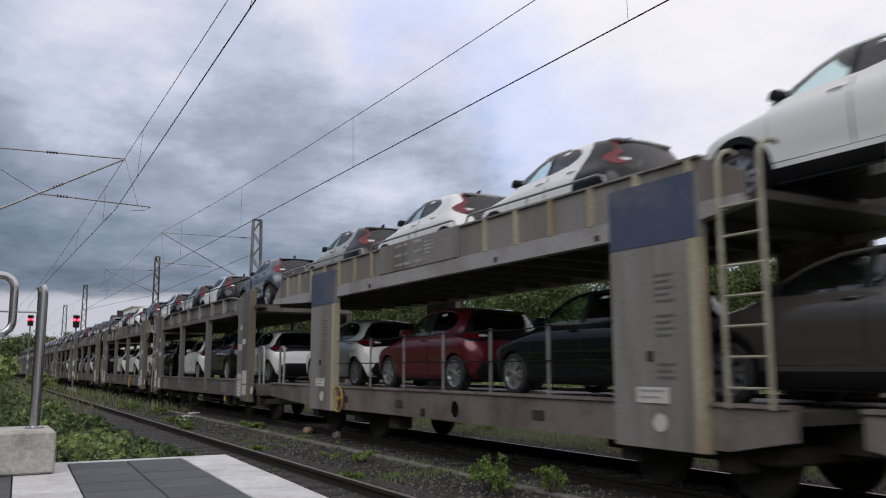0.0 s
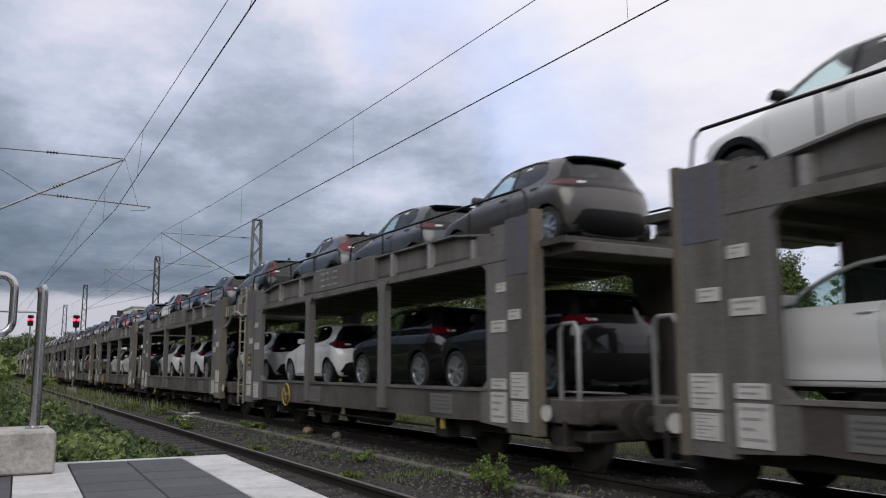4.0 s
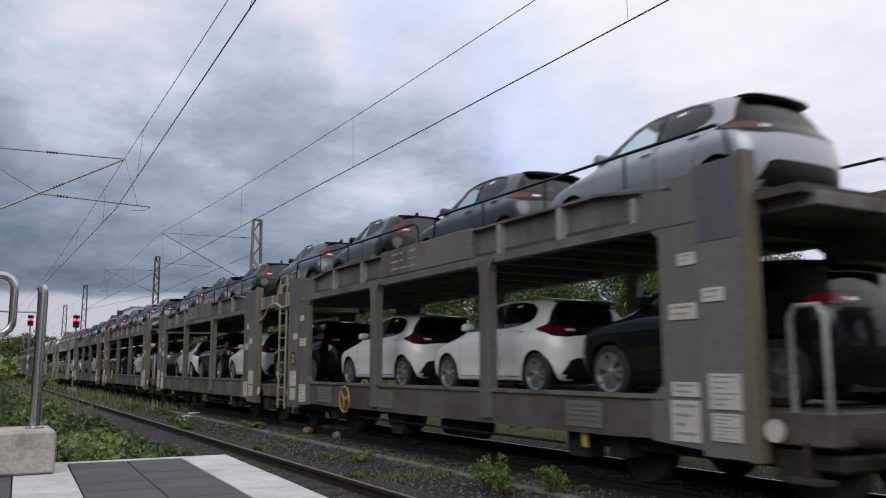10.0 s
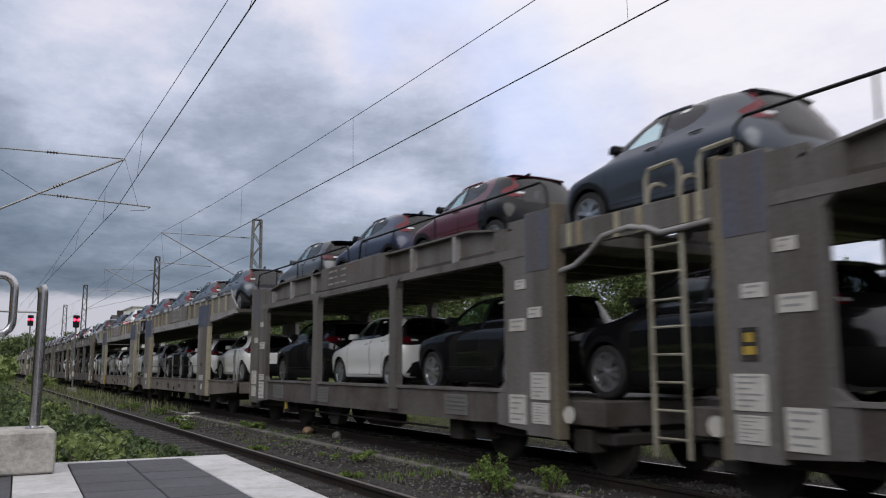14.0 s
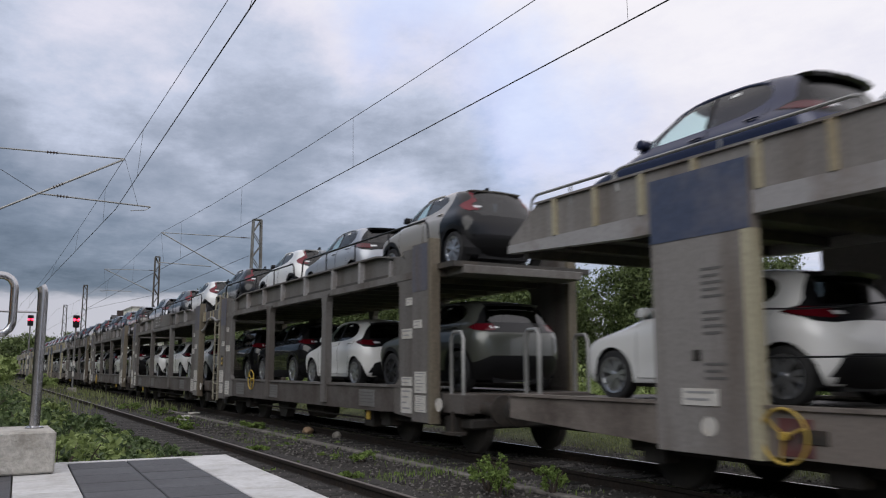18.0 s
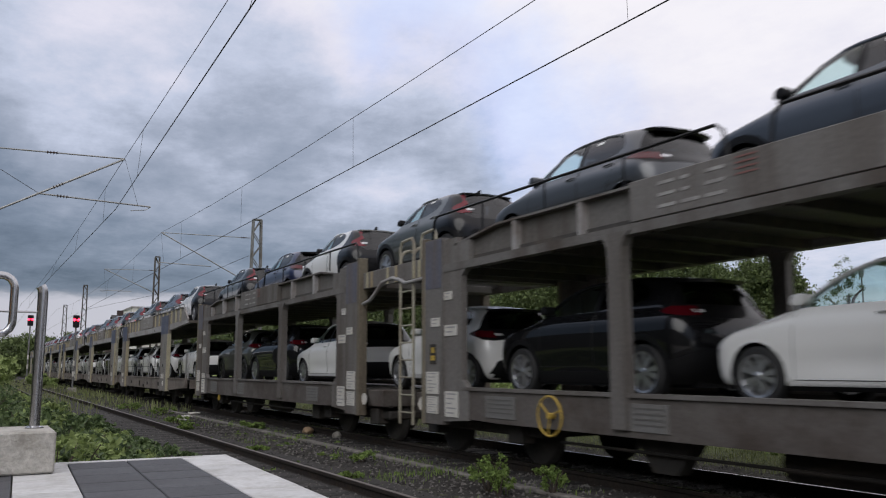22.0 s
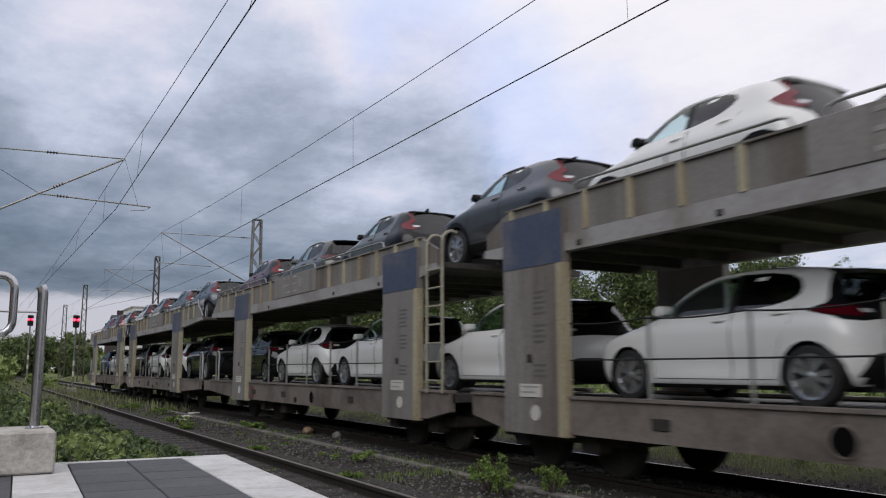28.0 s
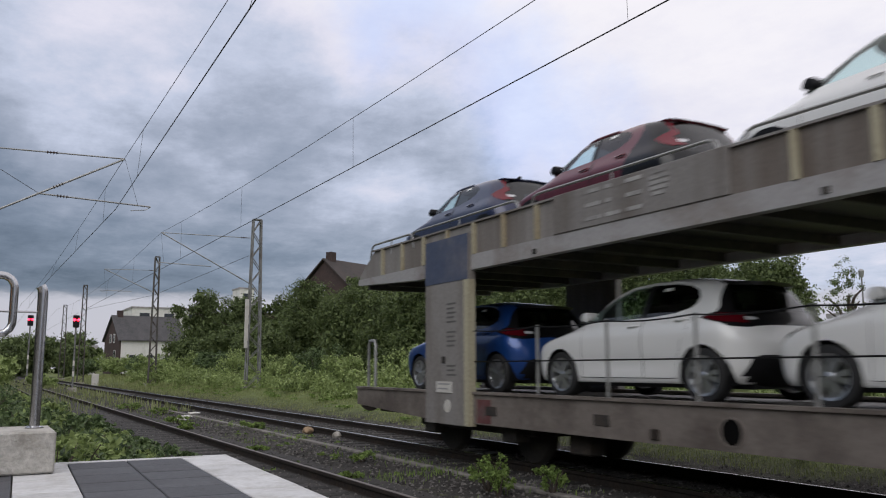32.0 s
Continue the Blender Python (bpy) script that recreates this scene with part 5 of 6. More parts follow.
def track(y, far, shine, label):
    bed = bmesh.new()
    top = -0.150 if shine == "polished" else -0.139
    prism(bed, [(-1.9, -0.30), (-1.5, top), (1.5, top), (1.9, -0.30)], -700, 200, "x")
    bedob = tagged(new("track_bed", mesh_of("track_bed", bed, STONE)), "dark gravel bed of %s" % label, "track", "tracks", "structure")
    bedob.matrix_basis = pose(0, y, 0)
    for s in (-1, 1):
        bm = prism(bmesh.new(), [(-0.036, -0.005), (-0.03, 0.0), (0.03, 0.0), (0.036, -0.005), (0.036, -0.04), (0.012, -0.055), (0.012, -0.13), (0.07, -0.15), (0.07, -0.16), (-0.07, -0.16), (-0.07, -0.15), (-0.012, -0.13), (-0.012, -0.055), (-0.036, -0.04)], -700, 200, "x")
        rail = part("rail", bm, RUST, bedob, "rusty rail with a %s top" % shine, at=pose(0, s * 0.7535, 0))
        part("rail_head", prism(bmesh.new(), [(-0.024, -0.004), (0.024, -0.004), (0.024, 0.002), (0.018, 0.006), (0.008, 0.008), (-0.008, 0.008), (-0.018, 0.006), (-0.024, 0.002)], -700, 200, "x"), RAILTOP if shine == "polished" else DULLTOP, rail)
    sl = mesh_of("sleeper", boxes((-0.13, 0.13, -1.3, 1.3, -0.15, 0.0), bevel=0.012), SLEEPER)
    x = 4.0
    while x > far:
        part("sleeper", sl, None, bedob, at=pose(x + random.uniform(-0.03, 0.03), random.uniform(-0.02, 0.02), -0.135, 0, 0, random.uniform(-1, 1)))
        x -= 0.62


random.seed(11)
DULLTOP = material("dull_rail_steel", (0.22, 0.19, 0.17), 0.5, 0.6, 0.3, 20)
track(TRACK, -52, "polished", "the train track")
track(SIDING, -26, "dull", "the disused track")
# a low timber edging and a rock or two between the tracks
tagged(part("cable_trough", boxes((-34, -2, -0.075, 0.075, -0.02, 0.03), bevel=0.01), material("pale_concrete", (0.20, 0.185, 0.165), 0.9, 0, 0.4, 6, (0.09, 0.085, 0.08), 2, 0.5), None, at=pose(0, 6.25, -0.15)), "pale weathered cable trough between the tracks", "cable trough", kind="structure")


def rock(name, x, y, z, r, mat, label, flat=0.6):
    bm = bmesh.new()
    bmesh.ops.create_icosphere(bm, subdivisions=2, radius=1)
    for v in bm.verts:
        n = 1 + 0.35 * noise.noise(v.co * 1.7 + Vector((x, y, 0)))
        v.co = Vector((v.co.x * r * n * 1.2, v.co.y * r * n, v.co.z * r * n * flat))
    return tagged(part(name, bm, mat, None, at=pose(x, y, z), smooth=30), label, "stone")


SANDY = material("sandy_rock", (0.34, 0.24, 0.15), 0.9, 0, 0.35, 25)
rock("rock", -18.82, 6.96, -0.08, 0.13, SANDY, "sandy brown lump of rock beside the rail", 0.7)
rock("rock", -17.37, 7.1, -0.10, 0.10, CONCRETE, "grey lump of concrete beside the rail", 0.8)
for x, y in ((-25.6, 5.5), (-28.9, 6.6), (-27.0, 5.9)):
    rock("litter", x, y, -0.12, 0.22, PLATE, "crumpled white scrap lying on the gravel", 0.16)


def scatter(name, count, spot, size, mat, label, category, shape="stone", seed=1):
    """Many small pieces as one mesh."""
    rng = np.random.default_rng(seed)
    verts, faces = [], []
    for _ in range(count):
        x, y = spot(rng)
        z = height(x, y)
        if shape == "stone" and min(abs(y - TRACK), abs(y - SIDING)) < 1.5:
            z = max(z, -0.15)
        r = rng.uniform(*size)
        b = len(verts)
        if shape == "stone":
            p = rng.uniform(0.6, 1.3, (6,)) * r
            verts += [(x + p[0], y, z), (x - p[1], y, z), (x, y + p[2], z), (x, y - p[3], z), (x, y, z + p[4] * 0.8), (x, y, z - r)]
            faces += [(b, b + 2, b + 4), (b + 2, b + 1, b + 4), (b + 1, b + 3, b + 4), (b + 3, b, b + 4)]
        else:
            a, lean = rng.uniform(0, math.tau), rng.uniform(0.05, 0.5) * r
            w = 0.006 + 0.03 * r
            dx, dy = math.cos(a), math.sin(a)
            verts += [(x - dy * w, y + dx * w, z - 0.02), (x + dy * w, y - dx * w, z - 0.02), (x + dx * lean * 0.4 + dy * w * 0.7, y + dy * lean * 0.4 - dx * w * 0.7, z + r * 0.6),
                      (x + dx * lean * 0.4 - dy * w * 0.7, y + dy * lean * 0.4 + dx * w * 0.7, z + r * 0.6), (x + dx * lean, y + dy * lean, z + r)]
            faces += [(b, b + 1, b + 2, b + 3), (b + 3, b + 2, b + 4)]
    me = bpy.data.meshes.new(name)
    me.from_pydata(verts, [], faces)
    me.materials.append(mat)
    return tagged(new(name, me), label, category, kind="stuff")


GRIT = leaf_material("loose_gravel", (0.022, 0.020, 0.019), (0.165, 0.155, 0.145), 0.9)
scatter("gravel", 30000, lambda g: (-4 - 34 * g.random() ** 1.6, g.uniform(1.9, 10.3)), (0.014, 0.038), GRIT, "loose dark gravel between the rails", "gravel")


def patchy(x0, x1, y0, y1, scale, cut, power=1.0):
    def spot(g):
        while True:
            x, y = x1 + (x0 - x1) * g.random() ** power, g.uniform(y0, y1)
            if noise.noise((x * scale, y * scale, 5)) + 0.25 * g.normal() > cut:
                return x, y
    return spot


scatter("grass", 60000, patchy(-75, 3, 10.2, 14.5, 0.5, -0.25, 1.2), (0.025, 0.085), GRASS, "rough green grass beyond the train track", "grass", "blade", 2)
scatter("grass", 2600, patchy(-60, -6, 4.5, 6.9, 0.7, 0.46, 1.4), (0.03, 0.10), WEED, "sparse grass between the two tracks", "grass", "blade", 3)
scatter("grass", 9000, patchy(-120, -30, -2, 7.0, 0.3, -0.1, 1.2), (0.12, 0.40), GRASS, "grass growing over the far track", "grass", "blade", 4)
scatter("grass", 14000, patchy(-120, -45, 9.6, 20.0, 0.3, -0.3, 1.0), (0.12, 0.4), GRASS, "tall grass on the bank", "grass", "blade", 5)


# ---- platform ----
PAVE = material("grey_paving", (0.085, 0.088, 0.097), 0.75, 0, 0.25, 30, (0.06, 0.06, 0.066), 1.5, 0.5, 0.2, 60, vary=0.10)
WHITE_SLAB = material("white_slab", (0.60, 0.60, 0.60), 0.8, 0, 0.12, 30, (0.42, 0.41, 0.39), 3, 0.45, 0.2, 60, vary=0.05)
platform = tagged(new("platform", mesh_of("platform", boxes((-6.68, 30, -14, 1.755, -0.6, 0.645)), CONCRETE)), "end of a paved platform with white edge slabs", "platform", kind="structure")
END = -6.66


def slabs(y0, y1, length, mat, rows, name, gap=0.008, skew=0.0):
    made = {}
    for r in range(rows):
        x0, x1 = END + r * length + gap, END + (r + 1) * length
        ob = part(name, made.get("m") or mesh_of(name, boxes((0, length - gap, y0 + gap, y1, -0.055, 0), bevel=0.004), mat), None, platform, at=pose(END + 0.06 + r * length, 0, 0.70 + random.uniform(-0.001, 0.0015)))
        made["m"] = ob.data


slabs(1.43, 1.79, 0.62, WHITE_SLAB, 14, "edge_slab")
slabs(1.03, 1.43, 0.40, PAVE, 20, "paving_slab")
slabs(0.63, 1.03, 0.40, PAVE, 20, "paving_slab")
slabs(0.28, 0.63, 0.30, WHITE_SLAB, 24, "guide_slab")
for y0 in (-0.14, -0.56, -0.98):
    slabs(y0, y0 + 0.42, 0.42, PAVE, 14, "paving_slab")
part("end_kerb", boxes((END - 0.02, END + 0.055, -1.0, 1.79, 0.50, 0.704), bevel=0.006), WHITE_SLAB, platform, "pale kerb at the end of the platform")
platform.matrix_basis = Matrix.Translation((END, 1.79, 0)) @ pose(0, 0, 0, 0, 0, -2.4) @ Matrix.Translation((-END, -1.79, 0))
block = tagged(part("concrete_block", boxes((-6.68, -6.05, -0.75, 0.50, 0.0, 0.27), bevel=0.012), material("pale_concrete_cast", (0.50, 0.48, 0.44), 0.85, 0, 0.25, 30, (0.30, 0.28, 0.24), 4.0, 0.4, 0.5, 45), None, at=pose(0, 0, 0.705)), "rough pale concrete block on the platform end", "concrete block")
barrier = thing("barrier_rail", "polished steel barrier post standing on the concrete block", "barrier")
part("post", tube(bmesh.new(), [(-6.40, 0.385, 0.97), (-6.40, 0.385, 1.90), (-6.40, 0.380, 1.935), (-6.40, 0.368, 1.955)], 0.034, 16), STEEL, barrier, smooth=50)
part("base_ring", lathe(bmesh.new(), [(0.03, 0.0), (0.06, 0.0), (0.06, 0.012), (0.035, 0.02)], 20, "z"), STEEL, barrier, smooth=40, at=pose(-6.40, 0.385, 0.972))
part("cross_bar", tube(bmesh.new(), [(-6.40, -0.3, 1.772), (-6.40, 0.36, 1.772)], 0.008, 8), STEEL, barrier)
loop = thing("grab_loop", "bent steel tube loop beside the barrier post", "barrier")
pts = [(-6.40, -0.25, 2.02), (-6.40, 0.12, 2.02)] + [(-6.40, 0.12 + 0.085 * math.sin(radians(a)), 1.935 + 0.085 * math.cos(radians(a))) for a in (20, 45, 70, 90)] + [(-6.40, 0.205, 1.72)] + \
      [(-6.40, 0.12 + 0.085 * math.cos(radians(a)), 1.70 - 0.085 * math.sin(radians(a))) for a in (10, 35, 60, 90)] + [(-6.40, -0.25, 1.615)]
part("tube", tube(bmesh.new(), pts, 0.027, 14), STEEL, loop, smooth=50)
part("leg", tube(bmesh.new(), [(-6.40, -0.25, 0.97), (-6.40, -0.25, 2.02)], 0.027, 14), STEEL, loop, smooth=50)
part("reflector", lathe(bmesh.new(), [(0.001, -0.02), (0.16, -0.02), (0.18, 0.0), (0.16, 0.02), (0.001, 0.02)], 28, "x"), material("orange_plastic", (0.60, 0.26, 0.04), 0.4), loop, "orange round disc", smooth=40, at=pose(-6.36, -0.105, 1.82))


# an unseen wall added behind the platform to darken the reflections in the cars
reflection_blocker = tagged(new("wall_south", mesh_of("wall_south", boxes((-150, 60, -12.4, -12.0, -0.5, 6.5)), material("unseen_wall_dark", (0.05, 0.05, 0.045), 0.85, 0, 0.3, 3, (0.035, 0.04, 0.03), 0.4, 0.5))), "plain dark unseen wall added to darken reflections in the cars", "wall", kind="structure")

# ---- plants ----
def foliage(name, blobs, size, mat, parent=None, seed=1, at=None):
    """A crown of many leaves gathered in uneven clumps; blobs: x, y, z, radii, the number of leaves and, for an inner mass, how much larger they are."""
    rng = np.random.default_rng(seed)
    vs, fs = [], []
    for bx, by, bz, rx, ry, rz, n, *grow in blobs:
        clumps = rng.normal(size=(max(4, n // 45), 3))
        clumps /= np.linalg.norm(clumps, axis=1)[:, None]
        clumps *= rng.uniform(0.45, 1.0, (len(clumps), 1))
        c = clumps[rng.integers(0, len(clumps), n)] + rng.normal(size=(n, 3)) * 0.14
        p = c * (rx, ry, rz) + (bx, by, bz)
        d = rng.normal(size=(n, 3)) + c * 0.8 + (0, 0, 0.5)
        d /= np.linalg.norm(d, axis=1)[:, None]
        e = np.cross(d, rng.normal(size=(n, 3)))
        e /= np.linalg.norm(e, axis=1)[:, None]
        g = np.cross(d, e)
        s = rng.uniform(0.6, 1.3, (n, 1)) * size * (grow[0] if grow else 1.0)
        quad = np.stack([p - e * s, p + g * s * 0.5 + d * s * 0.12, p + e * s, p - g * s * 0.5 + d * s * 0.12], 1)
        b = len(vs) and sum(len(v) for v in vs)
        vs.append(quad.reshape(-1, 3))
        fs.append(np.arange(n * 4).reshape(-1, 4) + b)
    verts, faces = np.concatenate(vs), np.concatenate(fs)
    me = bpy.data.meshes.new(name)
    me.from_pydata(verts.tolist(), [], faces.tolist())
    me.materials.append(mat)
    ob = new(name, me)
    if parent:
        ob.parent = parent
    if at:
        ob.matrix_basis = at
    return ob


def tree(x, y, h, w, mat=LEAF, seed=1, leaves=3600, size=0.20, low=0.18, label="broad leafy green tree beyond the railway bank", full=True):
    z0 = height(x, y)
    rng = random.Random(seed)
    t = thing("tree", label, "tree", "trees along the line", at=pose(x, y, z0))
    bm = tube(bmesh.new(), [(0, 0, -0.3), (0.05, 0.03, h * 0.2), (-0.04, 0.08, h * 0.42), (0.1, 0, h * 0.7)], 0.035 * h, 8, r_end=0.01 * h)
    for k in range(7):
        a, b = rng.uniform(0, math.tau), rng.uniform(0.25, 0.6)
        q = Vector((math.cos(a) * w * 0.36, math.sin(a) * w * 0.36, h * (b + 0.22)))
        p = Vector((0, 0, h * b))
        tube(bm, [p, p.lerp(q, 0.5) + Vector((0, 0, 0.05 * h)), q], 0.014 * h, 5, r_end=0.004 * h)
    part("trunk", bm, BARK, t, smooth=50)
    blobs, n = [], 11
    for k in range(n):
        a, f = k * 2.4 + rng.uniform(-0.5, 0.5), rng.uniform(0.0, 1.0)
        zz = h * (low + 0.12 + (0.80 - low) * (k + 0.5) / n)
        spread = w * 0.5 * (0.75 if k < n - 3 else 0.35)
        r = w * rng.uniform(0.20, 0.32)
        blobs.append((math.cos(a) * spread * (0.4 + 0.6 * f), math.sin(a) * spread * (0.4 + 0.6 * f), min(zz, h - r * 0.8), r, r, r * 0.85, leaves // n))
    if full:
        blobs += [(x, y, z, rx * 0.86, ry * 0.86, rz * 0.86, n // 2, 1.8) for x, y, z, rx, ry, rz, n in blobs]
        blobs.append((0, 0, h * (0.42 + low * 0.5), w * 0.34, w * 0.34, h * 0.34, leaves // 3, 2.2))
    foliage("crown", blobs, size, mat, t, seed)
    return t


def bush(x, y, h, w, mat=LEAF_LIGHT, seed=1, leaves=900, size=0.11, name="bush", label="bright green bush on the bank", long=1.0):
    rng = random.Random(seed)
    t = thing(name, label, "bush", "bushes along the line", at=pose(x, y, height(x, y)))
    bm = bmesh.new()
    for k in range(5):
        a = k * 1.26
        tube(bm, [(0, 0, -0.05), (math.cos(a) * w * 0.15, math.sin(a) * w * 0.15, h * 0.4), (math.cos(a) * w * 0.3, math.sin(a) * w * 0.3, h * 0.75)], 0.012 + 0.006 * h, 5, r_end=0.005)
    part("stem", bm, BARK, t)
    blobs = []
    for k in range(6):
        a = k * 1.05 + rng.uniform(-0.3, 0.3)
        d = w * 0.28 * (k > 0)
        blobs.append((math.cos(a) * d * long, math.sin(a) * d, h * rng.uniform(0.35, 0.66), w * 0.27 * long, w * 0.27, h * 0.36, leaves // 6))
    foliage("leaves", blobs, size, mat, t, seed)
    return t


# the wood behind the line
for i, (x, y, h, w) in enumerate(((-104, 25, 10.4, 9.0), (-96, 27, 9.2, 8), (-113, 27, 8.2, 8), (-84, 30, 7.8, 8), (-75, 26, 7.6, 7.5), (-67, 25, 8.3, 8), (-60, 27, 7.9, 7), (-55, 24, 6.6, 7),
                                  (-49, 25, 6.6, 7), (-43, 24, 6.2, 6.5), (-37, 25, 6.0, 6.5), (-31.5, 24, 5.7, 6), (-26.5, 25, 5.6, 5.6), (-22.8, 24.5, 5.3, 4.6), (-20.0, 25, 4.9, 4.0),
                                  (-70, 20, 4.6, 6), (-62, 19, 4.0, 5), (-80, 21, 4.5, 6), (-90, 20, 4.2, 6))):
    tree(x, y, h, w, LEAF, 20 + i, 26000 if x > -40 else 16000 if x > -70 else 10000, 0.055 if x > -40 else 0.085 if x > -70 else 0.13, 0.02)
tree(-17.1, 25, 4.4, 1.7, LEAF, 51, 3600, 0.040, 0.02, "thin young tree with sparse leaves", False)
tree(-9.6, 23.0, 5.6, 4.6, LEAF, 52, 16000, 0.042, 0.30, "tall tree with drooping branches behind the train", False)
for i, (x, y, h, w) in enumerate(((-190, 12, 8.5, 14), (-205, 20, 9.5, 12), (-180, 4, 7, 12), (-215, -6, 9, 16), (-230, 8, 10, 14), (-170, 30, 7, 9), (-150, -8, 7, 12), (-135, 13.5, 4.5, 7))):
    tree(x, y, h, w, LEAF, 70 + i, 3600, 0.32, 0.0, "distant dark green trees beside the line")
for i, (x, y, h, w) in enumerate(((-120, 14, 2.6, 5), (-108, 15, 3.0, 5), (-98, 14.5, 2.4, 4), (-88, 15, 2.6, 4.5), (-79, 14.5, 2.2, 4), (-70, 15, 2.4, 4), (-61, 15.5, 2.2, 4), (-53, 15, 2.4, 3.6), (-47, 16, 2.0, 3),
                                  (-40, 15.5, 2.3, 3.0), (-35.5, 15, 1.9, 2.6), (-30, 16, 2.6, 3.0), (-26, 15, 1.7, 2.4), (-21, 16, 1.6, 2.6), (-16, 15.5, 1.3, 2.4), (-12.5, 17, 1.2, 2.4), (-9, 17.5, 1.5, 2.6), (-5, 17, 1.2, 2.4), (-1, 18, 1.6, 3.0), (-56, 12.9, 1.1, 2.2), (-66, 13, 1.3, 2.6))):
    bush(x, y, h, w, LEAF_LIGHT if i % 3 else BRAMBLE, 100 + i, 3400, 0.07 if x > -60 else 0.11)
for i, (x, y, h, w) in enumerate(((-70, 1.0, 2.6, 4), (-82, 0.6, 3.4, 5), (-60, -1.2, 2.4, 4), (-96, 0.5, 4.0, 6), (-52, 0.3, 1.9, 3), (-64, -5, 3.4, 6), (-110, -2, 4.5, 7), (-45, -1.2, 1.9, 3.4), (-90, 5.4, 1.0, 2.2), (-76, 5.5, 0.8, 1.8))):
    bush(x, y, h, w, LEAF_LIGHT, 140 + i, 1500, 0.13 if x > -70 else 0.2, label="bright green bush beside the disused track")
def mounds(name, spots, size, mat, label, seed):
    """Low leafy weeds in many small mounds."""
    blobs = [(x, y, height(x, y) + 0.35 * h, w, w, h, n) for x, y, h, w, n in spots]
    return tagged(foliage(name, blobs, size, mat, None, seed), label, "weeds", kind="stuff")


rnd = random.Random(17)
bank = []
for _ in range(200):
    x, y = 5 - 77 * rnd.random(), rnd.uniform(12.3, 17.5)
    bank.append((x, y, rnd.uniform(0.25, 0.5) * (0.6 + 0.14 * (y - 11)), rnd.uniform(0.5, 1.1), 170))
bank += [(-24 - 56 * rnd.random(), rnd.uniform(11.9, 14.6), rnd.uniform(0.45, 1.0), rnd.uniform(0.7, 1.5), 420) for _ in range(70)]
mounds("bank_weeds", bank, 0.075, LEAF_LIGHT, "light green weeds and nettles covering the bank", 71)
mounds("bank_weeds", [(4 - 72 * rnd.random(), rnd.uniform(10.9, 12.8), rnd.uniform(0.05, 0.16), rnd.uniform(0.3, 0.8), 90) for _ in range(150)], 0.05, WEED, "low bright green weeds along the train track", 72)
mounds("gravel_weeds", [(x, y, rnd.uniform(0.03, 0.09), rnd.uniform(0.15, 0.4), 50) for x, y in
                        [(rnd.uniform(-40, -10), rnd.choice((4.75, 5.5, 6.2, 6.6, 2.3, 4.05)) + rnd.uniform(-0.15, 0.15)) for _ in range(46)]], 0.03, WEED, "small green weeds in the gravel", 73)
# brambles between the platform end and the disused track
random.seed(5)
k = 0
for x, y, h, w in [(-7.6 - 1.0 * i - random.uniform(0, 0.5), yy + random.uniform(-0.2, 0.2), hh * random.uniform(0.8, 1.2), random.uniform(1.1, 1.6)) for i in range(13) for yy, hh in ((1.75, 0.62), (0.9, 0.85), (-0.1, 1.0))] + \
        [(-11.5 - 1.5 * i, 2.45 + random.uniform(-0.15, 0.25), 0.38, 1.1) for i in range(10)] + [(-21 - 2.2 * i, yy + random.uniform(-0.3, 0.3), hh, 2.2) for i in range(9) for yy, hh in ((1.5, 0.65), (0.0, 1.1))]:
    k += 1
    bush(x, y, h, w, BRAMBLE if k % 4 else LEAF_LIGHT, 200 + k, 1000 if x > -14 else 800, 0.050 if x > -14 else 0.06, "bramble_bush", "dense dark green bramble bush beside the platform end", 1.2)
for x, y, h, w in ((-8.90, 5.66, 0.47, 0.62), (-8.32, 6.22, 0.38, 0.48), (-8.60, 5.62, 0.32, 0.40), (-21.5, 4.75, 0.20, 0.5), (-12.8, 5.7, 0.16, 0.45), (-21.0, 6.3, 0.24, 0.7), (-24.0, 5.0, 0.26, 0.8), (-10.9, 4.65, 0.16, 0.4), (-15.5, 4.75, 0.16, 0.4), (-29, 5.6, 0.3, 0.9), (-33, 5.2, 0.3, 1.0), (-17.5, 2.5, 0.3, 0.8), (-13.5, 2.3, 0.3, 0.7)):
    k += 1
    bush(x, y, h, w, WEED, 300 + k, 900 if x > -9 else 420, 0.024 if x > -9 else 0.032 if x > -14 else 0.045, "weed", "bright green leafy weed growing in the gravel")


# ---- masts, wires and signals ----
MASTGREY = material("grey_mast_paint", (0.19, 0.195, 0.19), 0.65, 0.2, 0.3, 10, (0.12, 0.10, 0.085), 1.2, 0.45)
MASTDARK = material("dark_mast_steel", (0.10, 0.095, 0.085), 0.8, 0.2, 0.3, 10, (0.07, 0.05, 0.04), 1.2, 0.5)
WIRE = material("dark_wire", (0.035, 0.034, 0.033), 0.6, 0.4)
INSUL = material("brown_insulator", (0.055, 0.035, 0.03), 0.3)


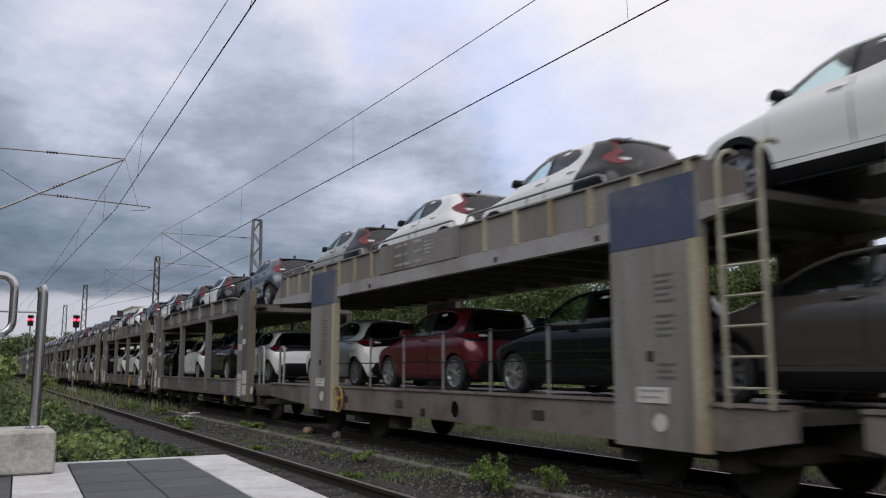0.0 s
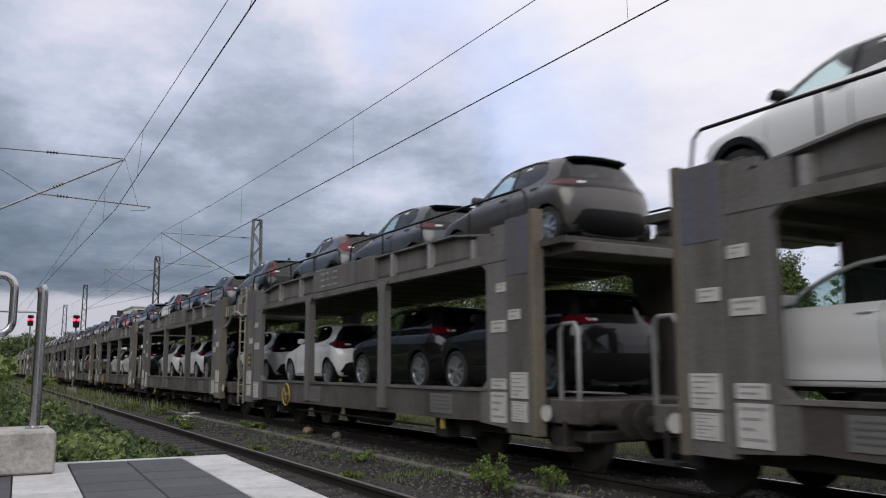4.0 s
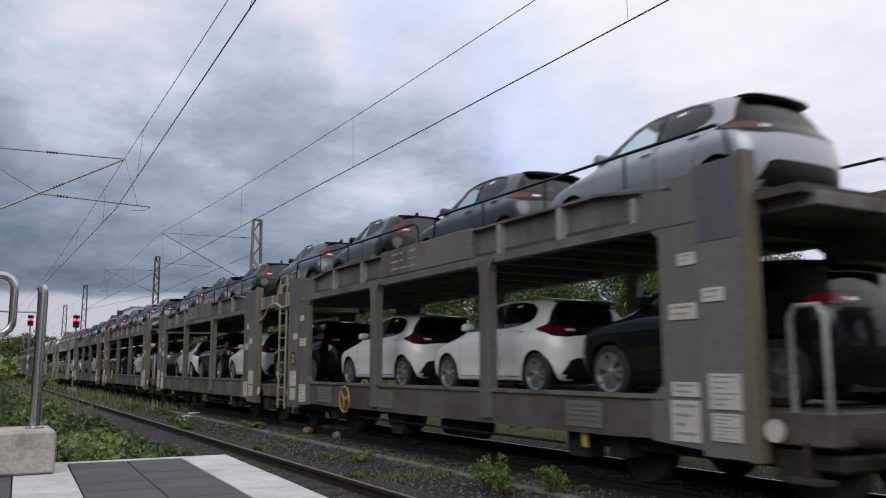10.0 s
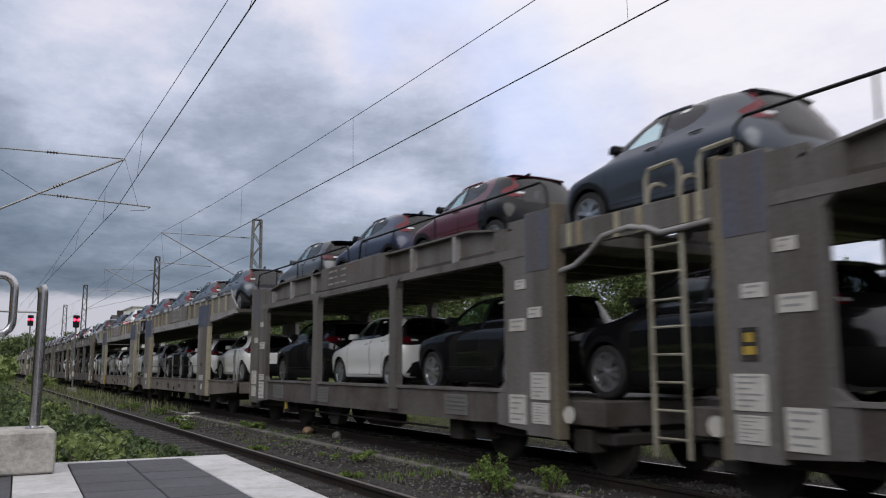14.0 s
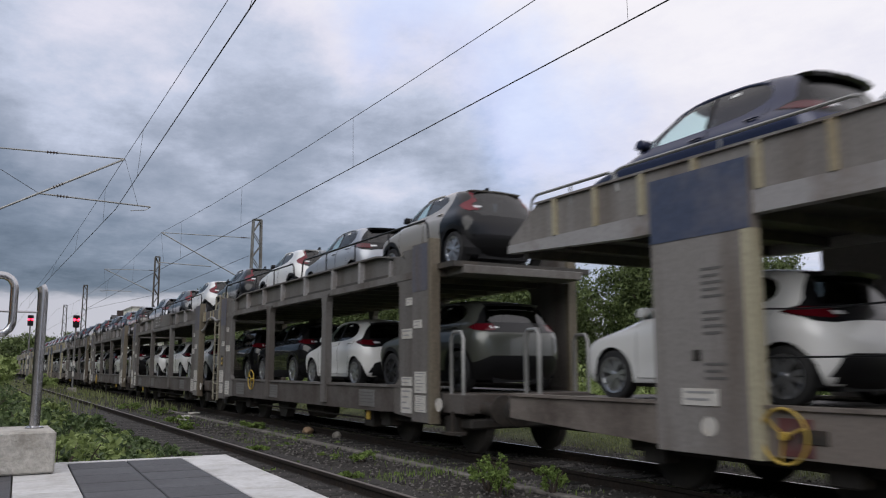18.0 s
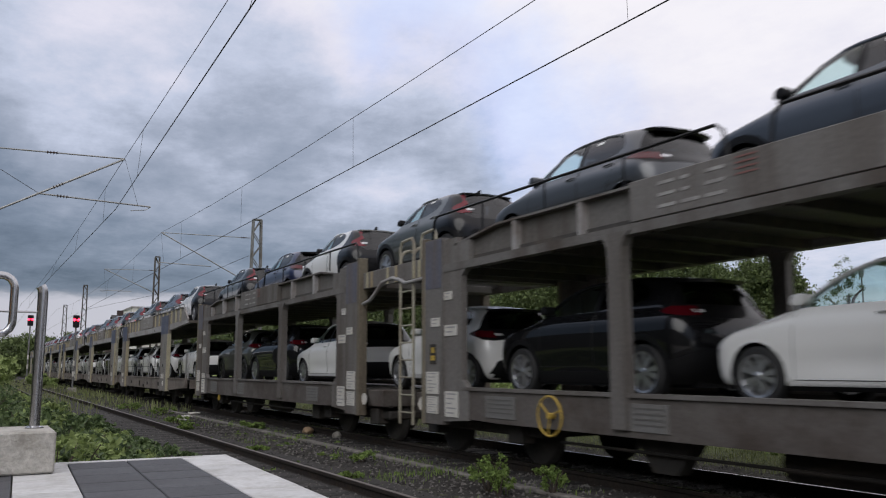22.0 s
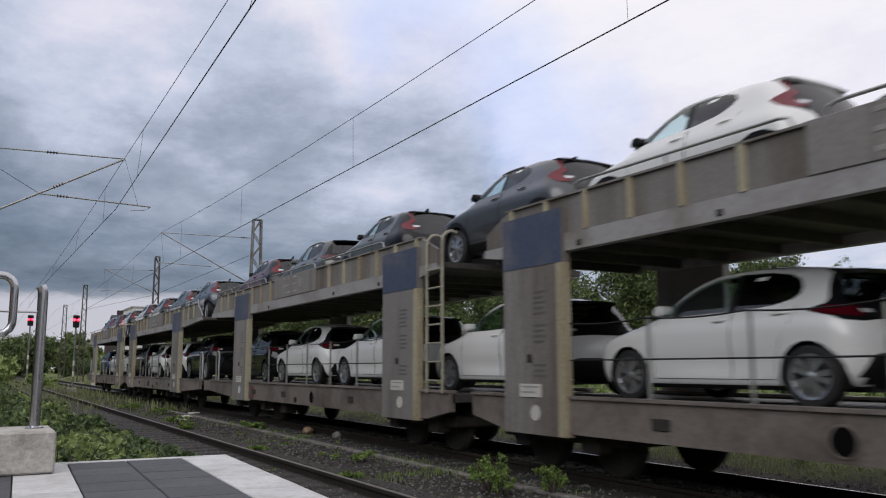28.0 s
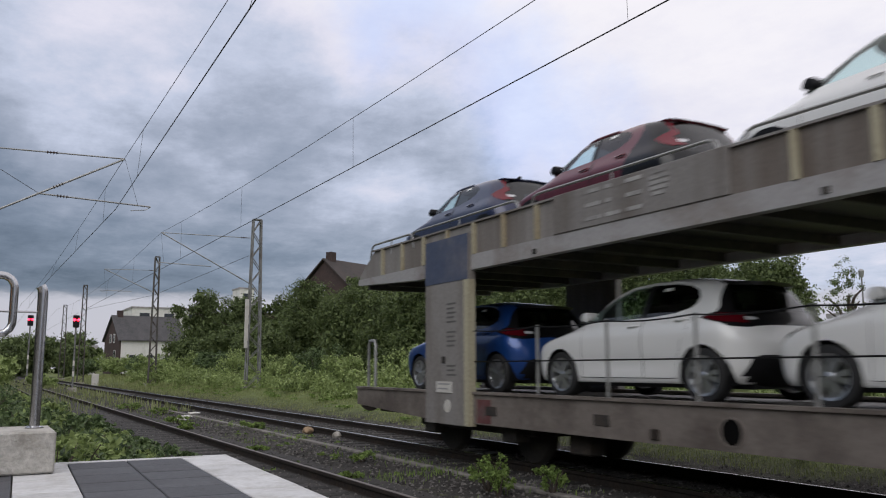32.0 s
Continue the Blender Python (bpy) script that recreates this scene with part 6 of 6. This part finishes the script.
def lattice_mast(x, y, z0, z1, wide, mat, label, turn=0, bays=13):
    m = thing("catenary_mast", label, "mast", "masts of the overhead line", at=pose(x, y, z0, 0, 0, turn))
    h = z1 - z0

    def half(t):
        return wide / 2 * (1 - 0.42 * t)
    for sx in (-1, 1):
        for sy in (-1, 1):
            a, b = half(0), half(1)
            part("corner_angle", tube(bmesh.new(), [(sx * a * 0.6, sy * a, -0.3), (sx * b * 0.6, sy * b, h)], 0.048, 4), mat, m)
    for side in range(4):
        bm = bmesh.new()
        pts = []
        for i in range(bays + 1):
            t = i / bays
            a = half(t)
            s = 1 if i % 2 else -1
            pts.append({0: (-a * 0.6, s * a, t * h), 1: (a * 0.6, s * a, t * h), 2: (s * a * 0.6, -a, t * h), 3: (s * a * 0.6, a, t * h)}[side])
        part("bracing", tube(bm, pts, 0.030, 4), mat, m)
    part("cap", boxes((-half(1) * 0.7, half(1) * 0.7, -half(1) * 1.1, half(1) * 1.1, h - 0.02, h + 0.05)), mat, m)
    part("footing", boxes((-0.5, 0.5, -0.5, 0.5, -0.5, 0.06), bevel=0.03), CONCRETE, m)
    return m


def insulator(parent, a, b, at_f, n=4):
    a, b = Vector(a), Vector(b)
    d = (b - a).normalized()
    mid = a.lerp(b, at_f)
    prof = []
    for i in range(n):
        prof += [(0.02, -0.16 + 0.08 * i), (0.055, -0.14 + 0.08 * i), (0.02, -0.12 + 0.08 * i)]
    part("insulator", lathe(bmesh.new(), prof, 10, "x"), INSUL, parent, smooth=40, at=Matrix.Translation(mid) @ d.to_track_quat("X", "Z").to_matrix().to_4x4())


def cantilever(x, mast_y, tip_y, foot_z, tie_z, tip_z, arm, parent, mat):
    """Strut, tie and steady arm from a mast to the wires, at x along the line. arm: y and z of the two ends of the steady arm."""
    strut = [(x, mast_y, foot_z), (x, tip_y, tip_z)]
    tie = [(x, mast_y, tie_z), (x, tip_y, tip_z)]
    part("strut", tube(bmesh.new(), strut, 0.030, 8), mat, parent)
    part("tie_bar", tube(bmesh.new(), tie, 0.020, 8), mat, parent)
    (ya, za), (yb, zb) = arm
    part("steady_arm", tube(bmesh.new(), [(x, ya, za), (x, yb, zb)], 0.022, 8), mat, parent)
    part("registration_clip", tube(bmesh.new(), [(x, yb, zb), (x, yb - 0.12 * (1 if yb > ya else -1), zb - 0.10), (x, yb - 0.55 * (1 if yb > ya else -1), zb - 0.16)], 0.012, 6), mat, parent)
    part("hanger", tube(bmesh.new(), [(x, tip_y, tip_z), (x, yb - 0.35 * (1 if yb > ya else -1), zb)], 0.005, 4), WIRE, parent)
    insulator(parent, *strut, 0.12 if abs(mast_y) > 5 else 0.66)
    insulator(parent, *tie, 0.08 if abs(mast_y) > 5 else 0.62)
    if abs(mast_y) < 5:
        insulator(parent, (x, ya, za), (x, yb, zb), 0.2)


def wire_line(name, label, contact, carrier, supports, drops):
    """A contact wire under a carrier wire that sags between its supports, with droppers."""
    t = thing(name, label, "overhead wire")

    def lerp_pts(rows, x):
        for (x0, y0, z0), (x1, y1, z1) in zip(rows, rows[1:]):
            if x1 <= x <= x0:
                f = (x - x0) / (x1 - x0)
                return y0 + (y1 - y0) * f, z0 + (z1 - z0) * f
        return rows[-1][1:]
    part("contact_wire", tube(bmesh.new(), contact, 0.011, 6), WIRE, t)
    pts = []
    for (x0, y0, z0), (x1, y1, z1), sag in zip(carrier, carrier[1:], supports):
        for i in range(12):
            f = i / 12
            pts.append((x0 + (x1 - x0) * f, y0 + (y1 - y0) * f, z0 + (z1 - z0) * f - sag * 4 * f * (1 - f)))
    pts.append(carrier[-1])
    part("carrier_wire", tube(bmesh.new(), pts, 0.008, 6), WIRE, t)
    for x in drops:
        (ya, za), (yb, zb) = lerp_pts(contact, x), lerp_pts(pts, x)
        part("dropper", tube(bmesh.new(), [(x, ya, za), (x, yb, zb)], 0.0045, 4), WIRE, t)


wire_line("overhead_line", "dark overhead wires above the train track", [(24, 8.0, 6.38), (-43.8, 7.94, 6.40), (-106, 7.7, 6.3), (-168, 8.1, 6.3), (-330, 7.94, 6.3)],
          [(22, 7.94, 8.30), (-43.8, 7.95, 8.36), (-106, 7.95, 8.3), (-168, 7.95, 8.3), (-330, 7.94, 8.3)], (0.70, 0.75, 0.75, 1.0), (11.6, 1.5, -8.6, -18.7, -28.8, -38.8, -52, -63, -75, -87, -97, -118, -136, -155))
wire_line("overhead_line", "dark overhead wires above the disused track", [(12, 2.55, 6.2), (-10.1, 2.90, 6.2), (-26.4, 3.42, 6.2), (-51, 3.16, 6.2), (-90, 3.6, 6.2), (-300, 3.45, 6.2)],
          [(20, 2.88, 7.66), (-25, 3.40, 7.46), (-87, 3.45, 7.5), (-150, 3.4, 7.5), (-300, 3.45, 7.5)], (0.06, 0.45, 0.6, 0.8), (-10.5, -21.6, -29, -37, -48, -60, -72, -100, -118))
m1 = lattice_mast(-43.8, 13.0, 0.37, 9.45, 0.74, MASTGREY, "tall grey lattice mast with a sign board")
arm1 = thing("cantilever_arm", "steel cantilever arm holding the overhead wire", "cantilever", "cantilever arms")
cantilever(-43.8, 12.65, 7.95, 5.95, 8.43, 8.36, ((10.57, 6.74), (7.80, 6.80)), arm1, GALV)
part("sign_board", boxes((-0.02, 0.02, -0.52, -0.30, 2.1, 4.7), bevel=0.004), PLATE, m1, "narrow white board")
m2 = lattice_mast(-66, 11.8, 0.2, 9.95, 0.55, MASTDARK, "dark rusty lattice mast beside the line", 0, 16)
arm2 = thing("cantilever_arm", "steel cantilever arm on the farther mast", "cantilever", "cantilever arms")
cantilever(-66, 11.6, 8.0, 7.2, 8.9, 8.8, ((10.0, 7.2), (7.8, 7.2)), arm2, GALV)
lattice_mast(-95, 9.75, -0.1, 10.2, 0.62, MASTDARK, "dark lattice mast of the overhead line", 0, 18)
lattice_mast(-125, 10.4, 0.0, 10.1, 0.7, MASTDARK, "distant lattice mast of the overhead line", 0, 18)
lattice_mast(-90, 1.1, 0.0, 6.6, 0.4, MASTDARK, "slim distant mast beside the disused track", 0, 12)
lattice_mast(-25, -1.75, 0.1, 8.6, 0.5, MASTGREY, "grey lattice mast beside the disused track")
arm3 = thing("cantilever_arm", "galvanised cantilever arm with brown insulators", "cantilever", "cantilever arms")
cantilever(-25, -1.6, 3.42, 4.60, 7.32, 7.46, ((1.25, 6.20), (4.20, 6.10)), arm3, GALV)
part("stay_wire", tube(bmesh.new(), [(-25, -1.6, 7.85), (-25, 1.2, 6.22)], 0.008, 6), WIRE, arm3)
feeder = thing("feeder_wire", "thin dark wire from the mast along the line", "overhead wire")
part("wire", tube(bmesh.new(), [(-43.8, 12.6, 7.45), (-66, 11.7, 7.0), (-95, 9.9, 7.6)], 0.012, 5), WIRE, feeder)
RED_GLOW = material("red_signal_light", (1.0, 0.02, 0.05), 0.3, emit=9.0)


def signal(x, y, head_z, scale):
    z0 = height(x, y)
    s = thing("railway_signal", "railway light signal showing red on a white-banded post", "signal", "signals", at=pose(x, y, z0))
    h = head_z - z0
    part("post", tube(bmesh.new(), [(0, 0, -0.3), (0, 0, h)], 0.055 * scale, 8), MASTGREY, s)
    for i in range(4):
        part("band", lathe(bmesh.new(), [(0.065 * scale, 0.0), (0.065 * scale, h * 0.07)], 10, "z"), PLATE if i % 2 == 0 else MASTGREY, s, at=pose(0, 0, h * (0.22 + 0.075 * i)))
    part("head", boxes((-0.12, 0.12, -0.20 * scale, 0.20 * scale, h - 0.45 * scale, h + 0.36 * scale), bevel=0.05), PLASTIC, s, "black signal head")
    for dy in (-0.12, 0.12):
        part("lamp", lathe(bmesh.new(), [(0.001, 0.03), (0.085 * scale, 0.02), (0.085 * scale, 0.0)], 12, "x"), RED_GLOW, s, "glowing red lamp", at=pose(0.13, dy * scale, h + 0.05))
    part("hood", boxes((0.12, 0.36, -0.2 * scale, 0.2 * scale, h + 0.20 * scale, h + 0.24 * scale)), PLASTIC, s)
    part("foot", boxes((-0.25, 0.25, -0.25, 0.25, -0.3, 0.3), bevel=0.03), CONCRETE, s)


signal(-59, 5.62, 4.50, 1.0)
signal(-104, 5.15, 6.85, 1.5)
tagged(part("marker_post", boxes((-0.15, 0.15, -0.30, 0.30, -0.3, 1.0), bevel=0.03), PLATE, None, at=pose(-82.5, 9.75, -0.1)), "white cabinet beside the track", "cabinet")

# ---- buildings ----
BRICK = material("dark_red_brick", (0.062, 0.040, 0.036), 0.85, 0, 0.3, 6, (0.045, 0.032, 0.03), 0.6, 0.5)
RENDER_WHITE = material("white_render", (0.66, 0.65, 0.62), 0.8, 0, 0.08, 4, (0.5, 0.48, 0.45), 0.4, 0.4)
SLATE = material("dark_slate", (0.075, 0.072, 0.075), 0.75, 0, 0.3, 5, (0.05, 0.05, 0.052), 0.7, 0.5)
TILE = material("brown_tiles", (0.055, 0.043, 0.039), 0.8, 0, 0.35, 4, (0.038, 0.032, 0.03), 0.5, 0.5)
PANE = material("dark_pane", (0.03, 0.035, 0.04), 0.1)


def house(x, y, turn, length, depth, eave, ridge, wall, gable, roof, label, windows, z=0.6):
    """A gabled house: the ridge runs along local y, the long front looks towards +x."""
    h = thing("house", label, "house", "houses", at=pose(x, y, z, 0, 0, turn))
    part("wall", boxes((-depth, 0, 0, length, -0.8, eave)), wall, h)
    for yy in (0.0, length):
        g = prism(bmesh.new(), [(-depth - 0.02, -0.8), (0.02, -0.8), (0.02, eave), (-depth / 2, ridge - 0.1), (-depth - 0.02, eave)], yy - 0.12, yy + 0.12)
        part("gable", g, gable, h)
    for s in (1, -1):
        xe = 0.45 if s > 0 else -depth - 0.45
        part("roof", prism(bmesh.new(), [(xe, eave - 0.15), (-depth / 2, ridge), (-depth / 2, ridge + 0.18), (xe, eave + 0.05)], -0.5, length + 0.5), roof, h)
    ch = part("chimney", boxes((-depth / 2 - 0.4, -depth / 2 + 0.4, length * 0.05, length * 0.05 + 0.9, ridge - 0.6, ridge + 1.0)), gable, h)
    for wx, wy, wz, ww, wh, side in windows:
        if side == "front":
            w = part("window", boxes((0.0, 0.06, wy, wy + ww, wz, wz + wh)), RENDER_WHITE, h)
            part("pane", boxes((0.061, 0.07, wy + 0.1, wy + ww - 0.1, wz + 0.1, wz + wh - 0.1)), PANE, w)
        else:
            w = part("window", boxes((wx, wx + ww, -0.18, -0.12, wz, wz + wh)), RENDER_WHITE, h)
            part("pane", boxes((wx + 0.1, wx + ww - 0.1, -0.19, -0.181, wz + 0.1, wz + wh - 0.1)), PANE, w)
    return h


house(-150, 21.4, 9, 11.0, 8.5, 5.6, 9.9, RENDER_WHITE, BRICK, SLATE, "brick-gabled house with a dark slate roof", ((0, 1.5, 1.6, 1.2, 1.6, "front"), (0, 4.5, 1.6, 1.2, 1.6, "front"), (0, 7.6, 1.6, 1.2, 1.6, "front"), (-5.6, 0, 5.2, 1.0, 1.5, "gable"), (-3.6, 0, 5.2, 1.0, 1.5, "gable"), (-3.0, 0, 1.5, 1.0, 2.4, "gable")))
house(-85.6, 36.8, 25, 9.0, 9.0, 8.9, 12.9, BRICK, BRICK, TILE, "house with a steep brown tiled roof behind the trees", ((0, 2.0, 6.0, 1.2, 1.4, "front"), (-5.5, 0, 8.6, 1.1, 1.4, "gable")), 1.0)


def block_building(x0, x1, y0, y1, z1, label, rows, cols):
    b = thing("industrial_building", label, "building", "far buildings")
    part("wall", boxes((x0, x1, y0, y1, -0.5, z1)), RENDER_WHITE, b)
    part("parapet", boxes((x0 - 0.2, x1 + 0.2, y0 - 0.2, y1 + 0.2, z1 + 0.004, z1 + 0.4)), LIGHTGREY, b)
    for r in range(rows):
        for c in range(cols):
            yy = y0 + (y1 - y0) * (c + 0.3) / cols
            part("window", boxes((x1 + 0.002, x1 + 0.06, yy, yy + (y1 - y0) * 0.4 / cols, z1 - 2.6 - 3.4 * r, z1 - 1.2 - 3.4 * r)), PANE, b)


block_building(-240, -220, 33.8, 52, 16.6, "large pale flat-roofed hall behind the house", 1, 3)
block_building(-225, -218, 60.5, 64.4, 22.5, "white tower block behind the trees", 3, 1)
block_building(-150, -140, 12.8, 16.5, 4.6, "small pale flat-roofed shed by the line", 1, 1)
block_building(-44, -30, 62, 74, 5.4, "white building beyond the trees", 2, 3)
lamp = thing("street_lamp", "slim street lamp beyond the railway", "street lamp", at=pose(-26.4, 40, 1.0))
part("pole", tube(bmesh.new(), [(0, 0, -0.3), (0, 0, 5.0)], 0.06, 8, r_end=0.04), MASTGREY, lamp)
part("lantern", lathe(bmesh.new(), [(0.05, 5.0), (0.10, 5.05), (0.15, 5.35), (0.08, 5.45), (0.001, 5.46)], 12, "z"), GALV, lamp, smooth=30)


# ---- the train: halves of wagons and the cars on them, by their place along the train ----
UNIT0, PITCH_LADDER, PITCH_BUFFER = -10.38, 16.084, 16.001
MOVERS = []


def unit_place(n):
    """The middle of the n-th grey unit; 0 and -1 are short-coupled."""
    return UNIT0 + (PITCH_LADDER + PITCH_BUFFER) / 2 * n - (0.0415 if n % 2 else 0)


M_PLACES = [(n, unit_place(n)) for n in range(-1, 9)]
M_PLACES += [(100, -107.0), (101, -91.0), (102, -74.95), (99, -123.05)]
L_PLACES = [142.08, -50.52, -147.2, -179.7, -212.2]


def couple(first, places, kind=""):
    """The first wagon and its copies, and then the brake wheels that only some of them carry."""
    made = [first] + [copy_thing(first, pose(s, TRACK, 0)) for s in places[1:]]
    for w, s in zip(made, places):
        MOVERS.append((w, s, TRACK, 0.0, 0.0))
        if kind in ("ladder", "plain") and abs(s - unit_place(8)) > 0.1:
            hand_wheel(w, -3.23, 1.08 if kind == "plain" else 0.77, -SIDE - 0.01)
        if abs(s - unit_place(7)) < 0.1:
            hand_wheel(w, 3.30, 0.78, -SIDE)
        if kind == "panel" and s > -60:
            hand_wheel(w, -11.02, 0.76, -SIDE)


PLAIN_UNITS = (0, 8, 102)
couple(wagon_m(-1), [s for n, s in M_PLACES if n % 2 == 0 and n not in PLAIN_UNITS], "ladder")
couple(wagon_m(-1, False), [s for n, s in M_PLACES if n in PLAIN_UNITS], "plain")
couple(wagon_m(1), [s for n, s in M_PLACES if n % 2])
couple(wagon_l(-1), L_PLACES, "panel")
couple(wagon_l(1), L_PLACES)

CARS = {}


def put_car(kind, colour, s, z, tilt=0.0):
    """A car with its front axle at s along the train."""
    key = (kind, colour)
    if key not in CARS:
        ob = CARS[key] = build_car(kind, colour)
    else:
        ob = copy_thing(CARS[key], pose(s, TRACK, z))
    MOVERS.append((ob, s, TRACK, z, tilt))
KIND = {"y": "hatchback", "c": "crossover", "a": "city_car"}
SHADE = {"w": "white", "k": "black", "g": "grey", "s": "silver", "b": "blue", "n": "navy", "l": "slate", "r": "red", "e": "green", "i": "beige", "t": "taupe", "p": "pearl"}
UPPER = """an -226.47 ar -222.71 aw -218.45 aw -213.51 ai -209.37 al -204.98 al -200.95
ar -194.02 ye -190.00 ae -185.69 ag -180.85 ap -176.89 yg -172.79 al -168.71
ag -161.01 ag -157.35 ai -153.34 al -148.61 ai -144.35 al -139.81 aw -135.80
ae -129.34 yn -125.15 aw -121.07 ae -116.54 yg -112.00 al -107.56 yt -103.26
ys -97.23 ag -92.81 ap -88.86 ae -84.37 ap -79.53 ys -75.62 ai -71.08
yn -64.49 ap -60.36 al -56.46 al -52.00 al -47.78 al -43.48 al -39.28
yg -32.63 an -28.48 ar -24.63 al -19.85 al -15.00 al -10.98 ye -6.99
ag -0.68 yl 3.32 ae 7.52 al 12.27 ae 16.42 yg 20.67 ys 24.95
yg 31.47 yg 35.49 al 39.78 ag 44.51 ar 48.75 ag 52.52 yn 57.27
aw 63.32 an 67.46 yg 71.37 ae 75.92 ag 81.32 yg 85.27 yt 89.47
aw 95.52 ap 99.47 ae 103.47 aw 108.62 ai 112.76 aw 116.45 al 121.67
ai 127.71 ap 131.86 aw 135.91 ap 140.77 ag 144.92"""
LOWER = """yb -226.28 yw -222.07 yw -217.94 ct -213.23 yw -209.13 yw -204.85 ck -200.85
yk -194.04 yw -190.00 yw -185.75 yw -181.11 yw -176.60 yw -172.34 yw -168.06
yw -161.06 ck -157.05 yw -152.85 yw -148.51 yw -144.08 yw -139.84 yw -135.32
ce -129.00 ck -125.26 yw -121.23 yw -115.89 ck -111.78 yw -107.53 ck -103.43
yw -97.31 yw -92.66 yw -88.52 ck -83.43 ck -79.36 yw -75.42 ce -71.03
yw -64.58 yw -60.24 yw -55.96 yw -51.83 ck -47.38 yw -43.13 yw -38.83
ck -32.43 yw -28.53 ck -24.23 ck -19.56 ck -14.73 yw -10.66 ce -6.63
yw -0.53 ck 3.63 yw 7.77 ck 12.37 yw 17.12 yw 21.43 ck 25.62
yw 31.59 cr 35.77 ck 39.77 ck 44.37 yw 48.80 yw 53.08 ck 57.21
yw 63.67 yw 67.97 ck 72.15 yw 76.37 yw 80.97 ck 85.52 ck 89.42
yw 95.42 yw 99.85 yw 104.05 ck 108.77 yw 113.47 ck 117.51 yw 121.77
yw 127.82 yr 132.04 yk 136.39 ct 140.47 yw 144.97"""
for text, deck in ((UPPER, HIGH), (LOWER, LOW)):
    words = text.split()
    for code, s in zip(words[::2], words[1::2]):
        put_car(KIND[code[0]], SHADE[code[1]], float(s), deck)


def motions():
    for ob, s, y, z, tilt in MOVERS:
        walk(ob, [(t, pose(s + run(t), y, z, 0, tilt, 0)) for t in TIMES])


motions()
